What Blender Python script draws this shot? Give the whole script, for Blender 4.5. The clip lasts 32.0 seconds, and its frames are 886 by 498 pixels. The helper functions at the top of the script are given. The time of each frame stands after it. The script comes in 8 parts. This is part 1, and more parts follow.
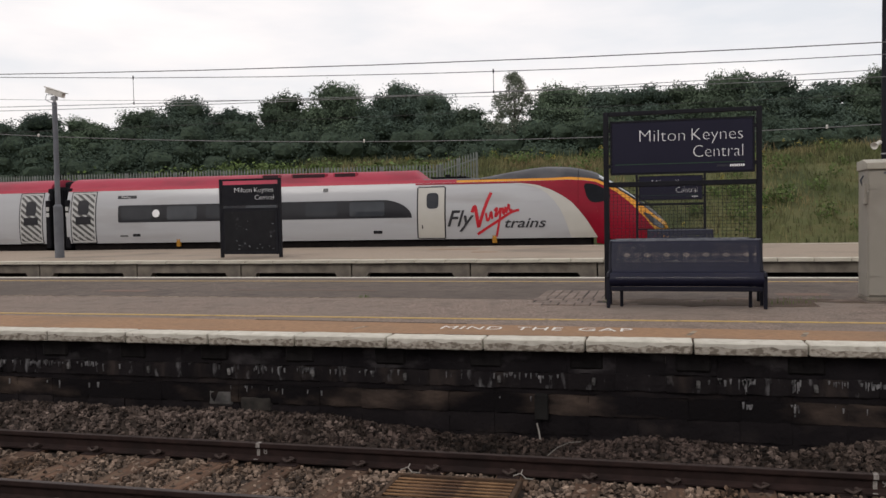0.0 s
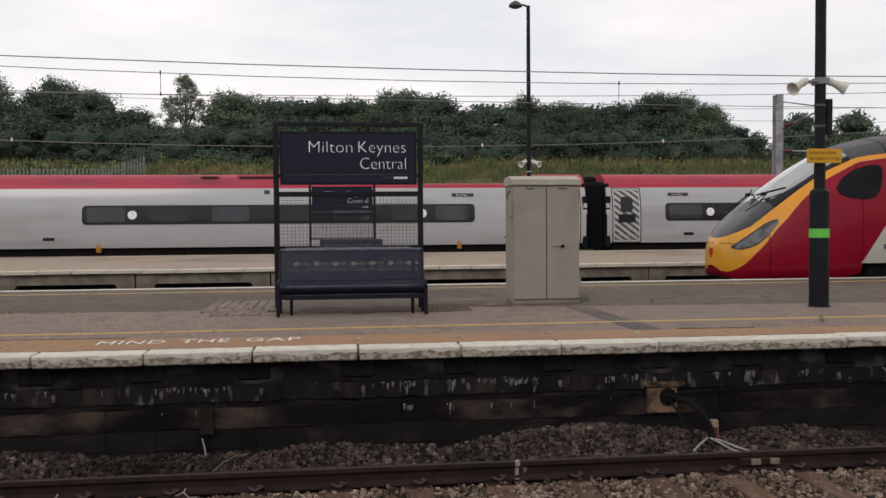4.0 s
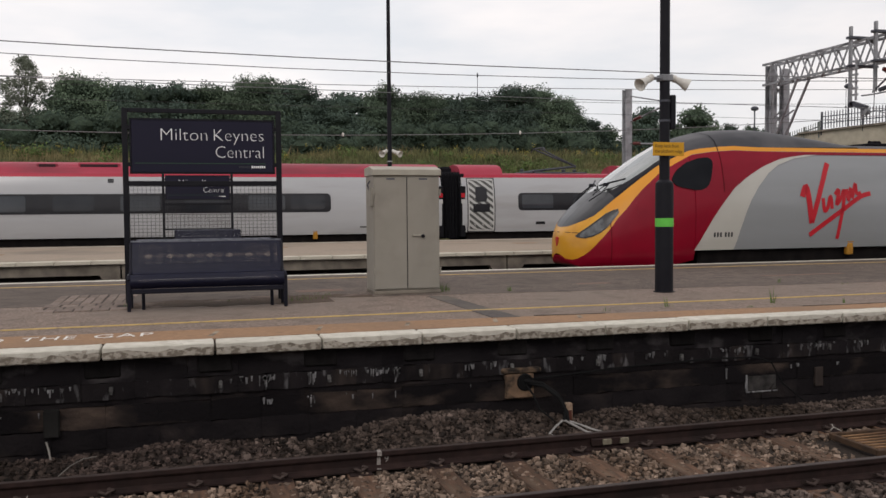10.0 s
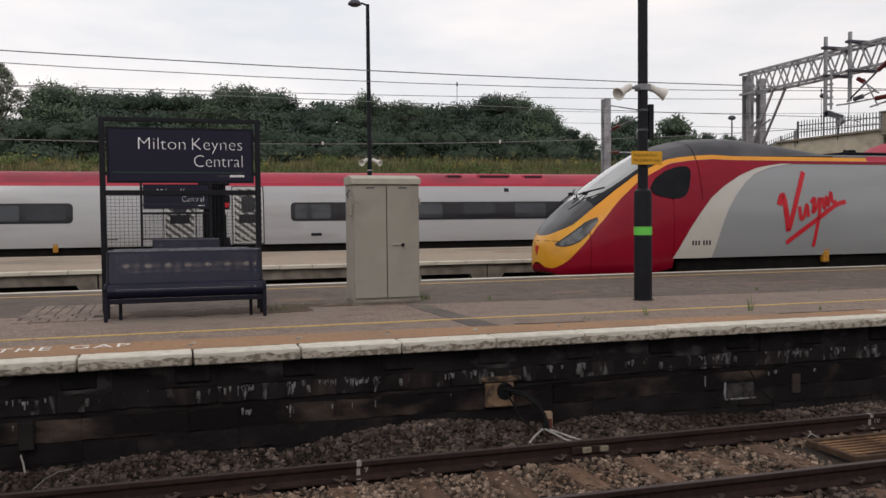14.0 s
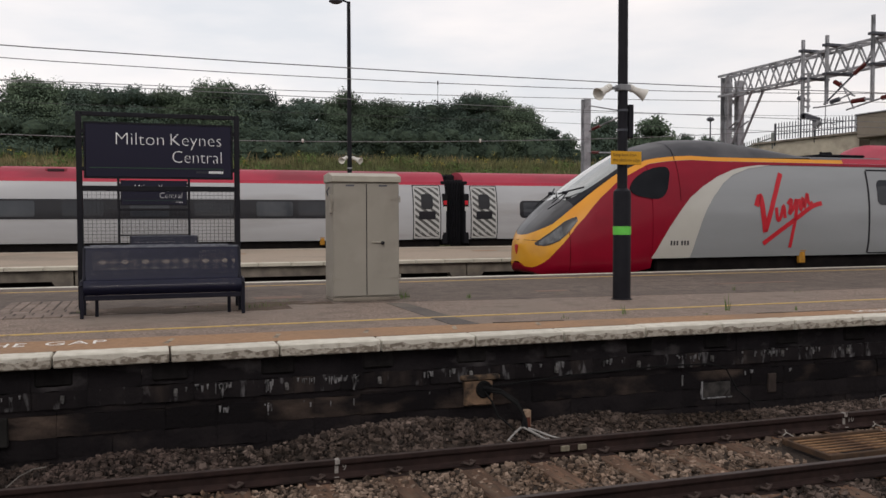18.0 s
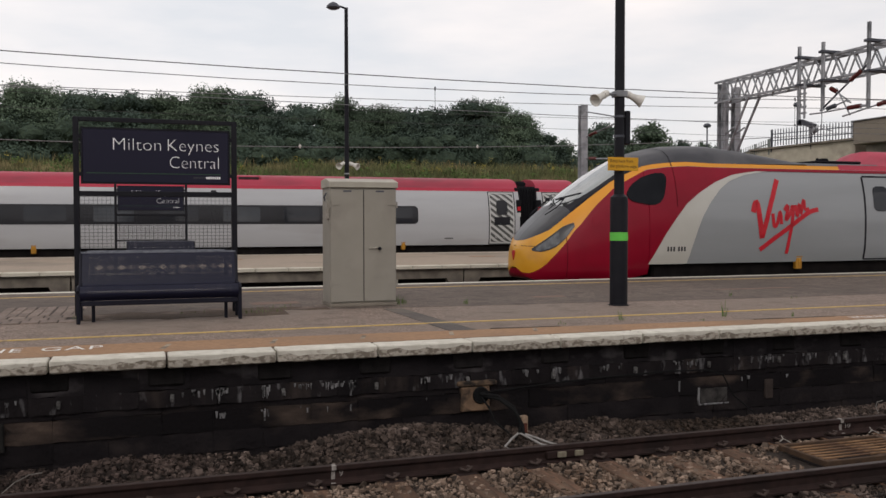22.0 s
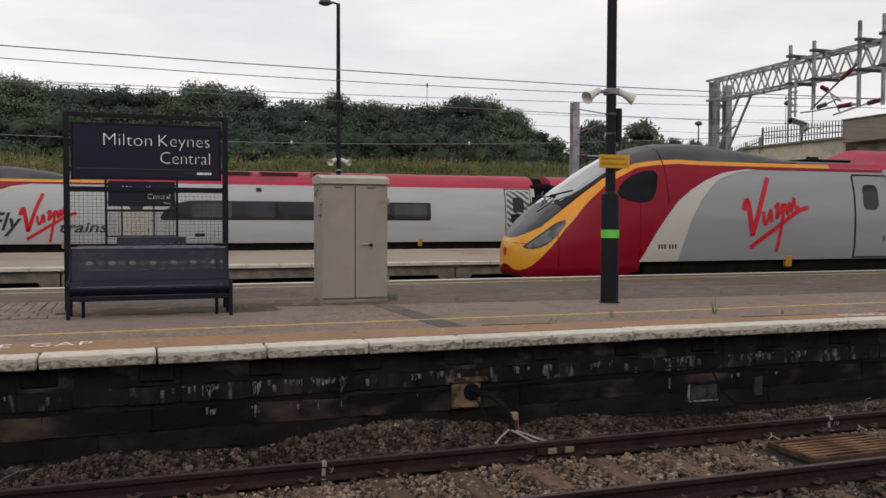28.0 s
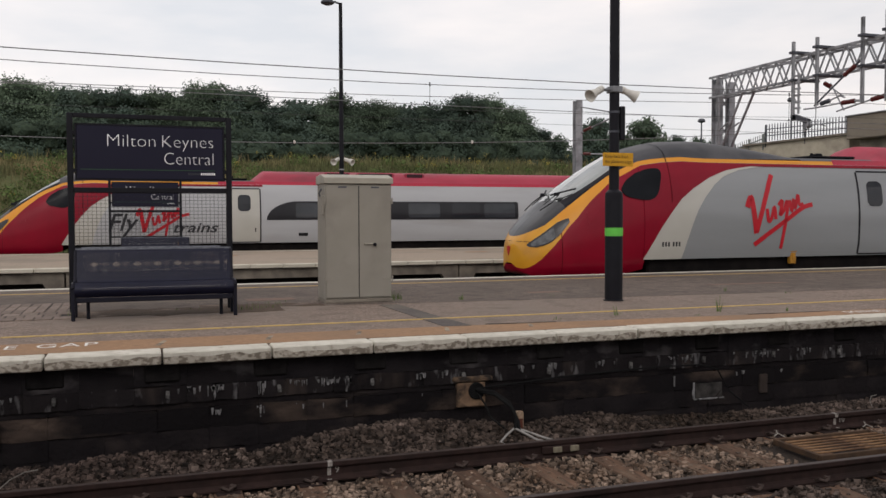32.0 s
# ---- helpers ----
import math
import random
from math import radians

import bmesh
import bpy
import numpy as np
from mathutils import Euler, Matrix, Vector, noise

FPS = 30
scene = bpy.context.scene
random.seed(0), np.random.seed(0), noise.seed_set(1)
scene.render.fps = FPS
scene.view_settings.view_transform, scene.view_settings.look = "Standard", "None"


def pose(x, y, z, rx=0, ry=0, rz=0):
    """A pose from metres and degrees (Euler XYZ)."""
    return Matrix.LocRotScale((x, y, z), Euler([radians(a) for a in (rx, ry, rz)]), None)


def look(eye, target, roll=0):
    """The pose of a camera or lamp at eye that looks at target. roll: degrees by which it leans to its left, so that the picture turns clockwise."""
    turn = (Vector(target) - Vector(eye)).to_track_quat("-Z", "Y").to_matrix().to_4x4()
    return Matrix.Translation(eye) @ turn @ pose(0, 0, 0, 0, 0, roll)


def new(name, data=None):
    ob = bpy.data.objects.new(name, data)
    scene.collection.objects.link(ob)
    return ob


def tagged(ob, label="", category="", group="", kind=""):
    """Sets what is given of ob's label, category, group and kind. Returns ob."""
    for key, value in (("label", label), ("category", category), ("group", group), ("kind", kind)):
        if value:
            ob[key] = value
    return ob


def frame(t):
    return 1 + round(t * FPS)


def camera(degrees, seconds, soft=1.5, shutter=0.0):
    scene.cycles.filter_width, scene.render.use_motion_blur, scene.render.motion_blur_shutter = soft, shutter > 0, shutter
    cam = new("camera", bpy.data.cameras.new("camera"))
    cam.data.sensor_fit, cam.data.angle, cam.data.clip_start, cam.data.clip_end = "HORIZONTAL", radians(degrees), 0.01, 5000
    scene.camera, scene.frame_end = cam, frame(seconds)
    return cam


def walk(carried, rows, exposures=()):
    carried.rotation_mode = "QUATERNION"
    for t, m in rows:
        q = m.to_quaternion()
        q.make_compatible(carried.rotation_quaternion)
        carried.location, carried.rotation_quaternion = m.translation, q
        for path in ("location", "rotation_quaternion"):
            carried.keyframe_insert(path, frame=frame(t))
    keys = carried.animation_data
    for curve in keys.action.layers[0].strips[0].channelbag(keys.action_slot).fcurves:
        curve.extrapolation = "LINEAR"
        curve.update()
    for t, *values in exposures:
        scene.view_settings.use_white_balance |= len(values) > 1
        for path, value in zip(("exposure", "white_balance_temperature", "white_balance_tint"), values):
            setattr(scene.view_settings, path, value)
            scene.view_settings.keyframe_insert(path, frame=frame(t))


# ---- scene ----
cam = camera(53.75, 32.0, soft=1.5)
PATH = [
    (0.0, pose(-0.097, -0.026, 2.126, 87.747, 1.015, 14.087)),
    (0.5, pose(-0.069, -0.004, 2.120, 87.821, 0.479, 6.550)),
    (1.0, pose(-0.054, -0.002, 2.122, 88.299, 0.543, 1.229)),
    (1.5, pose(-0.059, 0.005, 2.121, 88.399, 0.902, -0.478)),
    (2.0, pose(-0.064, 0.005, 2.128, 88.311, 0.611, -0.925)),
    (2.5, pose(-0.059, 0.007, 2.121, 88.325, 0.500, -1.142)),
    (4.5, pose(-0.005, -0.008, 2.123, 87.821, 0.319, -9.479)),
    (5.0, pose(-0.002, -0.001, 2.135, 87.180, 0.189, -11.853)),
    (5.5, pose(0.012, 0.005, 2.132, 87.163, 0.380, -14.425)),
    (6.0, pose(0.008, 0.005, 2.135, 87.064, 0.495, -16.682)),
    (6.5, pose(0.003, 0.009, 2.136, 87.133, 0.456, -17.352)),
    (7.0, pose(0.006, 0.015, 2.133, 87.187, 0.460, -17.414)),
    (7.5, pose(-0.011, 0.008, 2.124, 87.178, 0.219, -16.393)),
    (8.0, pose(0.001, 0.008, 2.132, 86.795, 0.454, -15.569)),
    (8.5, pose(0.002, 0.010, 2.137, 87.316, 0.649, -15.446)),
    (9.0, pose(0.004, 0.005, 2.136, 87.367, 0.955, -15.645)),
    (9.5, pose(-0.004, 0.001, 2.133, 87.248, 0.852, -15.815)),
    (10.0, pose(0.003, -0.001, 2.133, 87.341, 0.445, -15.915)),
    (10.5, pose(0.002, 0.002, 2.138, 87.356, 0.250, -15.956)),
    (11.0, pose(0.006, -0.000, 2.128, 87.527, 0.338, -16.126)),
    (11.5, pose(0.010, 0.005, 2.133, 87.596, 0.387, -16.310)),
    (12.0, pose(0.009, -0.007, 2.136, 87.653, 0.518, -16.416)),
    (12.5, pose(0.012, -0.003, 2.134, 87.760, 0.595, -16.478)),
    (13.0, pose(0.008, -0.001, 2.132, 87.935, 0.634, -16.702)),
    (13.5, pose(0.015, -0.004, 2.133, 87.858, 0.665, -16.918)),
    (14.0, pose(0.013, 0.002, 2.135, 87.901, 0.544, -17.201)),
    (14.5, pose(0.011, 0.006, 2.131, 88.000, 0.556, -17.618)),
    (16.5, pose(0.015, 0.005, 2.132, 87.990, 0.474, -18.130)),
    (17.0, pose(0.015, 0.008, 2.128, 87.916, 0.314, -18.207)),
    (17.5, pose(0.013, -0.004, 2.128, 87.852, 0.178, -18.352)),
    (18.0, pose(0.012, 0.007, 2.128, 87.815, 0.109, -18.523)),
    (18.5, pose(0.011, 0.008, 2.130, 87.736, 0.051, -18.579)),
    (19.0, pose(0.010, 0.001, 2.133, 87.808, 0.116, -18.586)),
    (19.5, pose(0.007, 0.005, 2.130, 87.980, 0.145, -18.557)),
    (20.0, pose(0.009, 0.004, 2.130, 88.088, 0.154, -18.600)),
    (20.5, pose(0.010, 0.003, 2.127, 88.189, 0.168, -18.618)),
    (21.0, pose(0.009, 0.002, 2.127, 88.174, 0.096, -18.693)),
    (21.5, pose(0.007, 0.009, 2.126, 88.204, 0.077, -18.717)),
    (22.0, pose(0.011, 0.002, 2.129, 88.186, 0.041, -18.709)),
    (22.5, pose(0.013, 0.002, 2.128, 88.138, 0.032, -18.761)),
    (23.0, pose(0.010, 0.006, 2.130, 88.028, 0.033, -18.842)),
    (23.5, pose(0.014, 0.003, 2.130, 87.969, 0.035, -18.912)),
    (24.0, pose(0.010, -0.004, 2.131, 87.988, 0.009, -18.986)),
    (24.5, pose(0.016, 0.011, 2.126, 88.059, 0.024, -18.997)),
    (25.0, pose(0.019, 0.003, 2.130, 88.080, 0.071, -19.017)),
    (25.5, pose(0.014, 0.005, 2.130, 88.124, 0.069, -19.115)),
    (27.5, pose(0.018, 0.003, 2.124, 88.122, -0.092, -19.249)),
    (28.0, pose(0.013, 0.001, 2.129, 87.973, -0.174, -19.254)),
    (28.5, pose(0.010, 0.006, 2.130, 87.913, -0.172, -19.300)),
    (29.0, pose(0.010, 0.002, 2.129, 87.867, -0.137, -19.339)),
    (29.5, pose(0.016, 0.006, 2.128, 87.917, -0.143, -19.368)),
    (30.0, pose(0.011, 0.002, 2.127, 87.895, -0.199, -19.434)),
    (30.5, pose(0.016, 0.004, 2.126, 87.849, -0.222, -19.449)),
    (31.0, pose(0.014, 0.007, 2.125, 87.728, -0.347, -19.510)),
    (31.5, pose(0.007, 0.005, 2.130, 87.714, -0.383, -19.419)),
    (32.0, pose(0.005, 0.002, 2.133, 87.893, 0.153, -19.050)),
]
walk(cam, PATH, [(0, 0.16, 6500, 12), (14, 0.16, 6500, 12), (20, 0.13, 6500, 12), (32, 0.11, 6500, 12)])

# ---------------------------------------------------------------- world and light
world = bpy.data.worlds.new("overcast_sky")
scene.world = world
world.use_nodes = True
wn, wl = world.node_tree.nodes, world.node_tree.links
wn.clear()
w_out = wn.new("ShaderNodeOutputWorld")
w_bg = wn.new("ShaderNodeBackground")
w_sky = wn.new("ShaderNodeTexSky")
w_sky.sky_type = "NISHITA"
w_sky.sun_disc = False
w_sky.sun_elevation, w_sky.sun_rotation = radians(48), radians(215)
w_sky.dust_density, w_sky.air_density = 3.0, 1.0
w_dim = wn.new("ShaderNodeMix")
w_dim.data_type, w_dim.blend_type = "RGBA", "MULTIPLY"
w_dim.inputs["Factor"].default_value = 1.0
w_dim.inputs["B"].default_value = (0.10, 0.10, 0.10, 1)
wl.new(w_sky.outputs["Color"], w_dim.inputs["A"])
w_tc = wn.new("ShaderNodeTexCoord")
w_map = wn.new("ShaderNodeMapping")
w_map.inputs["Scale"].default_value = (1.3, 1.3, 5.0)
wl.new(w_tc.outputs["Generated"], w_map.inputs["Vector"])
w_noise = wn.new("ShaderNodeTexNoise")
w_noise.inputs["Scale"].default_value, w_noise.inputs["Detail"].default_value = 2.2, 5.0
w_noise.inputs["Roughness"].default_value = 0.52
wl.new(w_map.outputs["Vector"], w_noise.inputs["Vector"])
w_ramp = wn.new("ShaderNodeValToRGB")
w_ramp.color_ramp.elements[0].position, w_ramp.color_ramp.elements[1].position = 0.34, 0.66
w_ramp.color_ramp.elements[0].color = (0.782, 0.800, 0.818, 1)
w_ramp.color_ramp.elements[1].color = (1.075, 1.010, 0.965, 1)
wl.new(w_noise.outputs["Fac"], w_ramp.inputs["Fac"])
w_mix = wn.new("ShaderNodeMix")
w_mix.data_type = "RGBA"
w_mix.inputs["Factor"].default_value = 0.88
wl.new(w_dim.outputs["Result"], w_mix.inputs["A"])
wl.new(w_ramp.outputs["Color"], w_mix.inputs["B"])
# the cloud thickens slowly to one side
w_xyz = wn.new("ShaderNodeSeparateXYZ")
wl.new(w_tc.outputs["Generated"], w_xyz.inputs["Vector"])
w_thick = wn.new("ShaderNodeMapRange")
w_thick.inputs["From Min"].default_value, w_thick.inputs["From Max"].default_value = 0.1, 0.8
w_thick.inputs["To Min"].default_value, w_thick.inputs["To Max"].default_value = 1.0, 0.90
wl.new(w_xyz.outputs["X"], w_thick.inputs["Value"])
w_shade = wn.new("ShaderNodeVectorMath")
w_shade.operation = "SCALE"
wl.new(w_mix.outputs["Result"], w_shade.inputs[0])
wl.new(w_thick.outputs["Result"], w_shade.inputs["Scale"])
wl.new(w_shade.outputs["Vector"], w_bg.inputs["Color"])
w_bg.inputs["Strength"].default_value = 1.0
wl.new(w_bg.outputs["Background"], w_out.inputs["Surface"])
sun_data = bpy.data.lights.new("sun", "SUN")
sun_data.energy, sun_data.angle, sun_data.color = 0.5, radians(18), (1.0, 0.96, 0.90)
sun = new("sun", sun_data)
sun.matrix_world = look((-14, -22, 30), (0, 10, 0))

# ---------------------------------------------------------------- materials
def srgb(r, g, b):
    return tuple(0.72 * (v / 255 / 12.92) if v / 255 <= 0.04045 else 0.72 * ((v / 255 + 0.055) / 1.055) ** 2.4 for v in (r, g, b))


def mat(name, c1, c2=None, scale=6.0, rough=0.7, metal=0.0, bump=0.0, bscale=40.0, stain=None, sscale=0.8, slevel=(0.5, 0.65),
        stretch=(1, 1, 1), vary=0.0, island=0.0, mid=None, coat=0.0, detail=5.0, spec=0.3, world_space=False):
    """Two tones at one scale, a larger stain, fine relief, and a value change from piece to piece."""
    m = bpy.data.materials.new(name)
    m.use_nodes = True
    nt = m.node_tree
    n, l = nt.nodes, nt.links
    b = n["Principled BSDF"]
    b.inputs["Roughness"].default_value = rough
    b.inputs["Metallic"].default_value = metal
    b.inputs["Specular IOR Level"].default_value = spec
    b.inputs["Coat Weight"].default_value = coat
    b.inputs["Coat Roughness"].default_value = 0.12
    tc = n.new("ShaderNodeTexCoord")
    if world_space:
        vec = n.new("ShaderNodeNewGeometry").outputs["Position"]
    else:
        vec = tc.outputs["Object"]
    mp = n.new("ShaderNodeMapping")
    mp.inputs["Scale"].default_value = stretch
    l.new(vec, mp.inputs["Vector"])
    vec2 = mp.outputs["Vector"]
    c2 = c2 or tuple(v * 0.8 for v in c1)
    no = n.new("ShaderNodeTexNoise")
    no.inputs["Scale"].default_value, no.inputs["Detail"].default_value = scale, detail
    l.new(vec2, no.inputs["Vector"])
    mx = n.new("ShaderNodeMix")
    mx.data_type = "RGBA"
    mx.inputs["A"].default_value, mx.inputs["B"].default_value = (*c1, 1), (*c2, 1)
    rp = n.new("ShaderNodeMapRange")
    rp.inputs["From Min"].default_value, rp.inputs["From Max"].default_value = 0.3, 0.7
    l.new(no.outputs["Fac"], rp.inputs["Value"])
    l.new(rp.outputs["Result"], mx.inputs["Factor"])
    col = mx.outputs["Result"]
    if stain:
        ns = n.new("ShaderNodeTexNoise")
        ns.inputs["Scale"].default_value, ns.inputs["Detail"].default_value = sscale, 6.0
        l.new(vec2, ns.inputs["Vector"])
        rs = n.new("ShaderNodeMapRange")
        rs.inputs["From Min"].default_value, rs.inputs["From Max"].default_value = slevel
        l.new(ns.outputs["Fac"], rs.inputs["Value"])
        ms = n.new("ShaderNodeMix")
        ms.data_type = "RGBA"
        ms.inputs["B"].default_value = (*stain, 1)
        l.new(rs.outputs["Result"], ms.inputs["Factor"])
        l.new(col, ms.inputs["A"])
        col = ms.outputs["Result"]
    if mid:
        colour, size, levels = mid
        nm = n.new("ShaderNodeTexNoise")
        nm.inputs["Scale"].default_value, nm.inputs["Detail"].default_value = size, 3.0
        l.new(vec2, nm.inputs["Vector"])
        rm = n.new("ShaderNodeMapRange")
        rm.inputs["From Min"].default_value, rm.inputs["From Max"].default_value = levels
        l.new(nm.outputs["Fac"], rm.inputs["Value"])
        mm = n.new("ShaderNodeMix")
        mm.data_type = "RGBA"
        mm.inputs["B"].default_value = (*colour, 1)
        l.new(rm.outputs["Result"], mm.inputs["Factor"])
        l.new(col, mm.inputs["A"])
        col = mm.outputs["Result"]
    for amount, src in ((vary, "object"), (island, "island")):
        if not amount:
            continue
        src = n.new("ShaderNodeObjectInfo").outputs["Random"] if src == "object" else n.new("ShaderNodeNewGeometry").outputs["Random Per Island"]
        rv = n.new("ShaderNodeMapRange")
        rv.inputs["To Min"].default_value, rv.inputs["To Max"].default_value = 1 - amount, 1 + amount
        l.new(src, rv.inputs["Value"])
        hs = n.new("ShaderNodeHueSaturation")
        l.new(rv.outputs["Result"], hs.inputs["Value"])
        l.new(col, hs.inputs["Color"])
        col = hs.outputs["Color"]
    l.new(col, b.inputs["Base Color"])
    if bump:
        nb = n.new("ShaderNodeTexNoise")
        nb.inputs["Scale"].default_value, nb.inputs["Detail"].default_value = bscale, 4.0
        l.new(vec, nb.inputs["Vector"])
        bp = n.new("ShaderNodeBump")
        bp.inputs["Strength"].default_value, bp.inputs["Distance"].default_value = 1.0, bump
        l.new(nb.outputs["Fac"], bp.inputs["Height"])
        l.new(bp.outputs["Normal"], b.inputs["Normal"])
    return m


M_ASPHALT = mat("worn_asphalt", srgb(178, 157, 143), srgb(90, 79, 72), 42, 0.9, bump=0.004, bscale=150, detail=12, stain=srgb(140, 126, 115), sscale=0.45, slevel=(0.42, 0.7), mid=(srgb(96, 86, 79), 3.2, (0.50, 0.95)))
M_ASPHALT_B = mat("pale_asphalt", srgb(182, 165, 147), srgb(162, 147, 131), 18, 0.9, bump=0.003, bscale=100, stain=srgb(132, 122, 110), sscale=0.35, slevel=(0.5, 0.75))
M_BROWN = mat("brown_edge_tarmac", srgb(178, 141, 108), srgb(158, 123, 94), 20, 0.9, bump=0.003, bscale=110, stain=srgb(150, 122, 98), sscale=0.8, slevel=(0.5, 0.72), mid=(srgb(134, 107, 86), 12, (0.55, 0.85)))
M_TRENCH = mat("faded_trench_tarmac", srgb(106, 99, 95), srgb(82, 76, 73), 24, 0.9, bump=0.003, bscale=120, stain=srgb(128, 118, 107), sscale=1.2, slevel=(0.45, 0.7))
M_ASPHALT_OLD = mat("older_asphalt", srgb(148, 132, 121), srgb(64, 56, 52), 42, 0.9, bump=0.004, bscale=150, detail=12, stain=srgb(100, 89, 81), sscale=0.5, slevel=(0.42, 0.7), mid=(srgb(72, 63, 58), 3.2, (0.48, 0.88)))
M_PALE_DIRT = mat("pale_dirt", srgb(186, 172, 150), srgb(140, 126, 110), 20, 0.95, stain=srgb(120, 108, 96), sscale=6, slevel=(0.5, 0.58))
M_CRACK = mat("dark_crack", srgb(62, 54, 49), srgb(46, 40, 37), 20, 0.95)
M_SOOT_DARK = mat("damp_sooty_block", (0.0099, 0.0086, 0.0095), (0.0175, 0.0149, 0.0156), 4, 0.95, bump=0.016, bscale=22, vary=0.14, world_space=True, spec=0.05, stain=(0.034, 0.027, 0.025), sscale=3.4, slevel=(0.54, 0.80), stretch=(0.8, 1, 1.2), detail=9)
M_RUST_DARK = mat("dark_rusty_frame", srgb(92, 70, 52), srgb(66, 52, 42), 9, 0.9, bump=0.003)
M_YELLOW_LINE = mat("yellow_line_paint", srgb(226, 192, 118), srgb(196, 166, 108), 14, 0.8, stain=srgb(150, 132, 108), sscale=5.5, slevel=(0.60, 0.72))
M_WHITE_LINE = mat("worn_white_paint", (0.74, 0.72, 0.68), (0.62, 0.59, 0.55), 20, 0.8, stain=srgb(176, 152, 128), sscale=7, slevel=(0.64, 0.74))
M_COPING = mat("painted_coping_stone", srgb(232, 227, 214), srgb(208, 202, 188), 9, 0.85, bump=0.004, bscale=60, stain=srgb(184, 175, 161), sscale=12, slevel=(0.60, 0.70), vary=0.05, world_space=True)
M_COPING_FACE = mat("flaking_coping_face", srgb(196, 188, 175), srgb(172, 163, 150), 40, 0.9, bump=0.004, bscale=60, stain=srgb(130, 120, 108), sscale=26, slevel=(0.46, 0.57), vary=0.08, world_space=True, stretch=(0.7, 1, 1.0))
M_COPING_B = mat("cream_coping_stone", srgb(226, 218, 200), srgb(206, 198, 182), 5, 0.85, stain=srgb(170, 160, 144), sscale=1.5, vary=0.05)
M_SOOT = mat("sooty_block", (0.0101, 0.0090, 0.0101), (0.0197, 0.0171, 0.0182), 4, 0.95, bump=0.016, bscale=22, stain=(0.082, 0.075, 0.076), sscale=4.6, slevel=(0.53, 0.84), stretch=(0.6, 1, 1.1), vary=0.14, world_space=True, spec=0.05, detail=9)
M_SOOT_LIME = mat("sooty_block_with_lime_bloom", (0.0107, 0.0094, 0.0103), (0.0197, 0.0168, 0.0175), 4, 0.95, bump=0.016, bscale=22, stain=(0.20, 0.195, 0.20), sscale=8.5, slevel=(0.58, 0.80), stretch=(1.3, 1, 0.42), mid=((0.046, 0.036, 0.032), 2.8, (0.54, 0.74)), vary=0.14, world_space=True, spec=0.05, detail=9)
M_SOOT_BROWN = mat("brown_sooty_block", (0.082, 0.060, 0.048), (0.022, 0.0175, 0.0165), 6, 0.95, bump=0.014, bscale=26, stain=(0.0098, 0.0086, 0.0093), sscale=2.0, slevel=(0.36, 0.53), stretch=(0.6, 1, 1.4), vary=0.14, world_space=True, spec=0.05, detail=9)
M_LIME = mat("lime_streak", (0.27, 0.265, 0.27), (0.060, 0.058, 0.059), 30, 0.95, stretch=(1, 1, 0.35), stain=(0.022, 0.020, 0.021), sscale=16, slevel=(0.50, 0.64), world_space=True, spec=0.05)
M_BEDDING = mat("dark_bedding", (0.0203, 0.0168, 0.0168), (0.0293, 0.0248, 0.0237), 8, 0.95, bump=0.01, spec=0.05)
M_CONCRETE = mat("stained_concrete", srgb(158, 148, 134), srgb(128, 120, 110), 4, 0.9, bump=0.003, bscale=50, stain=srgb(92, 85, 78), sscale=0.9, slevel=(0.5, 0.7))
M_PALE_CONCRETE = mat("pale_concrete", srgb(170, 162, 148), srgb(150, 143, 132), 3, 0.9, stain=srgb(122, 116, 106), sscale=0.5, slevel=(0.52, 0.7))
M_RAMP = mat("pale_ramp_concrete", srgb(214, 204, 184), srgb(190, 181, 163), 2, 0.9, stain=srgb(160, 152, 137), sscale=0.6, slevel=(0.52, 0.7))
M_BALLAST = mat("grey_ballast", srgb(124, 109, 101), srgb(54, 45, 40), 5, 0.85, island=0.8, stain=srgb(56, 46, 39), sscale=0.55, slevel=(0.46, 0.64), world_space=True, spec=0.2)
M_BALLAST_BROWN = mat("rusty_ballast", srgb(154, 134, 118), srgb(86, 70, 59), 5, 0.88, island=0.8, stain=srgb(100, 80, 65), sscale=1.1, slevel=(0.50, 0.66), world_space=True)
M_BALLAST_DARK = mat("oil_darkened_ballast", srgb(94, 80, 74), srgb(44, 36, 32), 5, 0.85, island=0.8, stain=srgb(44, 36, 31), sscale=0.7, slevel=(0.46, 0.64), world_space=True, spec=0.2)
M_TRACKBED = mat("dirty_trackbed", srgb(72, 61, 53), srgb(46, 39, 35), 26, 0.95, bump=0.02, bscale=30)
M_SLEEPER = mat("weathered_sleeper_timber", srgb(122, 93, 74), srgb(76, 59, 48), 4, 0.9, stretch=(6, 1, 6), bump=0.006, bscale=60, stain=srgb(124, 106, 88), sscale=2, slevel=(0.60, 0.8), vary=0.25)
M_RAIL = mat("rusty_rail_steel", (0.0195, 0.0120, 0.0110), (0.0350, 0.0210, 0.0185), 12, 0.8, metal=0.0, spec=0.12, bump=0.002, bscale=70, stain=(0.018, 0.0122, 0.0112), sscale=2)
M_RAIL_TOP = mat("worn_rail_head", (0.064, 0.047, 0.043), (0.042, 0.031, 0.028), 10, 0.55, metal=0.2)
M_RUST = mat("rusty_grating", srgb(158, 122, 88), srgb(118, 88, 62), 9, 0.9, bump=0.003, stain=srgb(96, 70, 52), sscale=3)
M_DULL_CABLE = mat("dull_cable_sheath", srgb(132, 126, 120), srgb(96, 91, 86), 12, 0.7)
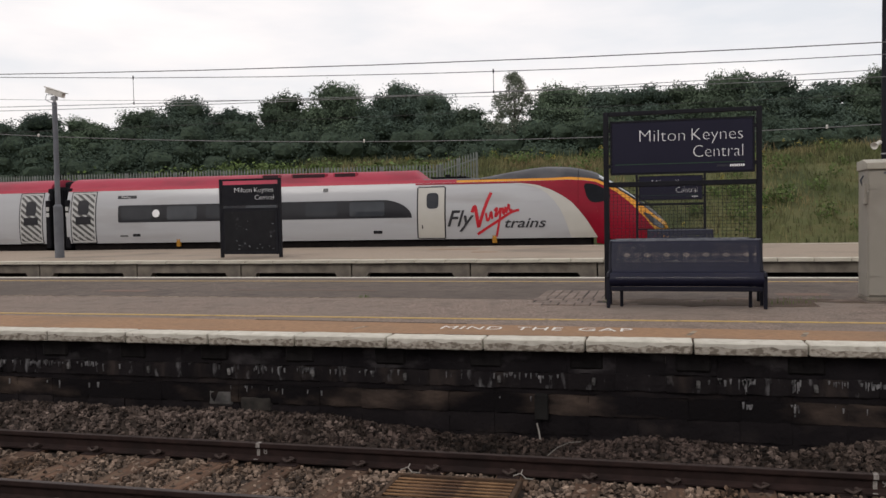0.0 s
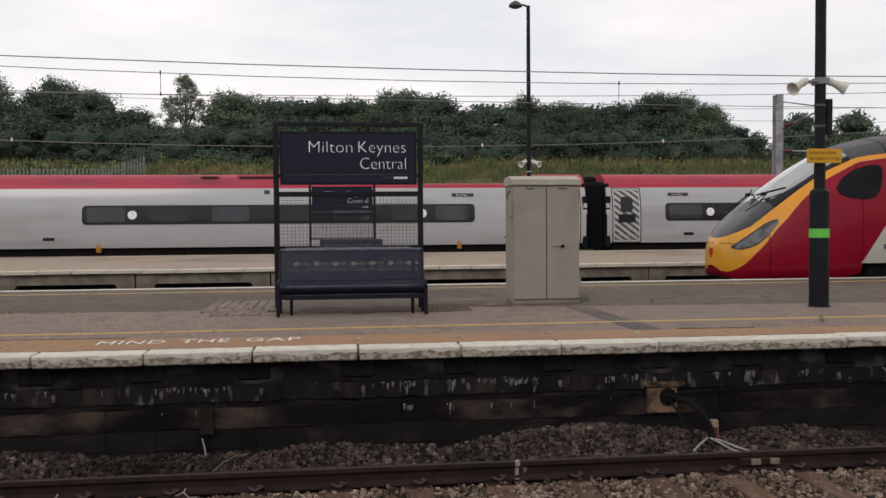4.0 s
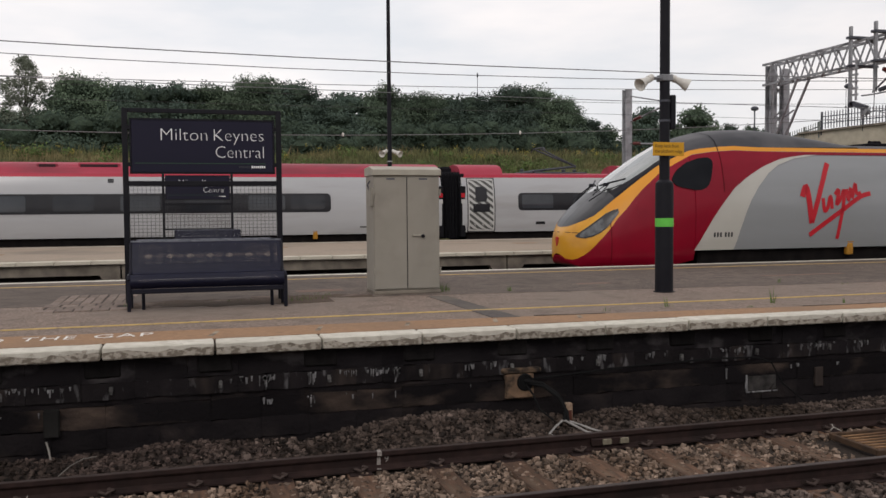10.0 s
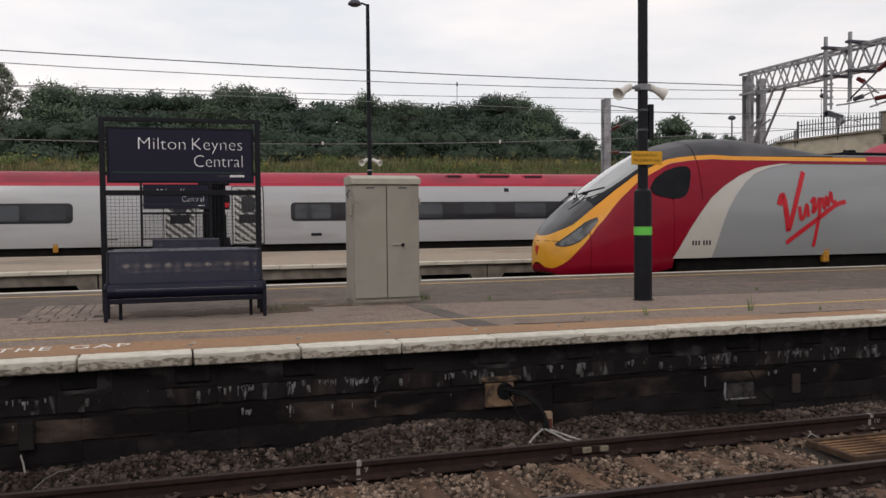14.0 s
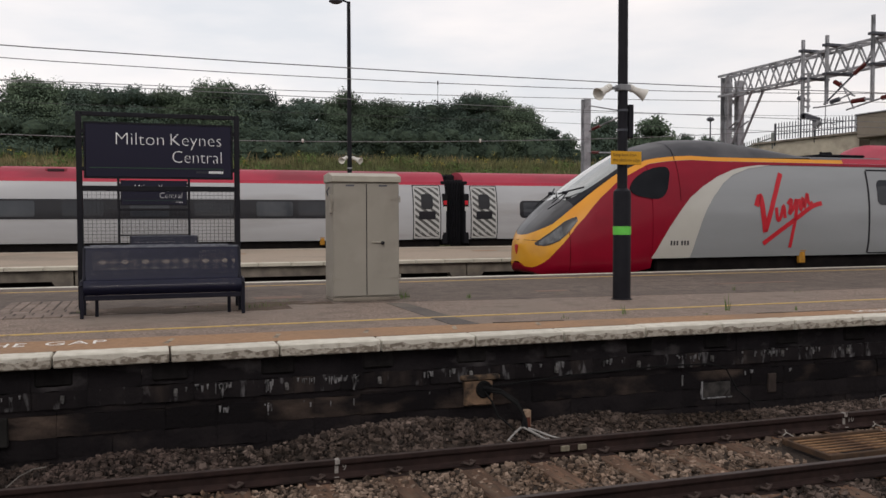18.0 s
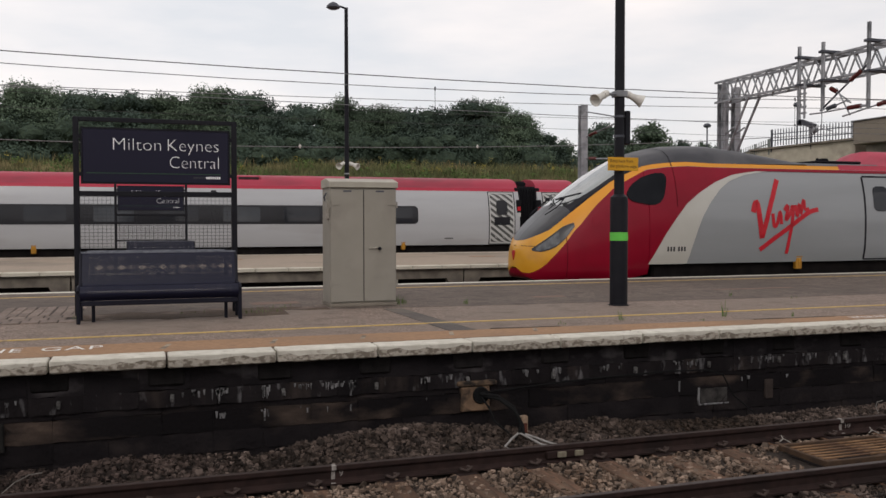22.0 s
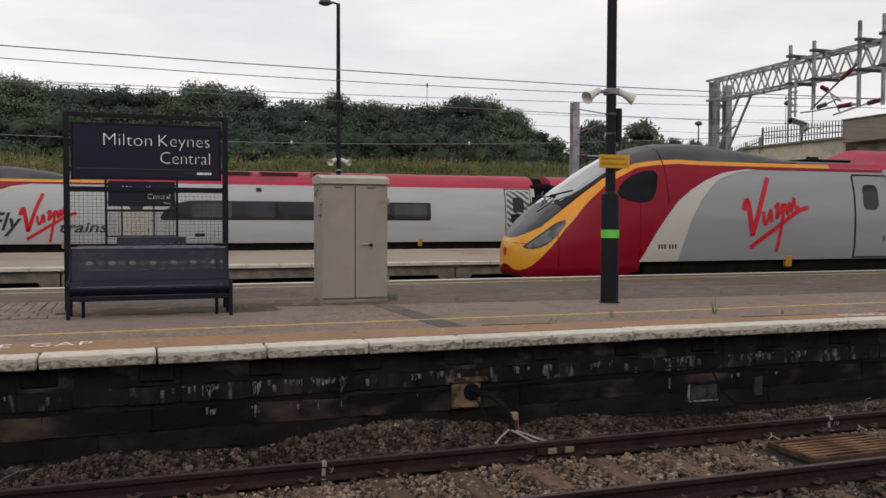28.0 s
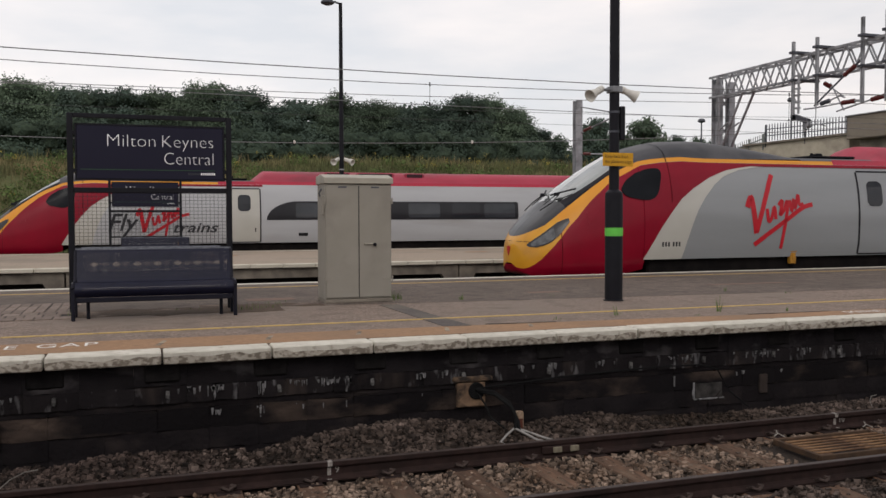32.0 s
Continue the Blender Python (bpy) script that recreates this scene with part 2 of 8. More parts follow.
M_DIRT = mat("brown_dirt_and_litter", srgb(104, 86, 70), srgb(66, 53, 44), 34, 0.95, bump=0.006, bscale=90, detail=9, stain=srgb(128, 111, 100), sscale=2.6, slevel=(0.56, 0.70))
M_ROPE = mat("white_rope", srgb(176, 170, 162), srgb(140, 135, 128), 20, 0.9)
M_BLACK_CABLE = mat("black_cable_sheath", (0.006, 0.006, 0.0065), (0.010, 0.010, 0.010), 12, 0.7, spec=0.08)
M_GREY_CABLE = mat("grey_cable_sheath", srgb(176, 172, 168), srgb(140, 136, 132), 12, 0.6)
M_NAVY = mat("dark_navy_paint", (0.0105, 0.0105, 0.0165), (0.0140, 0.0140, 0.0215), 3, 0.5, spec=0.12, bump=0.0006, bscale=90)
M_BENCH = mat("dark_blue_bench_coating", (0.0055, 0.0062, 0.0185), (0.0085, 0.0092, 0.0240), 14, 0.40, spec=0.20, bump=0.0008, bscale=120, stain=(0.012, 0.0130, 0.029), sscale=3, slevel=(0.52, 0.8))
M_BENCH_TUBE = mat("rubbed_blue_bench_tube", (0.13, 0.135, 0.155), (0.05, 0.054, 0.07), 16, 0.4, spec=0.3)
M_SIGN_TEXT = mat("dark_sign_text", (0.12, 0.07, 0.01), (0.14, 0.08, 0.012), 4, 0.6)
M_CHALK = mat("faint_chalk", srgb(180, 174, 168), srgb(140, 133, 127), 30, 0.9, stain=srgb(84, 72, 66), sscale=30, slevel=(0.60, 0.72))
M_BLACK = mat("black_paint", (0.0090, 0.0090, 0.0122), (0.0130, 0.0130, 0.0168), 5, 0.5, spec=0.12)
M_SIGN_FACE = mat("navy_sign_face", (0.0155, 0.0150, 0.0285), (0.0180, 0.0175, 0.0320), 1.5, 0.55, spec=0.10)
M_SIGN_WHITE = mat("white_sign_lettering", (0.80, 0.80, 0.81), (0.74, 0.74, 0.75), 3, 0.6)
M_GREEN_LINE = mat("green_sign_stripe", srgb(58, 92, 66), srgb(50, 82, 58), 3, 0.6)
M_GREYBAR = mat("grey_sign_lettering", srgb(120, 122, 126), srgb(106, 108, 112), 3, 0.6)
M_WIRE = mat("galvanised_mesh_wire", (0.012, 0.012, 0.015), (0.02, 0.02, 0.024), 20, 0.5, spec=0.15)
M_CABINET = mat("grey_cabinet_paint", srgb(167, 161, 150), srgb(157, 152, 141), 2.2, 0.55, bump=0.0006, bscale=40, stain=srgb(142, 135, 126), sscale=1.6, slevel=(0.52, 0.78))
M_CABINET_TOP = mat("weathered_cabinet_lid", srgb(190, 184, 170), srgb(170, 165, 152), 4, 0.6)
M_STEEL = mat("galvanised_steel", srgb(182, 183, 187), srgb(160, 162, 166), 5, 0.55, metal=0.1, stain=srgb(112, 114, 118), sscale=1.2)
M_DARK_STEEL = mat("dark_grey_steel", srgb(96, 98, 106), srgb(78, 80, 88), 5, 0.6, metal=0.3)
M_FENCE = mat("weathered_palisade_steel", srgb(148, 153, 148), srgb(120, 126, 122), 5, 0.7)
M_GREY_POLE = mat("grey_pole_paint", srgb(120, 122, 128), srgb(104, 106, 112), 3, 0.6)
M_HORN = mat("cream_horn_plastic", srgb(236, 232, 224), srgb(214, 210, 202), 8, 0.5)
M_YELLOW_SIGN = mat("yellow_sign_face", srgb(226, 168, 38), srgb(214, 158, 36), 4, 0.55)
M_LIME_BAND = mat("fluorescent_green_band", srgb(120, 226, 92), srgb(108, 210, 84), 6, 0.55)
M_INSULATOR = mat("brown_insulator", srgb(112, 44, 40), srgb(88, 36, 34), 9, 0.35)
M_WIRE_LINE = mat("overhead_wire", (0.16, 0.16, 0.165), (0.22, 0.22, 0.22), 4, 0.5, metal=0.5)
M_WIRE_DARK = mat("blackened_wire", (0.060, 0.063, 0.061), (0.085, 0.088, 0.085), 4, 0.8, spec=0.1)
M_BEIGE = mat("beige_cladding", srgb(156, 146, 132), srgb(148, 138, 125), 2, 0.8)
# train paints
M_SILVER = mat("silver_grey_body_paint", srgb(193, 194, 197), srgb(185, 186, 189), 1.2, 0.30, coat=0.4, stain=srgb(166, 164, 162), sscale=0.7, slevel=(0.55, 0.8), stretch=(0.3, 1, 2.0))
M_BODY_GREY = mat("mid_grey_body_paint", srgb(157, 160, 163), srgb(150, 153, 155), 1.2, 0.28, coat=0.5, stain=srgb(148, 149, 148), sscale=0.7, slevel=(0.55, 0.8), stretch=(0.3, 1, 2.0))
M_PALE = mat("pale_swoosh_paint", srgb(206, 203, 195), srgb(198, 195, 186), 1.5, 0.30, coat=0.4)
M_RED = mat("deep_red_paint", srgb(152, 12, 42), srgb(138, 11, 37), 1.4, 0.35, coat=0.08, spec=0.15)
M_RED_SEAM = mat("shaded_red_joint", srgb(112, 8, 24), srgb(100, 8, 22), 4, 0.5, spec=0.1)
M_RED_ROOF = mat("faded_red_roof", srgb(190, 66, 88), srgb(176, 58, 78), 2.0, 0.55, stain=srgb(150, 60, 74), sscale=0.8, stretch=(0.4, 1, 1))
M_VENT = mat("dark_maroon_grille", (0.040, 0.010, 0.016), (0.022, 0.007, 0.010), 6, 0.7)
M_RED_BAND = mat("bright_red_band", srgb(190, 38, 68), srgb(182, 34, 62), 2.0, 0.4, coat=0.2)
M_TRAIN_YELLOW = mat("cab_front_yellow", srgb(238, 172, 38), srgb(228, 160, 34), 2, 0.36, coat=0.3, stain=srgb(205, 140, 40), sscale=1.5, slevel=(0.55, 0.8))
M_ORANGE = mat("orange_stripe", srgb(240, 164, 50), srgb(232, 156, 46), 2, 0.4)
M_ROOF_GREY = mat("grey_cab_roof", srgb(72, 72, 77), srgb(62, 62, 67), 1.6, 0.5, stain=srgb(86, 85, 88), sscale=1.0)
M_BLACK_GLOSS = mat("dark_grey_nose_panel", (0.020, 0.020, 0.023), (0.032, 0.032, 0.036), 3, 0.28, spec=0.35)
M_WINDOW = mat("tinted_train_glass", (0.012, 0.013, 0.017), (0.022, 0.024, 0.029), 0.8, 0.08, spec=0.35)
M_CAB_GLASS = mat("dark_cab_glass", (0.005, 0.006, 0.008), (0.010, 0.011, 0.014), 2.0, 0.2, spec=0.08)
M_WINDOW_PANE = mat("pale_blind_glass", (0.044, 0.049, 0.057), (0.024, 0.027, 0.032), 0.9, 0.08, spec=0.4)
M_WINDSCREEN = mat("reflective_windscreen_glass", (0.33, 0.345, 0.34), (0.26, 0.275, 0.27), 1.2, 0.10, metal=0.85, spec=0.6, coat=0.3)
M_BAND = mat("dark_window_band", (0.012, 0.012, 0.015), (0.016, 0.016, 0.019), 1.2, 0.25, spec=0.3)
M_BELLOWS = mat("black_gangway_rubber", (0.006, 0.006, 0.008), (0.010, 0.010, 0.012), 8, 0.8, spec=0.1)
M_UNDER = mat("dirty_underframe", (0.0075, 0.0068, 0.0070), (0.015, 0.0128, 0.0120), 4, 0.95, spec=0.04)
M_STRIPE = mat("dark_door_stripe", srgb(92, 92, 90), srgb(84, 84, 82), 4, 0.5)
M_DOOR_WHITE = mat("white_door_panel", srgb(206, 206, 204), srgb(198, 198, 196), 3, 0.45)
M_LOGO_RED = mat("red_lettering", srgb(206, 30, 46), srgb(198, 28, 43), 3, 0.4)
M_LOGO_BLACK = mat("black_lettering", (0.02, 0.02, 0.024), (0.026, 0.026, 0.03), 3, 0.4)
M_YELLOW_BOX = mat("yellow_axle_box", srgb(206, 148, 44), srgb(160, 112, 40), 6, 0.6)
M_LAMP_GLASS = mat("headlamp_glass", (0.12, 0.125, 0.13), (0.028, 0.030, 0.033), 7, 0.12, metal=0.3, coat=0.5)
# plants
M_GRASS = mat("dry_summer_grass", (0.138, 0.138, 0.060), (0.086, 0.102, 0.042), 0.6, 0.9, island=0.45, stain=(0.22, 0.178, 0.090), sscale=0.35, slevel=(0.48, 0.68), world_space=True)
M_BANK = mat("bank_soil_and_grass", (0.075, 0.088, 0.030), (0.105, 0.098, 0.042), 1.5, 0.95, bump=0.05, bscale=6, stain=(0.050, 0.062, 0.022), sscale=0.25)
M_WEED = mat("green_weed", (0.075, 0.115, 0.032), (0.10, 0.14, 0.045), 4, 0.9, island=0.4)
M_FLOWER = mat("yellow_flower", (0.30, 0.25, 0.06), (0.22, 0.19, 0.05), 6, 0.9, island=0.3)
M_BARK = mat("grey_bark", (0.060, 0.050, 0.040), (0.035, 0.030, 0.025), 9, 0.95, stretch=(1, 1, 0.3), bump=0.02, bscale=14)


def leaf_mat(name, a, b):
    return mat(name, a, b, 0.5, 0.85, vary=0.22, island=0.05, stain=tuple(v * 0.70 for v in a), sscale=0.28, slevel=(0.45, 0.7), world_space=True, spec=0.06)


M_LEAF = leaf_mat("dark_green_leaves", (0.074, 0.104, 0.086), (0.094, 0.128, 0.098))
M_LEAF_B = leaf_mat("mid_green_leaves", (0.087, 0.120, 0.084), (0.111, 0.148, 0.096))
M_SHRUB = leaf_mat("dark_shrub_leaves", (0.050, 0.072, 0.056), (0.068, 0.095, 0.070))
# core colour darker than the leaves, standing in for shade inside the crowns
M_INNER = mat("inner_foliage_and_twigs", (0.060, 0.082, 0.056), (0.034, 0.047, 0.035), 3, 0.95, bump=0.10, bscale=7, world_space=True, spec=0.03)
M_LEAF_PALE = leaf_mat("pale_grey_green_leaves", (0.130, 0.148, 0.112), (0.172, 0.190, 0.146))


# ---------------------------------------------------------------- mesh helpers
def B():
    return bmesh.new()


def box(bm, x0, x1, y0, y1, z0, z1, bevel=0.0):
    vs = [bm.verts.new(c) for c in ((x0, y0, z0), (x1, y0, z0), (x1, y1, z0), (x0, y1, z0), (x0, y0, z1), (x1, y0, z1), (x1, y1, z1), (x0, y1, z1))]
    fs = [bm.faces.new([vs[i] for i in q]) for q in ((3, 2, 1, 0), (4, 5, 6, 7), (0, 1, 5, 4), (1, 2, 6, 5), (2, 3, 7, 6), (3, 0, 4, 7))]
    if bevel:
        es = list({e for f in fs for e in f.edges})
        bmesh.ops.bevel(bm, geom=es, offset=bevel, segments=1, affect="EDGES")
    return bm


def frame_of(d):
    d = d.normalized()
    a = Vector((0, 0, 1)) if abs(d.z) < 0.9 else Vector((1, 0, 0))
    u = d.cross(a).normalized()
    return u, d.cross(u).normalized()


def tube(bm, pts, r, seg=8, caps=True, r_end=None):
    """A round bar through the points; r may taper to r_end."""
    pts = [Vector(q) for q in pts]
    rings = []
    for i, q in enumerate(pts):
        d = (pts[min(i + 1, len(pts) - 1)] - pts[max(i - 1, 0)])
        u, v = frame_of(d)
        if rings:
            pu = (rings[-1][0].co - pts[i - 1])
            pu = pu - d.normalized() * pu.dot(d.normalized())
            if pu.length > 1e-6:
                u = pu.normalized()
                v = d.normalized().cross(u)
        rr = r if r_end is None else r + (r_end - r) * i / (len(pts) - 1)
        rings.append([bm.verts.new(q + (u * math.cos(2 * math.pi * k / seg) + v * math.sin(2 * math.pi * k / seg)) * rr) for k in range(seg)])
    for a, b in zip(rings, rings[1:]):
        for k in range(seg):
            bm.faces.new((a[k], a[(k + 1) % seg], b[(k + 1) % seg], b[k]))
    if caps:
        bm.faces.new(list(reversed(rings[0])))
        bm.faces.new(rings[-1])
    return bm


def bar(bm, p0, p1, w, h=None):
    """A square bar between two points."""
    p0, p1 = Vector(p0), Vector(p1)
    u, v = frame_of(p1 - p0)
    h = h or w
    a = [bm.verts.new(p0 + u * su * w / 2 + v * sv * h / 2) for su, sv in ((-1, -1), (1, -1), (1, 1), (-1, 1))]
    b = [bm.verts.new(p1 + u * su * w / 2 + v * sv * h / 2) for su, sv in ((-1, -1), (1, -1), (1, 1), (-1, 1))]
    for k in range(4):
        bm.faces.new((a[k], a[(k + 1) % 4], b[(k + 1) % 4], b[k]))
    bm.faces.new(list(reversed(a)))
    bm.faces.new(b)
    return bm


def lathe(bm, prof, seg=16, at=(0, 0, 0), axis=None):
    """Turns a profile of (radius, height) round an axis."""
    u, v, d = Vector((1, 0, 0)), Vector((0, 1, 0)), Vector((0, 0, 1))
    if axis:
        d = Vector(axis).normalized()
        u, v = frame_of(d)
    at = Vector(at)
    rings = [[bm.verts.new(at + d * z + (u * math.cos(2 * math.pi * k / seg) + v * math.sin(2 * math.pi * k / seg)) * max(r, 1e-4)) for k in range(seg)] for r, z in prof]
    for a, b in zip(rings, rings[1:]):
        for k in range(seg):
            bm.faces.new((a[k], a[(k + 1) % seg], b[(k + 1) % seg], b[k]))
    bm.faces.new(list(reversed(rings[0])))
    bm.faces.new(rings[-1])
    return bm


def to_mesh(name, bm, material, smooth=False):
    me = bpy.data.meshes.new(name)
    bmesh.ops.recalc_face_normals(bm, faces=bm.faces)
    bm.to_mesh(me)
    bm.free()
    me.materials.append(material)
    if smooth:
        for q in me.polygons:
            q.use_smooth = True
        me.set_sharp_from_angle(angle=radians(35))
    return me


def raw_mesh(name, verts, faces, material):
    me = bpy.data.meshes.new(name)
    me.from_pydata(verts, [], faces)
    me.materials.append(material)
    return me


def thing(name, at=(0, 0, 0), turn=0, label="", category="", group="", kind=""):
    ob = new(name)
    ob.empty_display_size = 0.2
    ob.matrix_world = pose(*at, 0, 0, turn)
    return tagged(ob, label, category, group, kind)


def part(name, bm, material, parent, label="", smooth=False, mesh=None):
    ob = new(name, mesh or to_mesh(name, bm, material, smooth))
    ob.parent = parent
    if label:
        ob["label"] = label
    return ob


def solid(name, bm, material, label="", category="", group="", kind="", smooth=False):
    return tagged(new(name, to_mesh(name, bm, material, smooth)), label, category, group, kind)


def text_mesh(name, body, size, material, extrude=0.003, align="LEFT", shear=0.0, space=1.0, fat=0.0):
    cu = bpy.data.curves.new(name, "FONT")
    cu.body, cu.size, cu.extrude, cu.align_x, cu.shear, cu.space_character, cu.offset = body, size, extrude, align, shear, space, fat
    cu.resolution_u = 3
    ob = bpy.data.objects.new(name, cu)
    scene.collection.objects.link(ob)
    bpy.context.view_layer.update()
    me = bpy.data.meshes.new_from_object(ob.evaluated_get(bpy.context.evaluated_depsgraph_get()))
    bpy.data.objects.remove(ob)
    me.name = name
    me.materials.clear()
    me.materials.append(material)
    return me

# ---------------------------------------------------------------- plan (metres; z = 0 at the rail heads)
ZP = 0.915            # platform height
YE, YF = 8.24, 16.38  # island platform: near and far edge
YB, YBF = 22.70, 32.66  # further island platform
Y_NEAR_RAIL, Y_FAR_RAIL = 6.02, 7.48
Y_T3, Y_T4, Y_T5 = 17.83, 21.26, 34.11  # centre lines of the other tracks


def bend(x):
    """The furthest track swings nearer towards one end of the station."""
    return -1.45 * min(1.0, max(0.0, (-8 - x) / 17)) ** 1.8


X_LEFT, X_RIGHT = -140.0, 140.0

# ground: one sheet with the railway bank behind the furthest track
BANK = [(-900, -0.42), (-60, -0.42), (34.0, -0.42), (35.9, -0.30), (36.4, 0.45), (38.0, 1.15), (40.0, 2.0), (42.5, 2.95), (45.0, 4.0), (47.5, 4.75), (50.0, 5.1),
        (56.0, 5.15), (75.0, 5.2), (200.0, 5.5), (2500.0, 8.0)]


def bank_z(y):
    for (a, za), (b, zb) in zip(BANK, BANK[1:]):
        if y <= b:
            return za + (zb - za) * (y - a) / (b - a)
    return BANK[-1][1]


def make_ground():
    xs = [-2500, -600, -200, *range(-120, 121, 2), 200, 600, 2500]
    ys = sorted({y for y, _ in BANK} | {36.2, 37.2, 39, 41.2, 43.5, 46.2, 48.6, 52})
    verts, faces = [], []
    for y in ys:
        for x in xs:
            z = bank_z(y)
            if 37 < y < 60:
                z += 0.25 * noise.noise(Vector((x * 0.16, y * 0.3, 0.0)))
            verts.append((x, y, z))
    w = len(xs)
    for j in range(len(ys) - 1):
        for i in range(w - 1):
            faces.append((j * w + i, j * w + i + 1, (j + 1) * w + i + 1, (j + 1) * w + i))
    me = raw_mesh("ground", verts, faces, M_TRACKBED)
    me.materials.append(M_BANK)
    for q in me.polygons:
        q.use_smooth = True
        q.material_index = 1 if q.center.y > 36.1 else 0
    tagged(new("ground", me), "dirty trackbed rising into a grassy railway bank", "ground", kind="structure")


make_ground()


# ---------------------------------------------------------------- platforms
def ground_strip(near, far, up):
    """A flat layer on the platform between two lines (x, y), with its edges turned down into the ground."""
    def at(line, u):
        for (xa, ya), (xb, yb) in zip(line, line[1:]):
            if u <= xb + 1e-9:
                return ya + (yb - ya) * (u - xa) / (xb - xa)
        return line[-1][1]
    bm = B()
    if near[0][0] != far[0][0] or near[-1][0] != far[-1][0]:
        ring = near + far[::-1]
        top = [bm.verts.new((x, y, ZP + up)) for x, y in ring]
        faces = [top]
    else:
        us = sorted({x for x, _ in near} | {x for x, _ in far})
        lo = [bm.verts.new((u, at(near, u), ZP + up)) for u in us]
        hi = [bm.verts.new((u, at(far, u), ZP + up)) for u in us]
        faces = [(lo[k], lo[k + 1], hi[k + 1], hi[k]) for k in range(len(us) - 1)]
        top = lo + hi[::-1]
    for f in faces:
        bm.faces.new(f)
    low = [bm.verts.new((v.co.x, v.co.y, ZP - 0.02)) for v in top]
    n = len(top)
    for k in range(n):
        bm.faces.new((top[k], low[k], low[(k + 1) % n], top[(k + 1) % n]))
    return bm


def make_platforms():
    bm = box(B(), X_LEFT, X_RIGHT, YE + 0.28, YF - 0.27, ZP - 0.25, ZP)
    p = solid("platform", bm, M_ASPHALT, "long island platform surfaced in worn grey asphalt", "platform", kind="structure")
    # the brown strip narrows along the platform; behind it the asphalt was laid in two runs
    part("brown_edge_strip", ground_strip([(-140, YE + 0.282), (140, YE + 0.282)], [(-140, 9.64), (-9, 9.60), (-4.4, 9.46), (-0.7, 9.22), (2.2, 9.17), (4.6, 9.06), (7.5, 8.90), (12, 8.85), (140, 8.85)], 0.004), M_BROWN, p, "tan brown tarmac edge strip")
    part("older_asphalt", ground_strip([(-140, 12.22), (-3.4, 12.18), (1.85, 11.95), (5.0, 11.70), (9.5, 11.40), (140, 11.4)], [(-140, YF - 0.28), (140, YF - 0.28)], 0.002), M_ASPHALT_OLD, p, "older darker asphalt along the middle of the platform")
    part("seam_dirt", ground_strip([(-11, 12.19), (-6, 12.17), (-3.4, 12.165)], [(-11, 12.215), (-6, 12.20), (-3.4, 12.175)], 0.006), M_PALE_DIRT, p, "pale dirt along the asphalt seam")
    rng = random.Random(5)
    xs = [-0.78 + 0.17 * k for k in range(16)]
    part("dirt", ground_strip([(x, 11.42 + rng.uniform(-0.1, 0.1)) for x in xs], [(x, 12.28 + rng.uniform(-0.12, 0.12)) for x in xs], 0.0032), M_DIRT, p, "brown dirt gathered below the bench")
    xs = [0.75 + 0.15 * k for k in range(12)]
    part("dirt", ground_strip([(x, 11.95 + rng.uniform(-0.08, 0.08)) for x in xs], [(x, 12.62 - 0.03 * k + rng.uniform(-0.1, 0.1)) for k, x in enumerate(xs)], 0.0038), M_DIRT, p, "brown dirt blown against the bench and the cabinet")
    for pts in ([(3.68, 9.17), (4.1, 9.11), (4.52, 9.085)], [(7.1, 8.965), (7.7, 8.915), (8.3, 8.915)], [(-4.8, 9.475), (-3.4, 9.41), (-2.2, 9.34)], [(9.2, 8.90), (10.6, 8.88), (11.8, 8.87)]):
        part("crack", ground_strip([(x, y - 0.014) for x, y in pts], [(x, y + 0.016) for x, y in pts], 0.0062), M_CRACK, p, "dark open crack")
    for x, l in ((0.16, 0.0), (1.2, 0.05), (2.13, 0.1), (3.1, 0.05), (4.1, 0.1), (-3.3, 0.1)):
        part("joint_mark", ground_strip([(x - 0.05, YE + 0.45 + l), (x, YE + 0.45 + l)], [(x + 0.03, YE + 0.78), (x + 0.075, YE + 0.78)], 0.0062), M_PALE_DIRT, p, "pale mark over a joint")
    # yellow lines, laid in lengths that wander a little
    for name, yy in (("yellow_line", YE + 1.60), ("yellow_line", YF - 1.07)):
        bm = B()
        x = -40.0
        while x < 90:
            n = x + random.uniform(2.0, 4.0)
            dy = 0.02 * math.sin(x * 0.7) + 0.03 * math.sin(x * 0.21)
            dy2 = 0.02 * math.sin(n * 0.7) + 0.03 * math.sin(n * 0.21)
            v = [bm.verts.new(c) for c in ((x, yy + dy - 0.032, ZP + 0.008), (n, yy + dy2 - 0.032, ZP + 0.008), (n, yy + dy2 + 0.032, ZP + 0.008), (x, yy + dy + 0.032, ZP + 0.008))]
            w = [bm.verts.new(q.co - Vector((0, 0, 0.02))) for q in v]
            bm.faces.new(v)
            for k in range(4):
                bm.faces.new((v[k], w[k], w[(k + 1) % 4], v[(k + 1) % 4]))
            x = n - 0.002
        part(name, bm, M_YELLOW_LINE, p, "thin hand-painted yellow line")
    part("far_edge_coping", box(B(), X_LEFT, X_RIGHT, YF - 0.27, YF, ZP - 0.12, ZP + 0.003, 0.012), M_COPING, p, "white painted platform edge")
    # trench repair running across the platform
    bm = ground_strip([(3.17, 9.12), (3.48, 9.09)], [(3.10, 11.70), (3.36, 11.66)], 0.0065)
    part("tarmac_patch", bm, M_TRENCH, p, "darker tarmac trench repair")
    bm = B()
    for x0, x1, y0, y1 in ((1.45, 2.15, 12.9, 13.25), (5.86, 6.40, 12.66, 12.88), (-9.5, -8.6, 13.0, 13.3), (-7.2, -4.6, 13.35, 13.42), (9.5, 11.2, 13.0, 13.15)):
        box(bm, x0, x1, y0, y1, ZP - 0.02, ZP + 0.0045)
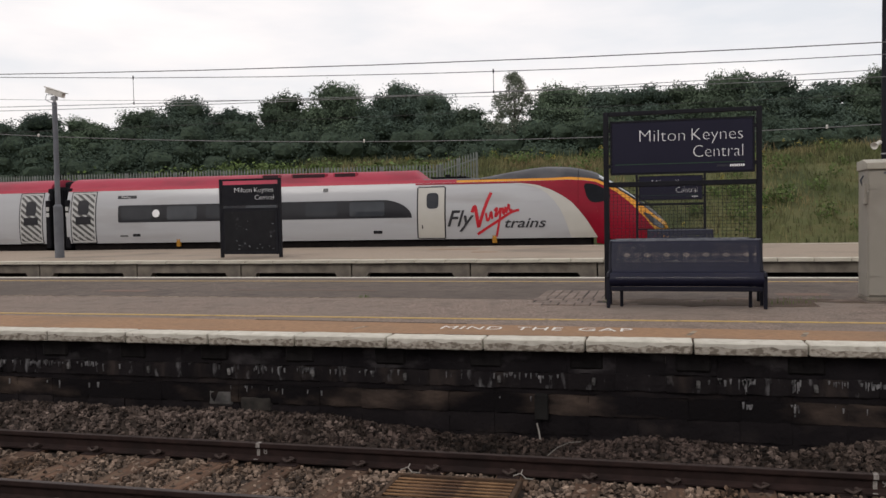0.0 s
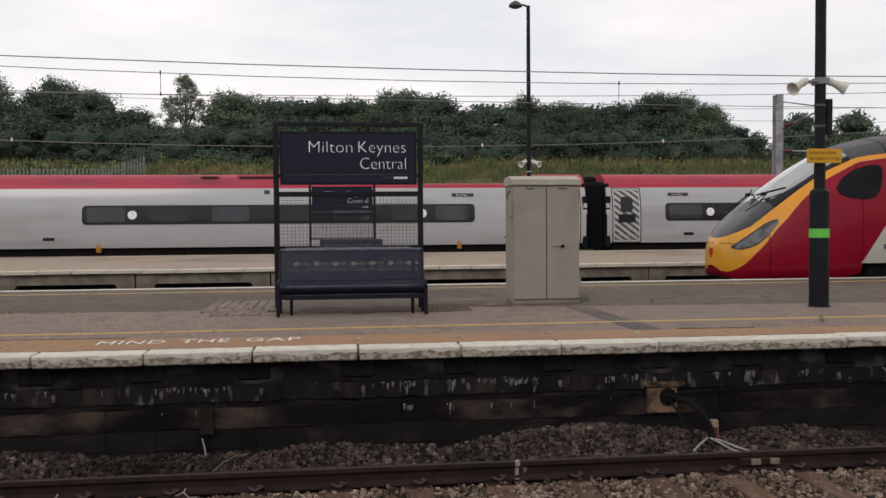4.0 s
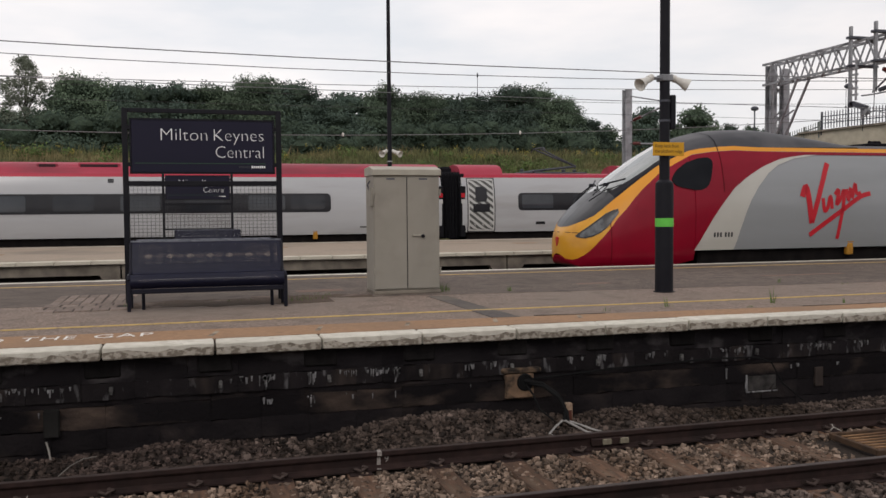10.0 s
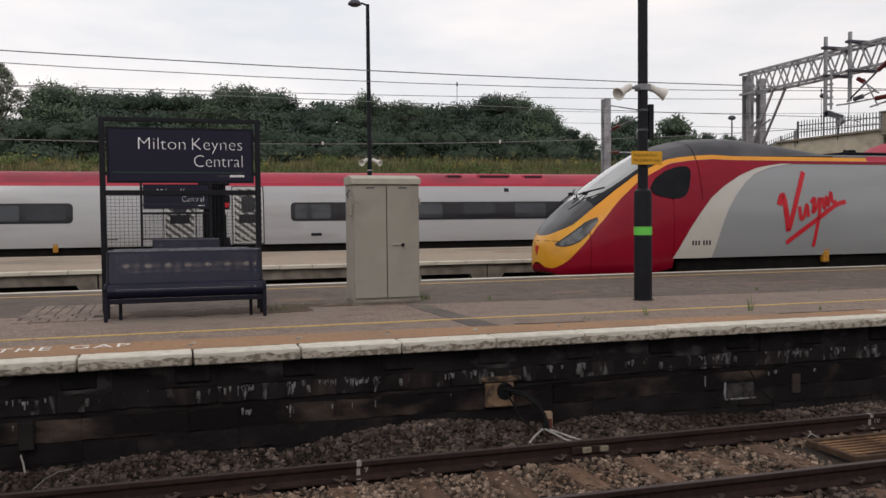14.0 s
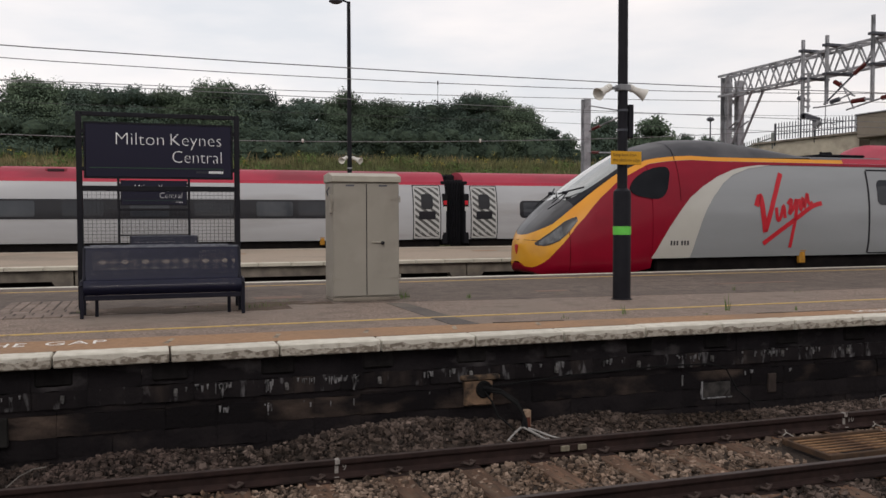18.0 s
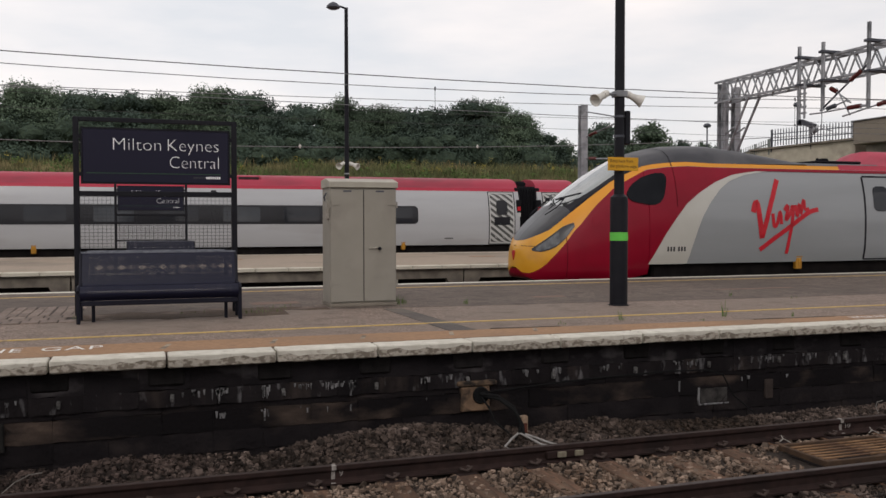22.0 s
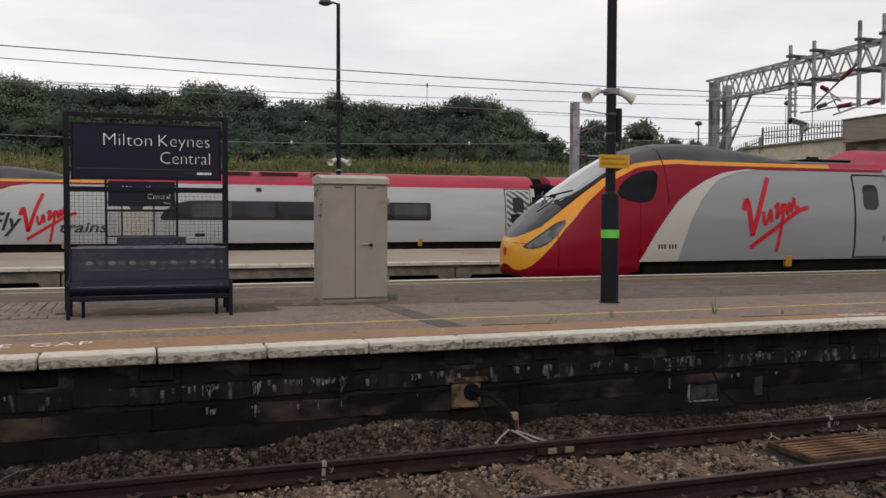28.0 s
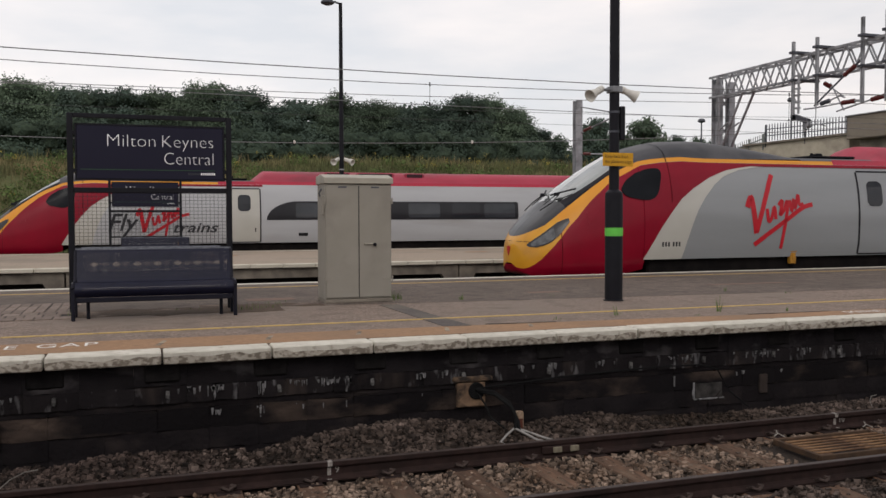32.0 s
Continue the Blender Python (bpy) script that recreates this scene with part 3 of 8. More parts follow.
    part("tarmac_patch", bm, mat("faded_red_patch", srgb(138, 108, 94), srgb(120, 104, 94), 12, 0.9), p, "small faded patches")
    for x, y, tall in ((-2.41, 8.885, 0.86), (8.35, 8.60, 0.70)):
        for word, dx, wide in (("MIND", 0.0, 0.65), ("THE", 0.81, 0.485), ("GAP", 1.45, 0.545)):
            me = text_mesh("painted_warning", word, 0.40, M_WHITE_LINE, 0.0, space=1.10)
            w = max(q.co.x for q in me.vertices) - min(q.co.x for q in me.vertices)
            ob = part("painted_warning", None, None, p, "worn white painted word " + word, mesh=me)
            ob.matrix_local = Matrix.Translation((x + dx, y, ZP + 0.0075)) @ Matrix.Diagonal((wide / w, tall, 1, 1))
    part("paver_bed", ground_strip([(-1.82, 11.37), (-0.82, 11.37)], [(-1.82, 13.46), (-0.82, 13.46)], 0.0042), M_CRACK, p, "dark joints of the paving")
    # clay pavers let into the asphalt beside the bench, laid lengthwise behind
    m = mat("worn_clay_paver", srgb(150, 133, 122), srgb(116, 102, 94), 20, 0.9, bump=0.002, vary=0.2)
    front = to_mesh("paver", box(B(), 0, 0.196, 0, 0.265, -0.02, 0.010, 0.006), m)
    back = to_mesh("paver", box(B(), 0, 0.118, 0, 0.39, -0.02, 0.010, 0.006), m)
    spots = [(front, -1.85 + 0.21 * i + (0.07 if j % 2 else 0.0), 11.36 + 0.283 * j) for j in range(3) for i in range(5 if j % 2 == 0 else 4)]
    spots += [(back, -1.83 + 0.13 * i, 12.22 + 0.425 * j) for j in range(3) for i in range(8 - j % 2)]
    for me, x, y in spots:
        q = part("paver", None, None, p, mesh=me)
        q.matrix_local = pose(x + random.uniform(-0.004, 0.004), y, ZP + random.uniform(-0.002, 0.003), random.uniform(-0.5, 0.5), random.uniform(-0.6, 0.6), random.uniform(-1.2, 1.2))
    return p


make_platforms()


def rough_block(long, z0, z1):
    """A weathered block with a bulging, pitted face and worn corners; its back lies in the wall."""
    bm = B()
    nx, nz = 5, 2
    grid = []
    for j in range(nz + 1):
        row = []
        for i in range(nx + 1):
            rim = (i in (0, nx)) + (j in (0, nz))
            y = 0.005 * rim + random.uniform(-0.008, 0.005)
            dx = random.uniform(-0.012, 0.012) if 0 < i < nx else (random.uniform(-0.001, 0.0032) * (1 if i == 0 else -1))
            dz = random.uniform(-0.007, 0.007)
            row.append(bm.verts.new((long * i / nx + dx, y, z0 + (z1 - z0) * j / nz + dz)))
        grid.append(row)
    for j in range(nz):
        for i in range(nx):
            bm.faces.new((grid[j][i], grid[j][i + 1], grid[j + 1][i + 1], grid[j + 1][i]))
    rim = grid[0] + [r[-1] for r in grid[1:-1]] + grid[-1][::-1] + [r[0] for r in grid[-2:0:-1]]
    back = [bm.verts.new((v.co.x, 0.2, v.co.z)) for v in rim]
    for k in range(len(rim)):
        bm.faces.new((rim[k], back[k], back[(k + 1) % len(rim)], rim[(k + 1) % len(rim)]))
    return bm


def make_edge_wall():
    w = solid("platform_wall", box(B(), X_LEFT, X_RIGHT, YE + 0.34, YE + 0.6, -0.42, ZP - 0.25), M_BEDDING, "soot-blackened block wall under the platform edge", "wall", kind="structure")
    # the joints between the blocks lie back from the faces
    # the narrow course and the two lowest ones use the darker block
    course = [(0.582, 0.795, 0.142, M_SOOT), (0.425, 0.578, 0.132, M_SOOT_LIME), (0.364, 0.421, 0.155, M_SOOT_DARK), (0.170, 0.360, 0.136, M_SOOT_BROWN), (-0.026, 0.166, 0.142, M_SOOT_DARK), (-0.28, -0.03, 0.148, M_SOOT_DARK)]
    for z0, z1, dy, m in course:
        long = 0.46 if z1 - z0 > 0.1 else 0.92
        shapes = []
        for k in range(7):
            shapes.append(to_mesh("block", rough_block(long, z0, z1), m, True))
        x, k = -10.2 + (0.2 if shapes and z0 < 0.4 else 0), 0
        while x < 12.2:
            q = part("block", None, None, w, mesh=shapes[random.randrange(7)])
            q.location = (x, YE + dy + random.uniform(-0.008, 0.006), random.uniform(-0.004, 0.004))
            x += long
        bm = B()
        for a, b in ((X_LEFT, -10.3), (12.7, X_RIGHT)):
            box(bm, a, b, YE + dy, YE + dy + 0.2, z0, z1)
        part("block_course", bm, m, w)
    # lime streaks and pale patches that have run down from the joints
    bm = B()
    spots = []
    runs = [(-1.5, 9, 0.10), (-1.2, 9, 0.08), (0.41, 9, 0.05), (0.64, 26, 0.045), (1.05, 15, 0.03), (1.43, 10, 0.07), (1.69, 14, 0.09), (1.91, 9, 0.05), (2.64, 7, 0.04), (2.9, 5, 0.03), (3.79, 6, 0.05), (4.1, 6, 0.03), (4.72, 6, 0.05), (5.84, 8, 0.06)]
    for k in range(24):
        runs.append((random.choice((random.uniform(-8.5, -1.8), random.uniform(5.0, 10.5))), random.randrange(2, 12), random.uniform(0.03, 0.22)))
    for c, n_, wide in runs:
        spots.extend((c + random.gauss(0, wide), random.random() < 0.12) for _ in range(n_))
    for x, low in spots:
        z = (0.575 if not low else 0.355) - random.uniform(0.0, 0.03)
        h = random.uniform(0.012, 0.065) * (1.9 if random.random() < 0.14 else 1)
        wd = random.uniform(0.003, 0.011) * (2.2 if random.random() < 0.12 else 1)
        y = YE + (0.119 if z > 0.5 else 0.129)
        a, b, c, d = (bm.verts.new(q) for q in ((x - wd, y, z), (x + wd, y, z), (x + wd * 0.4, y, z - h), (x - wd * 0.5, y, z - h)))
        e = [bm.verts.new(q.co + Vector((0, 0.03, 0))) for q in (a, b, c, d)]
        f = (a, b, c, d)
        bm.faces.new(f)
        for i in range(4):
            bm.faces.new((f[i], e[i], e[(i + 1) % 4], f[(i + 1) % 4]))
    tagged(part("lime_streaks", bm, M_LIME, w, "white lime streaks on the blocks"), kind="stuff")
    # small pale mortar pads at regular steps along the second course
    pad = to_mesh("mortar_pad", box(B(), -0.017, 0.017, 0, 0.04, -0.036, 0.036, 0.006), mat("pale_mortar_pad", (0.20, 0.195, 0.19), (0.05, 0.047, 0.046), 26, 0.95, vary=0.5, spec=0.05))
    for i in range(-9, 11):
        q = part("mortar_pad", None, None, w, mesh=pad)
        q.matrix_local = pose(0.24 + 0.965 * i + random.uniform(-0.03, 0.03), YE + 0.108, 0.505 + random.uniform(-0.012, 0.012), 0, random.uniform(-6, 6), 0)
    # corbels below the joints of the coping
    me = to_mesh("corbel", box(B(), -0.16, 0.16, 0, 0.2, 0.62, 0.80, 0.02), mat("grey_sooty_corbel", (0.020, 0.018, 0.018), (0.007, 0.0065, 0.0065), 5, 0.9, bump=0.008, vary=0.35, spec=0.05))
    for i in range(-9, 13):
        q = part("corbel", None, None, w, mesh=me)
        q.location = (-0.815 + 0.984 * i, YE + 0.119, 0)
    # brick pier, patched block, pale block and the duct opening
    part("pier", box(B(), -1.315, -1.185, YE + 0.09, YE + 0.3, 0.12, 0.37, 0.01), mat("grey_pier", (0.022, 0.021, 0.020), (0.013, 0.0125, 0.012), 8, 0.9, spec=0.05), w)
    part("rusty_strap", tube(B(), [(-1.29, YE + 0.06, 0.10), (-1.27, YE + 0.05, 0.03), (-1.25, YE + 0.02, -0.06)], 0.008), M_ROPE, w)
    part("patched_block", box(B(), 5.92, 6.28, YE + 0.1365, YE + 0.3, 0.07, 0.235, 0.004), mat("grey_patched_block", (0.055, 0.050, 0.047), (0.014, 0.0125, 0.012), 11, 0.9, bump=0.006), w, "paler mortared block")
    part("patched_block", box(B(), -4.86, -4.52, YE + 0.13, YE + 0.3, 0.10, 0.33, 0.05), mat("pale_render_patch", (0.120, 0.114, 0.108), (0.022, 0.020, 0.020), 7, 0.9), w, "pale render patch")
    part("patched_block", box(B(), -4.46, -4.10, YE + 0.13, YE + 0.3, 0.08, 0.24, 0.02), mat("tan_render_patch", (0.045, 0.040, 0.034), (0.014, 0.012, 0.011), 9, 0.9), w, "tan render patch")
    part("mortar_line", box(B(), 5.885, 5.912, YE + 0.132, YE + 0.3, 0.06, 0.25, 0.004), M_LIME, w)
    part("mortar_line", box(B(), 5.90, 6.30, YE + 0.132, YE + 0.3, 0.045, 0.064, 0.004), M_LIME, w)
    duct = part("duct_surround", box(B(), 3.03, 3.34, YE + 0.09, YE + 0.3, 0.18, 0.435, 0.012), mat("buff_duct_concrete", srgb(150, 121, 96), srgb(104, 84, 68), 8, 0.9, bump=0.006, bscale=30, stain=srgb(46, 39, 34), sscale=6, slevel=(0.48, 0.62)), w, "buff concrete duct block")
    part("duct_lintel", box(B(), 2.99, 3.42, YE + 0.08, YE + 0.3, 0.4355, 0.495, 0.015), mat("buff_lintel", srgb(138, 113, 90), srgb(92, 76, 62), 8, 0.9, bump=0.006, bscale=30, stain=srgb(40, 34, 30), sscale=7, slevel=(0.46, 0.60)), w)
    part("rusty_plate", box(B(), 6.79, 6.90, YE + 0.118, YE + 0.2, 0.07, 0.29, 0.006), mat("brown_rusty_plate", (0.050, 0.036, 0.030), (0.022, 0.016, 0.014), 8, 0.9), w, "narrow rust-brown plate")
    # closed disc, painted black for the shade inside the duct
    bm = lathe(B(), [(0.0, 0.012), (0.07, 0.012), (0.075, 0.022), (0.088, 0.018), (0.09, 0.0)], 18, (3.24, YE + 0.095, 0.345), (0, -1, 0))
    part("duct_mouth", bm, M_BLACK_CABLE, w, "black mouth of the cable duct")
    return w


make_edge_wall()


def make_copings():
    c = thing("platform_edge", (0, 0, 0), 0, "row of white-painted worn concrete coping stones", "platform edge", kind="structure")
    shapes = []
    for k in range(5):
        bm = box(B(), 0.009, 0.975, YE, YE + 0.279, ZP - 0.112, ZP + 0.002, 0.010)
        bmesh.ops.subdivide_edges(bm, edges=[e for e in bm.edges if e.calc_length() > 0.8], cuts=9)
        # the paint has worn off the lower part of the face, up to an uneven line
        line = ZP - 0.040
        bmesh.ops.bisect_plane(bm, geom=list(bm.verts) + list(bm.edges) + list(bm.faces), plane_co=(0, 0, line), plane_no=(0, 0, 1))
        for v in bm.verts:
            worn = random.uniform(-0.020, 0.016) if abs(v.co.z - line) < 1e-5 else random.uniform(-0.0018, 0.0018)
            v.co += Vector((0, random.uniform(-0.002, 0.002), worn))
        me = to_mesh("coping_stone", bm, M_COPING)
        me.materials.append(M_COPING_FACE)
        for q in me.polygons:
            q.material_index = 1 if q.normal.y < -0.5 and q.center.z < line else 0
        shapes.append(me)
    for i in range(-11, 15):
        q = part("coping_stone", None, None, c, mesh=shapes[random.randrange(5)])
        q.location = (-0.815 + 0.984 * i, random.uniform(-0.004, 0.004), random.uniform(-0.003, 0.003))
    bm = B()
    box(bm, X_LEFT, -0.815 - 0.984 * 11 - 0.003, YE, YE + 0.279, ZP - 0.112, ZP + 0.002)
    box(bm, -0.815 + 0.984 * 15 + 0.003, X_RIGHT, YE, YE + 0.279, ZP - 0.112, ZP + 0.002)
    part("coping_run", bm, M_COPING, c)


make_copings()


def make_far_platform():
    bm = B()
    xs = [X_LEFT, *range(-28, -7, 2), X_RIGHT]
    rings = [[bm.verts.new(q) for q in ((x, YB + 0.42, ZP - 0.25), (x, YBF + bend(x), ZP - 0.25), (x, YBF + bend(x), ZP), (x, YB + 0.42, ZP))] for x in xs]
    for a, b in zip(rings, rings[1:]):
        for k in range(4):
            bm.faces.new((a[k], b[k], b[(k + 1) % 4], a[(k + 1) % 4]))
    bm.faces.new(rings[0])
    bm.faces.new(rings[-1])
    p = solid("platform_far", bm, M_ASPHALT_B, "second island platform with pale brown asphalt", "platform", kind="structure")
    part("platform_core", box(B(), X_LEFT, X_RIGHT, YB + 0.7, YBF - 1.8, -0.42, ZP - 0.26), M_BEDDING, p)
    me = to_mesh("coping_slab", box(B(), 0.006, 0.834, YB, YB + 0.42, ZP - 0.09, ZP + 0.003, 0.01), M_COPING_B)
    for i in range(-34, 28):
        q = part("coping_slab", None, None, p, mesh=me)
        q.location = (0.84 * i + 0.1, 0, random.uniform(-0.004, 0.004))
    bm = B()
    box(bm, X_LEFT, 0.84 * -34 + 0.1, YB, YB + 0.42, ZP - 0.09, ZP + 0.003)
    box(bm, 0.84 * 28 + 0.1, X_RIGHT, YB, YB + 0.42, ZP - 0.09, ZP + 0.003)
    part("coping_run", bm, M_COPING_B, p)
    # precast edge beams with haunched ends, a dark void below
    bm = B()
    pts = [(0.02, ZP - 0.10), (3.34, ZP - 0.10), (3.34, 0.34), (2.98, 0.34), (2.86, 0.56), (0.50, 0.56), (0.38, 0.34), (0.02, 0.34)]
    for y in (YB + 0.10, YB + 0.34):
        bm.faces.new([bm.verts.new((x, y, z)) for x, z in pts])
    bm.verts.ensure_lookup_table()
    for k in range(8):
        bm.faces.new((bm.verts[k], bm.verts[(k + 1) % 8], bm.verts[8 + (k + 1) % 8], bm.verts[8 + k]))
    me = to_mesh("edge_beam", bm, M_CONCRETE)
    for i in range(-12, 12):
        q = part("edge_beam", None, None, p, mesh=me)
        q.location = (3.36 * i + 1.62, 0, 0)
    part("far_edge_strip", box(B(), -8.0, X_RIGHT, YBF - 0.9, YBF - 0.62, ZP - 0.02, ZP + 0.004), M_COPING_B, p, "pale tactile strip along the far edge")
    bm = B()
    for x0, y0, w, d in ((1.5, 28.4, 1.4, 0.5), (-8.0, 29.3, 1.7, 0.4), (10.6, 28.0, 0.8, 0.5), (-6.0, 27.0, 0.8, 0.4)):
        box(bm, x0, x0 + w, y0, y0 + d, ZP - 0.02, ZP + 0.004)
    part("tarmac_patch", bm, M_BROWN, p, "brown tarmac patches")
    # platform on which the film was taken, behind and below the view
    q = solid("platform_near", box(B(), X_LEFT, X_RIGHT, -9.0, 1.6, -0.42, ZP), M_ASPHALT, "asphalt platform opposite the island platform", "platform", kind="structure")
    part("near_edge_coping", box(B(), X_LEFT, X_RIGHT, 1.602, 1.89, ZP - 0.12, ZP + 0.003, 0.01), M_COPING, q)


make_far_platform()

# unseen wall added behind the near platform to dim reflections and sky light
solid("wall_south", box(B(), X_LEFT, X_RIGHT, -9.6, -9.02, -0.42, 3.6), mat("plain_station_wall", srgb(150, 132, 118), srgb(134, 118, 106), 1.5, 0.9, bump=0.004, stain=srgb(112, 100, 92), sscale=0.4), "plain brown station wall behind the near platform", "wall", kind="structure")


# ---------------------------------------------------------------- tracks
RAIL_PROFILE = [(-0.035, 0.0), (0.035, 0.0), (0.036, -0.03), (0.030, -0.042), (0.010, -0.052), (0.009, -0.115), (0.020, -0.128), (0.068, -0.142), (0.068, -0.156),
                (-0.068, -0.156), (-0.068, -0.142), (-0.020, -0.128), (-0.009, -0.115), (-0.010, -0.052), (-0.030, -0.042), (-0.036, -0.03)]


def rail_bm(x0, x1, y, curved=False):
    bm = B()
    xs = [x0, *range(-28, -7, 2), x1] if curved else [x0, x1]
    rings = [[bm.verts.new((x, y + a + (bend(x) if curved else 0), z)) for a, z in RAIL_PROFILE] for x in xs]
    n = len(RAIL_PROFILE)
    for r, q in zip(rings, rings[1:]):
        for k in range(n):
            bm.faces.new((r[k], r[(k + 1) % n], q[(k + 1) % n], q[k]))
    bm.faces.new(rings[0])
    bm.faces.new(rings[-1])
    return bm


def make_track(y_a, y_b, detailed, label, curved=False):
    t = thing("track", (0, 0, 0), 0, label, "railway track", kind="structure")
    yc = (y_a + y_b) / 2
    for y in (y_a, y_b):
        r = part("rail", rail_bm(X_LEFT, X_RIGHT, y, curved), M_RAIL, t)
        part("rail_head", box(B(), -7.9 if curved else X_LEFT, X_RIGHT, y - 0.026, y + 0.026, -0.004, 0.003), M_RAIL_TOP, r, "worn running surface")
    if not detailed:
        bm = B()
        x = -60.0
        while x < 90:
            dy = bend(x) if curved else 0
            box(bm, x, x + 0.25, yc - 1.3 + dy, yc + 1.3 + dy, -0.30, -0.165)
            x += 0.69
        tagged(part("sleepers", bm, M_SLEEPER, t), kind="stuff")
        return t
    shapes = []
    for k in range(4):
        bm = box(B(), -0.115, 0.115, yc - 1.3, yc + 1.3, -0.30, -0.162, 0.012)
        bmesh.ops.subdivide_edges(bm, edges=[e for e in bm.edges if e.calc_length() > 1], cuts=7)
        for v in bm.verts:
            v.co += Vector((random.uniform(-0.008, 0.008), 0, random.uniform(-0.006, 0.006)))
        shapes.append(to_mesh("sleeper", bm, M_SLEEPER))
    clip = to_mesh("rail_clip", tube(tube(B(), [(-0.055, 0.02, -0.140), (-0.055, 0.09, -0.105), (0.0, 0.115, -0.130), (0.05, 0.09, -0.112), (0.05, 0.03, -0.140)], 0.014, 6),
                                     [(-0.02, 0.07, -0.162), (-0.03, 0.085, -0.095)], 0.020, 6), mat("worn_clip_steel", (0.060, 0.042, 0.036), (0.030, 0.021, 0.018), 14, 0.7, spec=0.2), True)
    chair = to_mesh("rail_chair", box(B(), -0.10, 0.10, -0.15, 0.15, -0.166, -0.153, 0.004), M_RAIL)
    for i in range(-19, 22):
        x = 1.35 + 0.69 * i
        s = part("sleeper", None, None, t, mesh=shapes[random.randrange(4)])
        s.location = (x, random.uniform(-0.03, 0.03), 0)
        for y in (y_a, y_b):
            q = part("rail_chair", None, None, s, mesh=chair)
            q.location = (0, y - s.location.y, 0)
            for turn in (0, 180):
                c = part("rail_clip", None, None, s, mesh=clip)
                c.matrix_local = pose(0, y - s.location.y, 0, 0, 0, turn)
    bm = B()
    for a, b in ((-80, 1.35 - 0.69 * 20), (1.35 + 0.69 * 22, 90)):
        x = a
        while x < b:
            box(bm, x - 0.13, x + 0.13, yc - 1.3, yc + 1.3, -0.30, -0.165)
            x += 0.69
    tagged(part("sleepers", bm, M_SLEEPER, t), kind="stuff")
    # insulated joint in the far rail, with its bolts
    j = part("fishplate", box(B(), 3.56, 3.92, y_b - 0.052, y_b - 0.012, -0.115, -0.045, 0.006), M_RAIL, t, "grey insulated fishplate")
    for x in (3.71, 3.89):
        part("joint_block", box(B(), x - 0.045, x + 0.045, y_b - 0.075, y_b - 0.052, -0.105, -0.05, 0.006), mat("pale_joint_block", srgb(150, 142, 122), srgb(112, 104, 90), 20, 0.8), j)
    # chalked chain marks: a stripe across the rail and a figure
    for x, s in ((-3.81, "8"), (1.53, "9"), (7.05, "10")):
        bm = box(B(), x - 0.018, x + 0.018, y_b - 0.038, y_b + 0.03, 0.0025, 0.005)
        box(bm, x - 0.02, x + 0.02, y_b - 0.0385, y_b - 0.03, -0.035, 0.004)
        box(bm, x - 0.02, x + 0.012, y_b - 0.014, y_b - 0.008, -0.118, -0.05)
        box(bm, x - 0.03, x + 0.008, y_b - 0.072, y_b - 0.03, -0.1415, -0.137)
        part("chalk_stripe", bm, M_CHALK, t, "white paint stripe across the rail")
        q = part("chalk_figure", None, None, t, "chalked figure " + s, mesh=text_mesh("chalk_figure", s, 0.085, M_CHALK, 0.001))
        q.matrix_local = pose(x + 0.045, y_b - 0.0125, -0.098, 90)
    return t


make_track(Y_NEAR_RAIL, Y_FAR_RAIL, True, "dark rusty track on timber sleepers in ballast")
make_track(Y_T3 - 0.7525, Y_T3 + 0.7525, False, "rusty track between the two platforms")
make_track(Y_T4 - 0.7525, Y_T4 + 0.7525, False, "rusty track beside the further platform")
make_track(Y_T5 - 0.7525, Y_T5 + 0.7525, False, "rusty track at the foot of the bank", True)
make_track(2.60, 4.105, False, "rusty track beside the near platform")


# where the stones meet the wall: place along the wall, level
HEAP_X, HEAP_Z = zip((-9.0, 0.08), (-4.3, 0.09), (-3.4, 0.08), (-2.9, 0.0), (-2.3, -0.04), (-1.8, -0.07), (-0.7, -0.07), (-0.2, 0.0), (0.6, -0.05), (0.95, -0.09), (1.45, 0.0), (2.0, 0.075), (2.5, 0.09), (2.95, 0.07),
                     (3.35, 0.01), (3.75, -0.05), (4.2, 0.0), (4.6, 0.0), (4.9, -0.05), (5.3, -0.09), (5.8, -0.11), (6.4, -0.12), (8.5, -0.115), (11.5, -0.10))


def ballast_height(x, y):
    """Level in the cribs, heaped against the platform wall."""
    z = -0.182
    if y > Y_FAR_RAIL + 0.12:
        s = min(1.0, (y - Y_FAR_RAIL - 0.12) / 0.55)
        z = -0.17 + (float(np.interp(x, HEAP_X, HEAP_Z)) + 0.15) * s
    if y < Y_NEAR_RAIL - 0.1:
        z = -0.185
    return z + 0.02 * noise.noise(Vector((x * 2.1, y * 2.1, 3.0)))


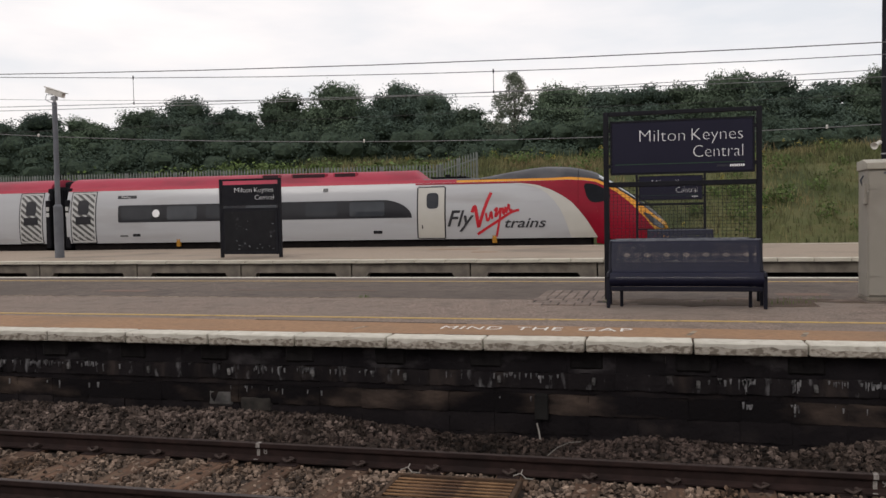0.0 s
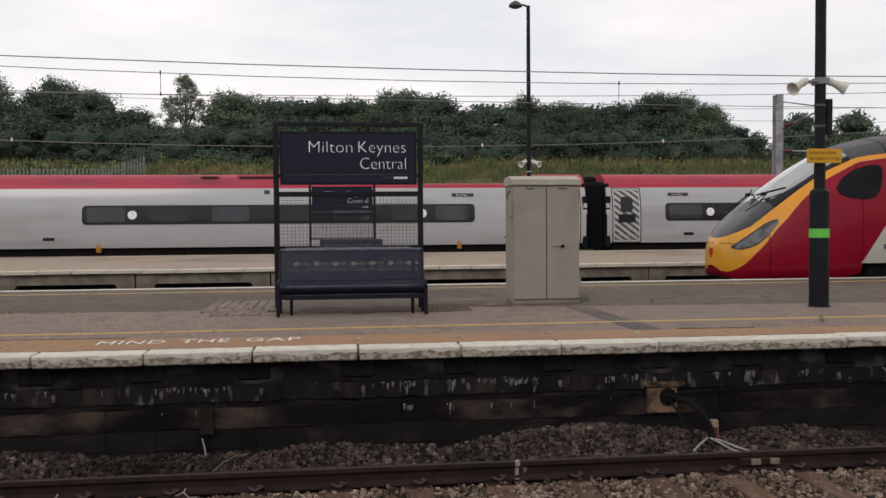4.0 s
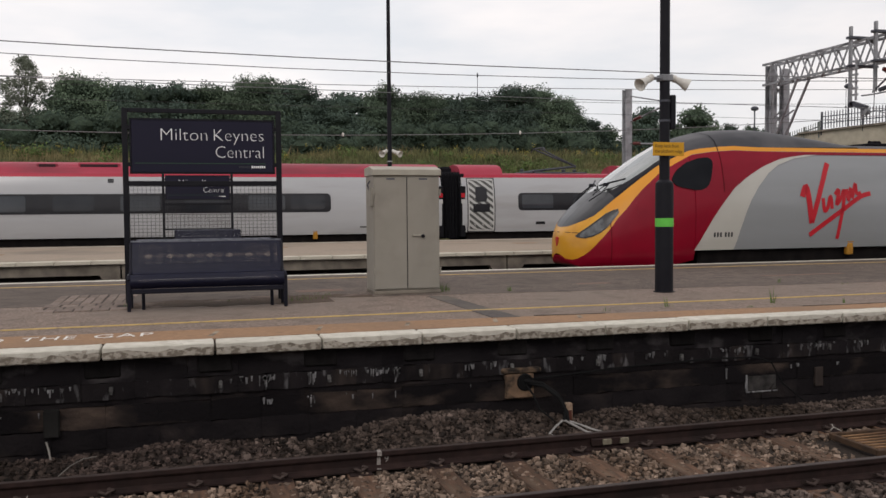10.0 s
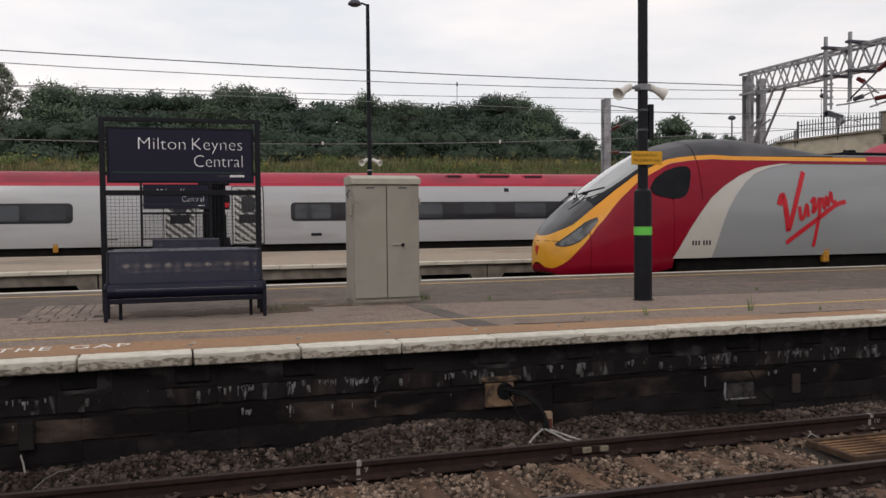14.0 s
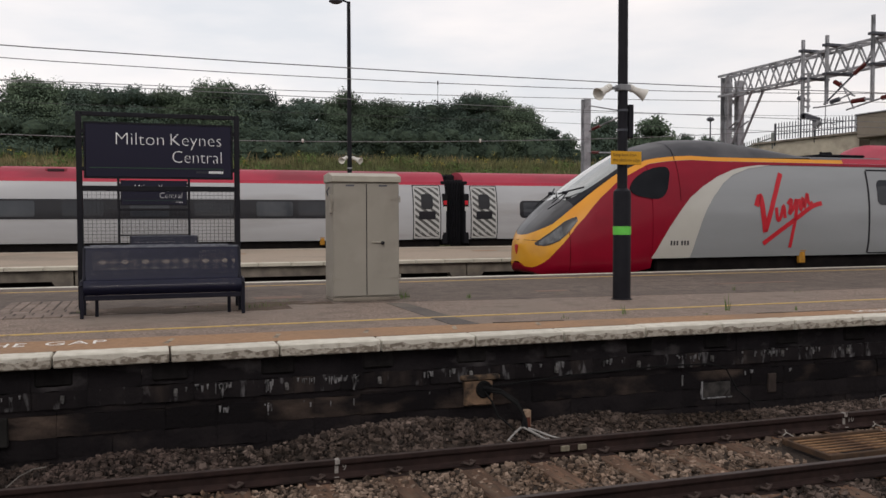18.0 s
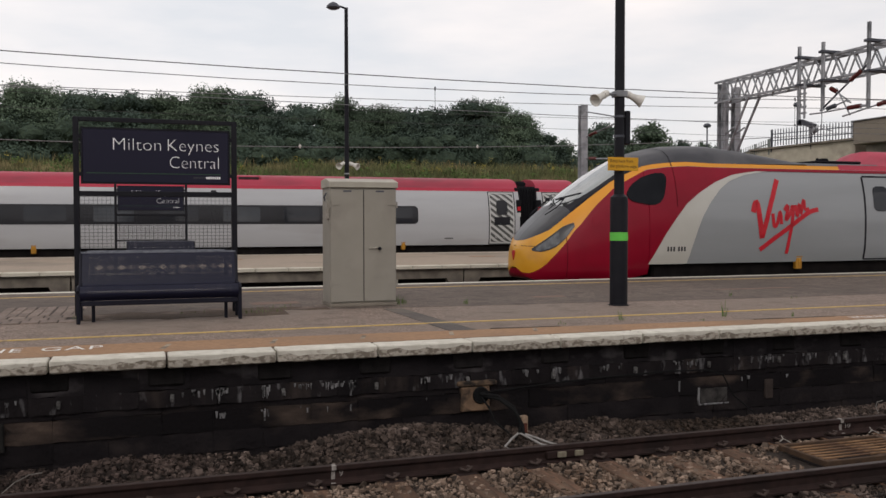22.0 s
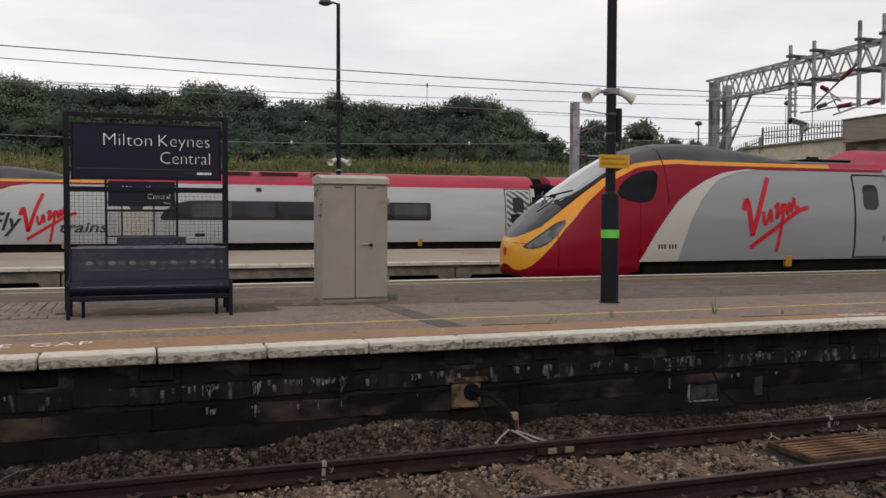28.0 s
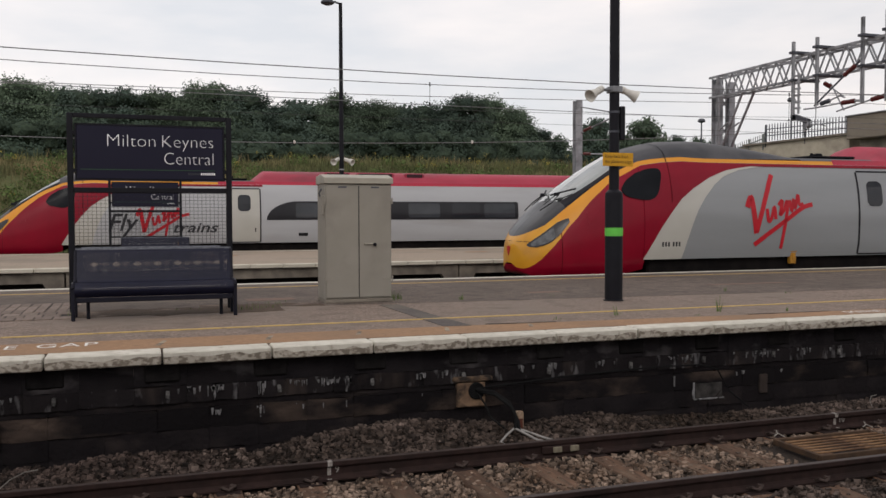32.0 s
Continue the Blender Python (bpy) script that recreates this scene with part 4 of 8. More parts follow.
def stones(name, count, xr, yr, size, material, label, seed, skip=None):
    rng = np.random.default_rng(seed)
    base = np.array([(-1, -1, -1), (1, -1, -1), (1, 1, -1), (-1, 1, -1), (-1, -1, 1), (1, -1, 1), (1, 1, 1), (-1, 1, 1)]) * 0.72
    tri = [(0, 2, 1), (0, 3, 2), (4, 5, 6), (4, 6, 7), (0, 1, 5), (0, 5, 4), (1, 2, 6), (1, 6, 5), (2, 3, 7), (2, 7, 6), (3, 0, 4), (3, 4, 7)]
    verts, faces, k = [], [], 0
    while k < count:
        x, y = rng.uniform(*xr), rng.uniform(*yr)
        k += 1
        if skip and skip(x, y):
            continue
        s = rng.uniform(*size) * (0.7 + 0.6 * rng.random())
        v = base * (1 + rng.uniform(-0.45, 0.35, (8, 3))) * (s * rng.uniform(0.6, 1.3, 3))
        a, b = rng.uniform(0, 6.28, 2)
        rz = np.array([(math.cos(a), -math.sin(a), 0), (math.sin(a), math.cos(a), 0), (0, 0, 1)])
        rx = np.array([(1, 0, 0), (0, math.cos(b), -math.sin(b)), (0, math.sin(b), math.cos(b))])
        v = v @ rx @ rz + (x, y, ballast_height(x, y) + rng.uniform(-0.012, 0.022))
        o = len(verts)
        verts.extend(map(tuple, v))
        faces.extend((p + o, q + o, r + o) for p, q, r in tri)
    return tagged(new(name, raw_mesh(name, verts, faces, material)), label, "ballast", kind="stuff")


def on_rail(x, y):
    sl = ((x - 1.35 + 0.345) % 0.69) - 0.345
    if min(abs(y - Y_NEAR_RAIL), abs(y - Y_FAR_RAIL)) < 0.09:
        return True
    if -2.36 < x < -1.2 and 6.4 < y < 7.14 or 5.74 < x < 7.1 and 6.4 < y < 7.14:
        return True
    return abs(sl) < 0.115 and 5.45 < y < 8.05 and (int(x * 31 + y * 57) % 7 > 2)


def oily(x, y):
    """Picks the stones drawn darker: all from x = -2.4 to -0.2, fewer beyond."""
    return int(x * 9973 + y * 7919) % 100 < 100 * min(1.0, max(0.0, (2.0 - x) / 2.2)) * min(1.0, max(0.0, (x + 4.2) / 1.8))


def make_ballast_bed():
    xs, ys = np.arange(-12, 14.01, 0.25), np.arange(4.6, YE + 0.21, 0.15)
    verts = [(x, y, ballast_height(x, y) - 0.012) for y in ys for x in xs]
    w = len(xs)
    faces = [(j * w + i, j * w + i + 1, (j + 1) * w + i + 1, (j + 1) * w + i) for j in range(len(ys) - 1) for i in range(w - 1)]
    tagged(new("ballast_bed", raw_mesh("ballast_bed", verts, faces, M_TRACKBED)), "dark dirt and fines under the ballast", "ballast", kind="structure")


make_ballast_bed()
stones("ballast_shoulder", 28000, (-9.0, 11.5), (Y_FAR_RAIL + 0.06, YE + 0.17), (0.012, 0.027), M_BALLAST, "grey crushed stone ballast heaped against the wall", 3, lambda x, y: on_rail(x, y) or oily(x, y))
stones("ballast_shoulder", 28000, (-9.0, 11.5), (Y_FAR_RAIL + 0.06, YE + 0.17), (0.012, 0.027), M_BALLAST_DARK, "oil-darkened ballast heaped against the wall", 3, lambda x, y: on_rail(x, y) or not oily(x, y))
stones("ballast", 24000, (-8.0, 10.5), (Y_NEAR_RAIL - 0.05, Y_FAR_RAIL + 0.05), (0.012, 0.026), M_BALLAST_BROWN, "rust-stained ballast between the rails", 4, on_rail)
stones("ballast_near", 15000, (-2.0, 9.5), (5.0, Y_NEAR_RAIL - 0.02), (0.014, 0.029), M_BALLAST, "pale grey ballast beside the track", 5, on_rail)


def make_grate(x0, x1):
    g = thing("grating", (x0, 6.43, -0.19), 0, "rusty timber-framed slatted grating laid between the rails", "grating", "gratings")
    w = x1 - x0
    part("frame", box(box(box(box(B(), 0, w, 0, 0.035, 0.045, 0.105, 0.006), 0, w, 0.625, 0.66, 0.045, 0.105, 0.006), 0, 0.04, 0.037, 0.623, 0.045, 0.103, 0.006), w - 0.04, w, 0.037, 0.623, 0.045, 0.103, 0.006), M_RUST_DARK, g)
    slat = to_mesh("slat", box(B(), 0.042, w - 0.042, 0, 0.028, 0.092, 0.104, 0.002), M_RUST)
    for k in range(6):
        part("slat", None, None, g, mesh=slat).location = (0, 0.10 + 0.083 * k, 0)
    # a thin dark plate paints the shaded gaps between the slats
    part("pit", box(B(), 0.072, w - 0.072, 0.064, 0.596, 0.0, 0.004), M_BEDDING, g, "dark pit below the slats")
    for sx in (0.08, w - 0.02):
        bm = tube(B(), [(sx - 0.06, 0.66, 0.13), (sx, 0.68, 0.15), (sx + 0.05, 0.64, 0.12), (sx + 0.10, 0.70, 0.10)], 0.006, 6)
        tube(bm, [(sx, 0.68, 0.14), (sx + 0.01, 0.72, 0.17)], 0.005, 6)
        part("rope_tie", bm, M_ROPE, g, "frayed white rope tie", smooth=True)


make_grate(-2.32, -1.24)
make_grate(5.92, 7.14)


def make_cables():
    c = thing("cable_bundle", (3.2, YE, 0), 0, "black cables looping from a wall duct down to the track", "cable")
    runs = [([(0.03, 0.08, 0.36), (0.18, -0.02, 0.345), (0.32, -0.10, 0.24), (0.37, -0.18, 0.10), (0.34, -0.22, 0.0)], 0.019, M_BLACK_CABLE),
            ([(0.05, 0.08, 0.34), (0.19, -0.04, 0.32), (0.32, -0.13, 0.21), (0.38, -0.20, 0.07), (0.37, -0.25, -0.02)], 0.018, M_BLACK_CABLE),
            ([(0.04, 0.07, 0.33), (0.08, -0.03, 0.24), (0.12, -0.10, 0.10), (0.24, -0.18, 0.0)], 0.010, M_BLACK_CABLE),
            ([(0.05, 0.08, 0.37), (0.5, 0.07, 0.40), (1.2, 0.075, 0.44), (2.2, 0.075, 0.47), (2.75, 0.07, 0.46), (2.95, 0.05, 0.40), (3.08, 0.02, 0.16), (3.26, -0.10, -0.02)], 0.009, M_BLACK_CABLE),
            ([(0.34, -0.20, 0.0), (0.22, -0.28, -0.04), (0.11, -0.38, -0.08), (0.14, -0.47, -0.10), (0.23, -0.52, -0.11)], 0.012, M_GREY_CABLE),
            ([(0.34, -0.22, 0.0), (0.40, -0.32, -0.03), (0.49, -0.42, -0.08), (0.60, -0.48, -0.10)], 0.012, M_GREY_CABLE),
            ([(0.36, -0.22, 0.0), (0.46, -0.30, -0.03), (0.57, -0.38, -0.07), (0.68, -0.44, -0.10)], 0.011, M_GREY_CABLE)]
    for pts, r, m in runs:
        part("cable", tube(B(), pts, r, 8), m, c, smooth=True)
    s = thing("marker_post", (3.61, YE - 0.16, -0.04), 0, "short weathered timber stake with a rusty plate", "post")
    part("stake", box(B(), -0.035, 0.035, -0.03, 0.03, -0.10, 0.20, 0.006), mat("weathered_white_stake", srgb(190, 172, 150), srgb(132, 98, 74), 14, 0.9, stain=srgb(110, 72, 52), sscale=9, slevel=(0.45, 0.6)), s)
    part("plate", box(B(), -0.022, 0.022, -0.036, -0.031, 0.0, 0.13), mat("dark_rust_plate", srgb(108, 58, 44), srgb(66, 40, 34), 14, 0.9), s)
    s = thing("marker_plate", (-6.33, YE + 0.02, -0.05), 0, "small rusty cream marker plate leaning on the ballast", "marker")
    part("plate", box(B(), -0.06, 0.06, -0.012, 0.012, -0.02, 0.13, 0.004), mat("cream_marker", srgb(190, 172, 140), srgb(140, 104, 76), 20, 0.8), s)
    for x, y in ((-1.0, 7.86), (8.0, 7.9)):
        b = thing("cable_stub", (x, y, -0.06), 0, "pale loose cable end lying on the ballast", "cable")
        part("cable", tube(B(), [(-0.12, -0.12, 0.0), (-0.04, 0.0, 0.05), (0.06, 0.08, 0.08), (0.16, 0.1, 0.085)], 0.005, 6), M_DULL_CABLE, b, smooth=True)


make_cables()

# ---------------------------------------------------------------- tilting electric trains
def lerp(table, v):
    if v <= table[0][0]:
        return table[0][1]
    for (a, fa), (b, fb) in zip(table, table[1:]):
        if v <= b:
            return fa + (fb - fa) * (v - a) / (b - a)
    return table[-1][1]


HALF_WIDTH = [(0, 1.20), (0.05, 1.27), (0.16, 1.345), (0.31, 1.365), (0.45, 1.36), (0.60, 1.31), (0.73, 1.22), (0.808, 1.13), (0.849, 1.07), (0.918, 0.93), (0.965, 0.70), (0.99, 0.36), (1.0, 0.0)]
TOP = [(0.1, 1.50), (0.14, 1.62), (0.22, 1.74), (0.36, 1.91), (0.7, 2.22), (1.1, 2.54), (1.5, 2.85), (2.2, 3.32), (2.8, 3.65), (3.3, 3.79), (3.8, 3.87), (4.4, 3.90)]
BOTTOM = [(0.1, 1.12), (0.14, 1.00), (0.22, 0.91), (0.4, 0.84), (2.1, 0.84), (2.75, 0.98)]
WIDE = [(0.1, 0.08), (0.12, 0.20), (0.16, 0.33), (0.24, 0.47), (0.36, 0.61), (0.5, 0.71), (0.75, 0.82), (1.2, 0.91), (2.0, 0.97), (2.75, 1.0)]
T_LOW = [(0.1, 0.0), (0.2, 0.10), (0.35, 0.24), (0.6, 0.44), (1.0, 0.65), (1.5, 0.79), (2.0, 0.852), (2.75, 0.855), (3.4, 0.832), (4.4, 0.808)]
T_UP = [(0.1, 0.80), (0.3, 0.82), (0.6, 0.86), (1.0, 0.885), (2.0, 0.915), (2.75, 0.893), (3.4, 0.866), (4.4, 0.838)]
Z_SILL, Z_BAND, Z_ROOF = 1.19, 3.34, 3.46


def half(d, z, nose):
    """Half the body's width at a distance from the front and a height."""
    if not nose:
        return lerp(HALF_WIDTH, (z - 0.98) / 2.92)
    b, t = lerp(BOTTOM, d), lerp(TOP, d)
    return lerp(WIDE, d) * lerp(HALF_WIDTH, min(1, max(0, (z - b) / (t - b))))


def panel(bm, ds, lo, hi, side, nose, off=0.006, rows=6, sink=0.03):
    """A thin panel that follows the body's side, between two curves lo(d) and hi(d)."""
    grid = []
    for d in ds:
        a, b = lo(d), hi(d)
        grid.append([bm.verts.new((-d, side * (half(d, a + (b - a) * k / rows, nose) + off), a + (b - a) * k / rows)) for k in range(rows + 1)])
    for g, h in zip(grid, grid[1:]):
        for k in range(rows):
            bm.faces.new((g[k], h[k], h[k + 1], g[k + 1]))
    rim = grid[0] + [g[-1] for g in grid[1:-1]] + grid[-1][::-1] + [g[0] for g in grid[-2:0:-1]]
    inner = [bm.verts.new(v.co - Vector((0, side * sink, 0))) for v in rim]
    for k in range(len(rim)):
        bm.faces.new((rim[k], rim[(k + 1) % len(rim)], inner[(k + 1) % len(rim)], inner[k]))
    return bm


def rounded(d0, d1, z0, z1, r):
    """Stations and edge curves of a rectangle with rounded corners."""
    ds = [d0 + r * (1 - math.cos(a * math.pi / 12)) for a in range(7)] + [d1 - r * (1 - math.cos(a * math.pi / 12)) for a in range(6, -1, -1)]

    def inset(d):
        e = min(d - d0, d1 - d)
        return 0.0 if e >= r else r - math.sqrt(max(0.0, r * r - (r - e) ** 2))
    return ds, (lambda d: z0 + inset(d)), (lambda d: z1 - inset(d))


def loft(bm, ds, rows_of):
    """A shell over stations, from (half-width, height) rows; closed over the top when the last row lies on the centre line."""
    left, right = [], []
    for d in ds:
        pts = rows_of(d)
        left.append([bm.verts.new((-d, w, z)) for w, z in pts])
        right.append([bm.verts.new((-d, -w, z)) for w, z in pts])
    for g in (left, right):
        for a, b in zip(g, g[1:]):
            for k in range(len(a) - 1):
                bm.faces.new((a[k], b[k], b[k + 1], a[k + 1]))
    return left, right


MESHES = {}


def shared(key, make):
    if key not in MESHES:
        MESHES[key] = make()
    return MESHES[key]


def stripes_bm(d0, d1, z0, z1, side):
    """Slanting bars across a door, cut at its edges."""
    bm = B()
    w, pitch = 0.125, 0.25
    s = 1 if side < 0 else -1
    z = z0 - 1.2
    while z < z1 + 0.2:
        cols = [d0 + (d1 - d0) * k / 6 for k in range(7)]
        slope = 0.75 * s
        for a, b in zip(cols, cols[1:]):
            q = []
            for d in (a, b):
                base = z + slope * (d - (d0 if s > 0 else d1))
                q.append((d, min(max(base, z0), z1), min(max(base + w, z0), z1)))
            if all(e[2] - e[1] < 1e-4 for e in q):
                continue
            try:
                panel(bm, [a, b], lambda d: q[0][1] if d == a else q[1][1], lambda d: q[0][2] if d == a else q[1][2], side, False, 0.012, 1, 0.01)
            except ValueError:
                pass
        z += pitch
    bmesh.ops.remove_doubles(bm, verts=bm.verts, dist=1e-5)
    return bm


def striped_door(car, tag, d0, d1, side):
    part("door", None, None, car, "end door with grey diagonal stripes", mesh=shared(tag + "door", lambda: to_mesh("door", panel(B(), *rounded(d0, d1, 1.23, 3.30, 0.08), side, False, 0.008, 8), M_DOOR_WHITE, True)))
    part("door_stripes", None, None, car, mesh=shared(tag + "stripes", lambda: to_mesh("door_stripes", stripes_bm(d0 + 0.05, d1 - 0.05, 1.29, 3.24, side), M_STRIPE)))
    c = (d0 + d1) / 2
    part("door_window", None, None, car, mesh=shared(tag + "dwin", lambda: to_mesh("door_window", panel(B(), *rounded(c - 0.24, c + 0.24, 2.38, 2.98, 0.14), side, False, 0.020, 5), M_BAND, True)))
    part("door_panel", None, None, car, mesh=shared(tag + "dpan", lambda: to_mesh("door_panel", panel(B(), *rounded(c - 0.34, c + 0.34, 1.98, 2.30, 0.02), side, False, 0.022, 3), M_BAND, True)))

    def frame_bm():
        bm = B()
        for a, b in ((d0 - 0.035, d0), (d1, d1 + 0.035)):
            panel(bm, [a, b], lambda d: 1.20, lambda d: 3.33, side, False, 0.012, 8)
        panel(bm, [d0, d1], lambda d: 1.195, lambda d: 1.23, side, False, 0.012, 1)
        panel(bm, [d0, d1], lambda d: 3.30, lambda d: 3.33, side, False, 0.012, 1)
        return to_mesh("door_frame", bm, M_BLACK)
    part("door_frame", None, None, car, mesh=shared(tag + "dframe", frame_bm))


def band_and_panes(car, tag, d0, d1, panes, side, nose_curve=False):
    def band():
        if nose_curve:
            ds = [d0 + 1.3 * (k / 8) ** 2 for k in range(9)] + [d1 - 0.12, d1 - 0.04, d1]
            hi = lambda d: 2.03 + 0.70 * min(1.0, math.sqrt(max(0.0, 1 - (1 - min(1, (d - d0) / 1.3)) ** 2)) + 0.02) - (0.06 if d > d1 - 0.01 else 0)
            lo = lambda d: 2.03 + (0.06 if d > d1 - 0.01 else 0)
            return to_mesh("window_band", panel(B(), ds, lo, hi, side, False, 0.008, 5), M_BAND, True)
        return to_mesh("window_band", panel(B(), *rounded(d0, d1, 2.03, 2.73, 0.16), side, False, 0.008, 5), M_BAND, True)
    part("window_band", None, None, car, "dark glazed window band", mesh=shared(tag + "band", band))
    for k, (a, b) in enumerate(panes):
        part("pane", None, None, car, mesh=shared(tag + "pane%d" % k, lambda: to_mesh("pane", panel(B(), *rounded(a, b, 2.11, 2.66, 0.08), side, False, 0.014, 4), M_WINDOW_PANE if k % 2 == 0 else M_WINDOW, True)))


def side_text(car, body, size, x, z, side, material, label, shear=0.0, width=None, name="lettering", fat=0.0, y=1.372):
    me = text_mesh(name, body, size, material, 0.002, shear=shear, fat=fat)
    w = max(v.co.x for v in me.vertices) - min(v.co.x for v in me.vertices)
    s = (width / w) if width else 1.0
    q = part(name, None, None, car, label, mesh=me)
    q.matrix_local = pose(x, side * y, z, 90, 0, 0 if side < 0 else 180) @ Matrix.Diagonal((s, 1, 1, 1))
    return q


def ribbon(car, pts, width, x0, side, material, name="emblem_stroke", label=""):
    """A painted stroke on the body's side: points (along the reading direction, height), with a width at each."""
    bm = B()
    n = len(pts)
    up, dn = [], []
    for i, (u, z) in enumerate(pts):
        a, b = pts[max(i - 1, 0)], pts[min(i + 1, n - 1)]
        du, dz = b[0] - a[0], b[1] - a[1]
        k = math.hypot(du, dz)
        nu, nz = -dz / k, du / k
        w = (width[i] if isinstance(width, (list, tuple)) else width) / 2
        for lst, s in ((up, 1), (dn, -1)):
            uu, zz = u + nu * w * s, z + nz * w * s
            lst.append(bm.verts.new((x0 + (uu if side < 0 else -uu), side * (half(9, zz, False) + 0.009), zz)))
    for i in range(n - 1):
        bm.faces.new((up[i], up[i + 1], dn[i + 1], dn[i]))
    r = bmesh.ops.extrude_face_region(bm, geom=list(bm.faces))
    for v in r["geom"]:
        if isinstance(v, bmesh.types.BMVert):
            v.co.y += side * 0.003
    part(name, bm, material, car, label)


def smooth_line(pts, n=5):
    out = []
    for i in range(len(pts) - 1):
        p0, p1, p2, p3 = (Vector(pts[max(i - 1, 0)]), Vector(pts[i]), Vector(pts[i + 1]), Vector(pts[min(i + 2, len(pts) - 1)]))
        for k in range(n):
            t = k / n
            q = 0.5 * (2 * p1 + (p2 - p0) * t + (2 * p0 - 5 * p1 + 4 * p2 - p3) * t * t + (3 * p1 - p0 - 3 * p2 + p3) * t ** 3)
            out.append((q.x, q.y))
    out.append(tuple(pts[-1]))
    return out


def red_emblem(car, x0, z0, su, sz, side):
    """The red scrawl on the side, as plain strokes."""
    def at(pts):
        return smooth_line([(u * su, z0 + z * sz) for u, z in pts])
    lab = "red brush-like emblem stroke"
    ribbon(car, at([(0.02, 0.05), (0.13, 0.28), (0.20, -0.08), (0.27, -0.54)]), 0.132 * sz, x0, side, M_LOGO_RED, label=lab)
    ribbon(car, at([(0.27, -0.52), (0.45, 0.05), (0.62, 0.5), (0.76, 0.80)]), 0.120 * sz, x0, side, M_LOGO_RED, label=lab)
    ribbon(car, at([(0.56, 0.02), (0.60, -0.26), (0.68, -0.20), (0.76, 0.06), (0.80, -0.22)]), 0.084 * sz, x0, side, M_LOGO_RED, label=lab)
    ribbon(car, at([(0.88, 0.10), (0.99, 0.20), (0.92, -0.12), (1.04, 0.02), (1.13, 0.20), (1.10, -0.14), (1.03, -0.52), (0.96, -0.90)]), 0.084 * sz, x0, side, M_LOGO_RED, label=lab)
    ribbon(car, at([(1.20, 0.22), (1.24, -0.04), (1.31, 0.24), (1.34, 0.02), (1.44, 0.34), (1.47, 0.12), (1.58, 0.14)]), 0.078 * sz, x0, side, M_LOGO_RED, label=lab)
    ribbon(car, at([(0.22, -0.80), (0.62, -0.54), (1.10, -0.24), (1.55, 0.04), (1.84, 0.12)]), 0.102 * sz, x0, side, M_LOGO_RED, label=lab)


def underneath(car, tag, d0, d1, bogies, dampers):
    part("underframe", None, None, car, mesh=shared(tag + "under", lambda: to_mesh("underframe", box(B(), -d1, -d0, -1.16, 1.16, 0.42, 1.185, 0.05), M_UNDER)))
    for c in bogies:
        def bogie():
            bm = box(box(B(), -1.9, 1.9, -1.12, -0.98, 0.40, 0.72, 0.04), -1.9, 1.9, 0.98, 1.12, 0.40, 0.72, 0.04)
            box(bm, -0.4, 0.4, -1.0, 1.0, 0.45, 0.7, 0.03)
            for x in (-1.35, 1.35):
                for y in (-0.79, 0.72):
                    lathe(bm, [(0.42, 0), (0.42, 0.06), (0.445, 0.06), (0.445, 0.08)], 20, (x, y, 0.435), (0, 1, 0))
            return to_mesh("bogie", bm, M_UNDER)
        part("bogie", None, None, car, mesh=shared("bogie", bogie)).location = (-c, 0, 0)
    for c in dampers:
        for s in (-1, 1):
            def axle_box():
                bm = box(B(), -0.085, 0.085, -0.06, 0.06, 1.02, 1.30, 0.02)
                box(bm, -0.10, 0.10, -0.065, 0.065, 1.29, 1.35, 0.012)
                box(bm, -0.035, 0.035, -0.075, 0.075, 1.10, 1.27, 0.01)
                return to_mesh("yellow_damper", bm, M_YELLOW_BOX)
            part("yellow_damper", None, None, car, "yellow bolster damper", mesh=shared("damper", axle_box)).location = (-c, s * 1.25, 0)


def roof_rows(rows):
    def f(d):
        return [(lerp(HALF_WIDTH, t), 0.98 + 2.92 * t) for t in rows]
    return f


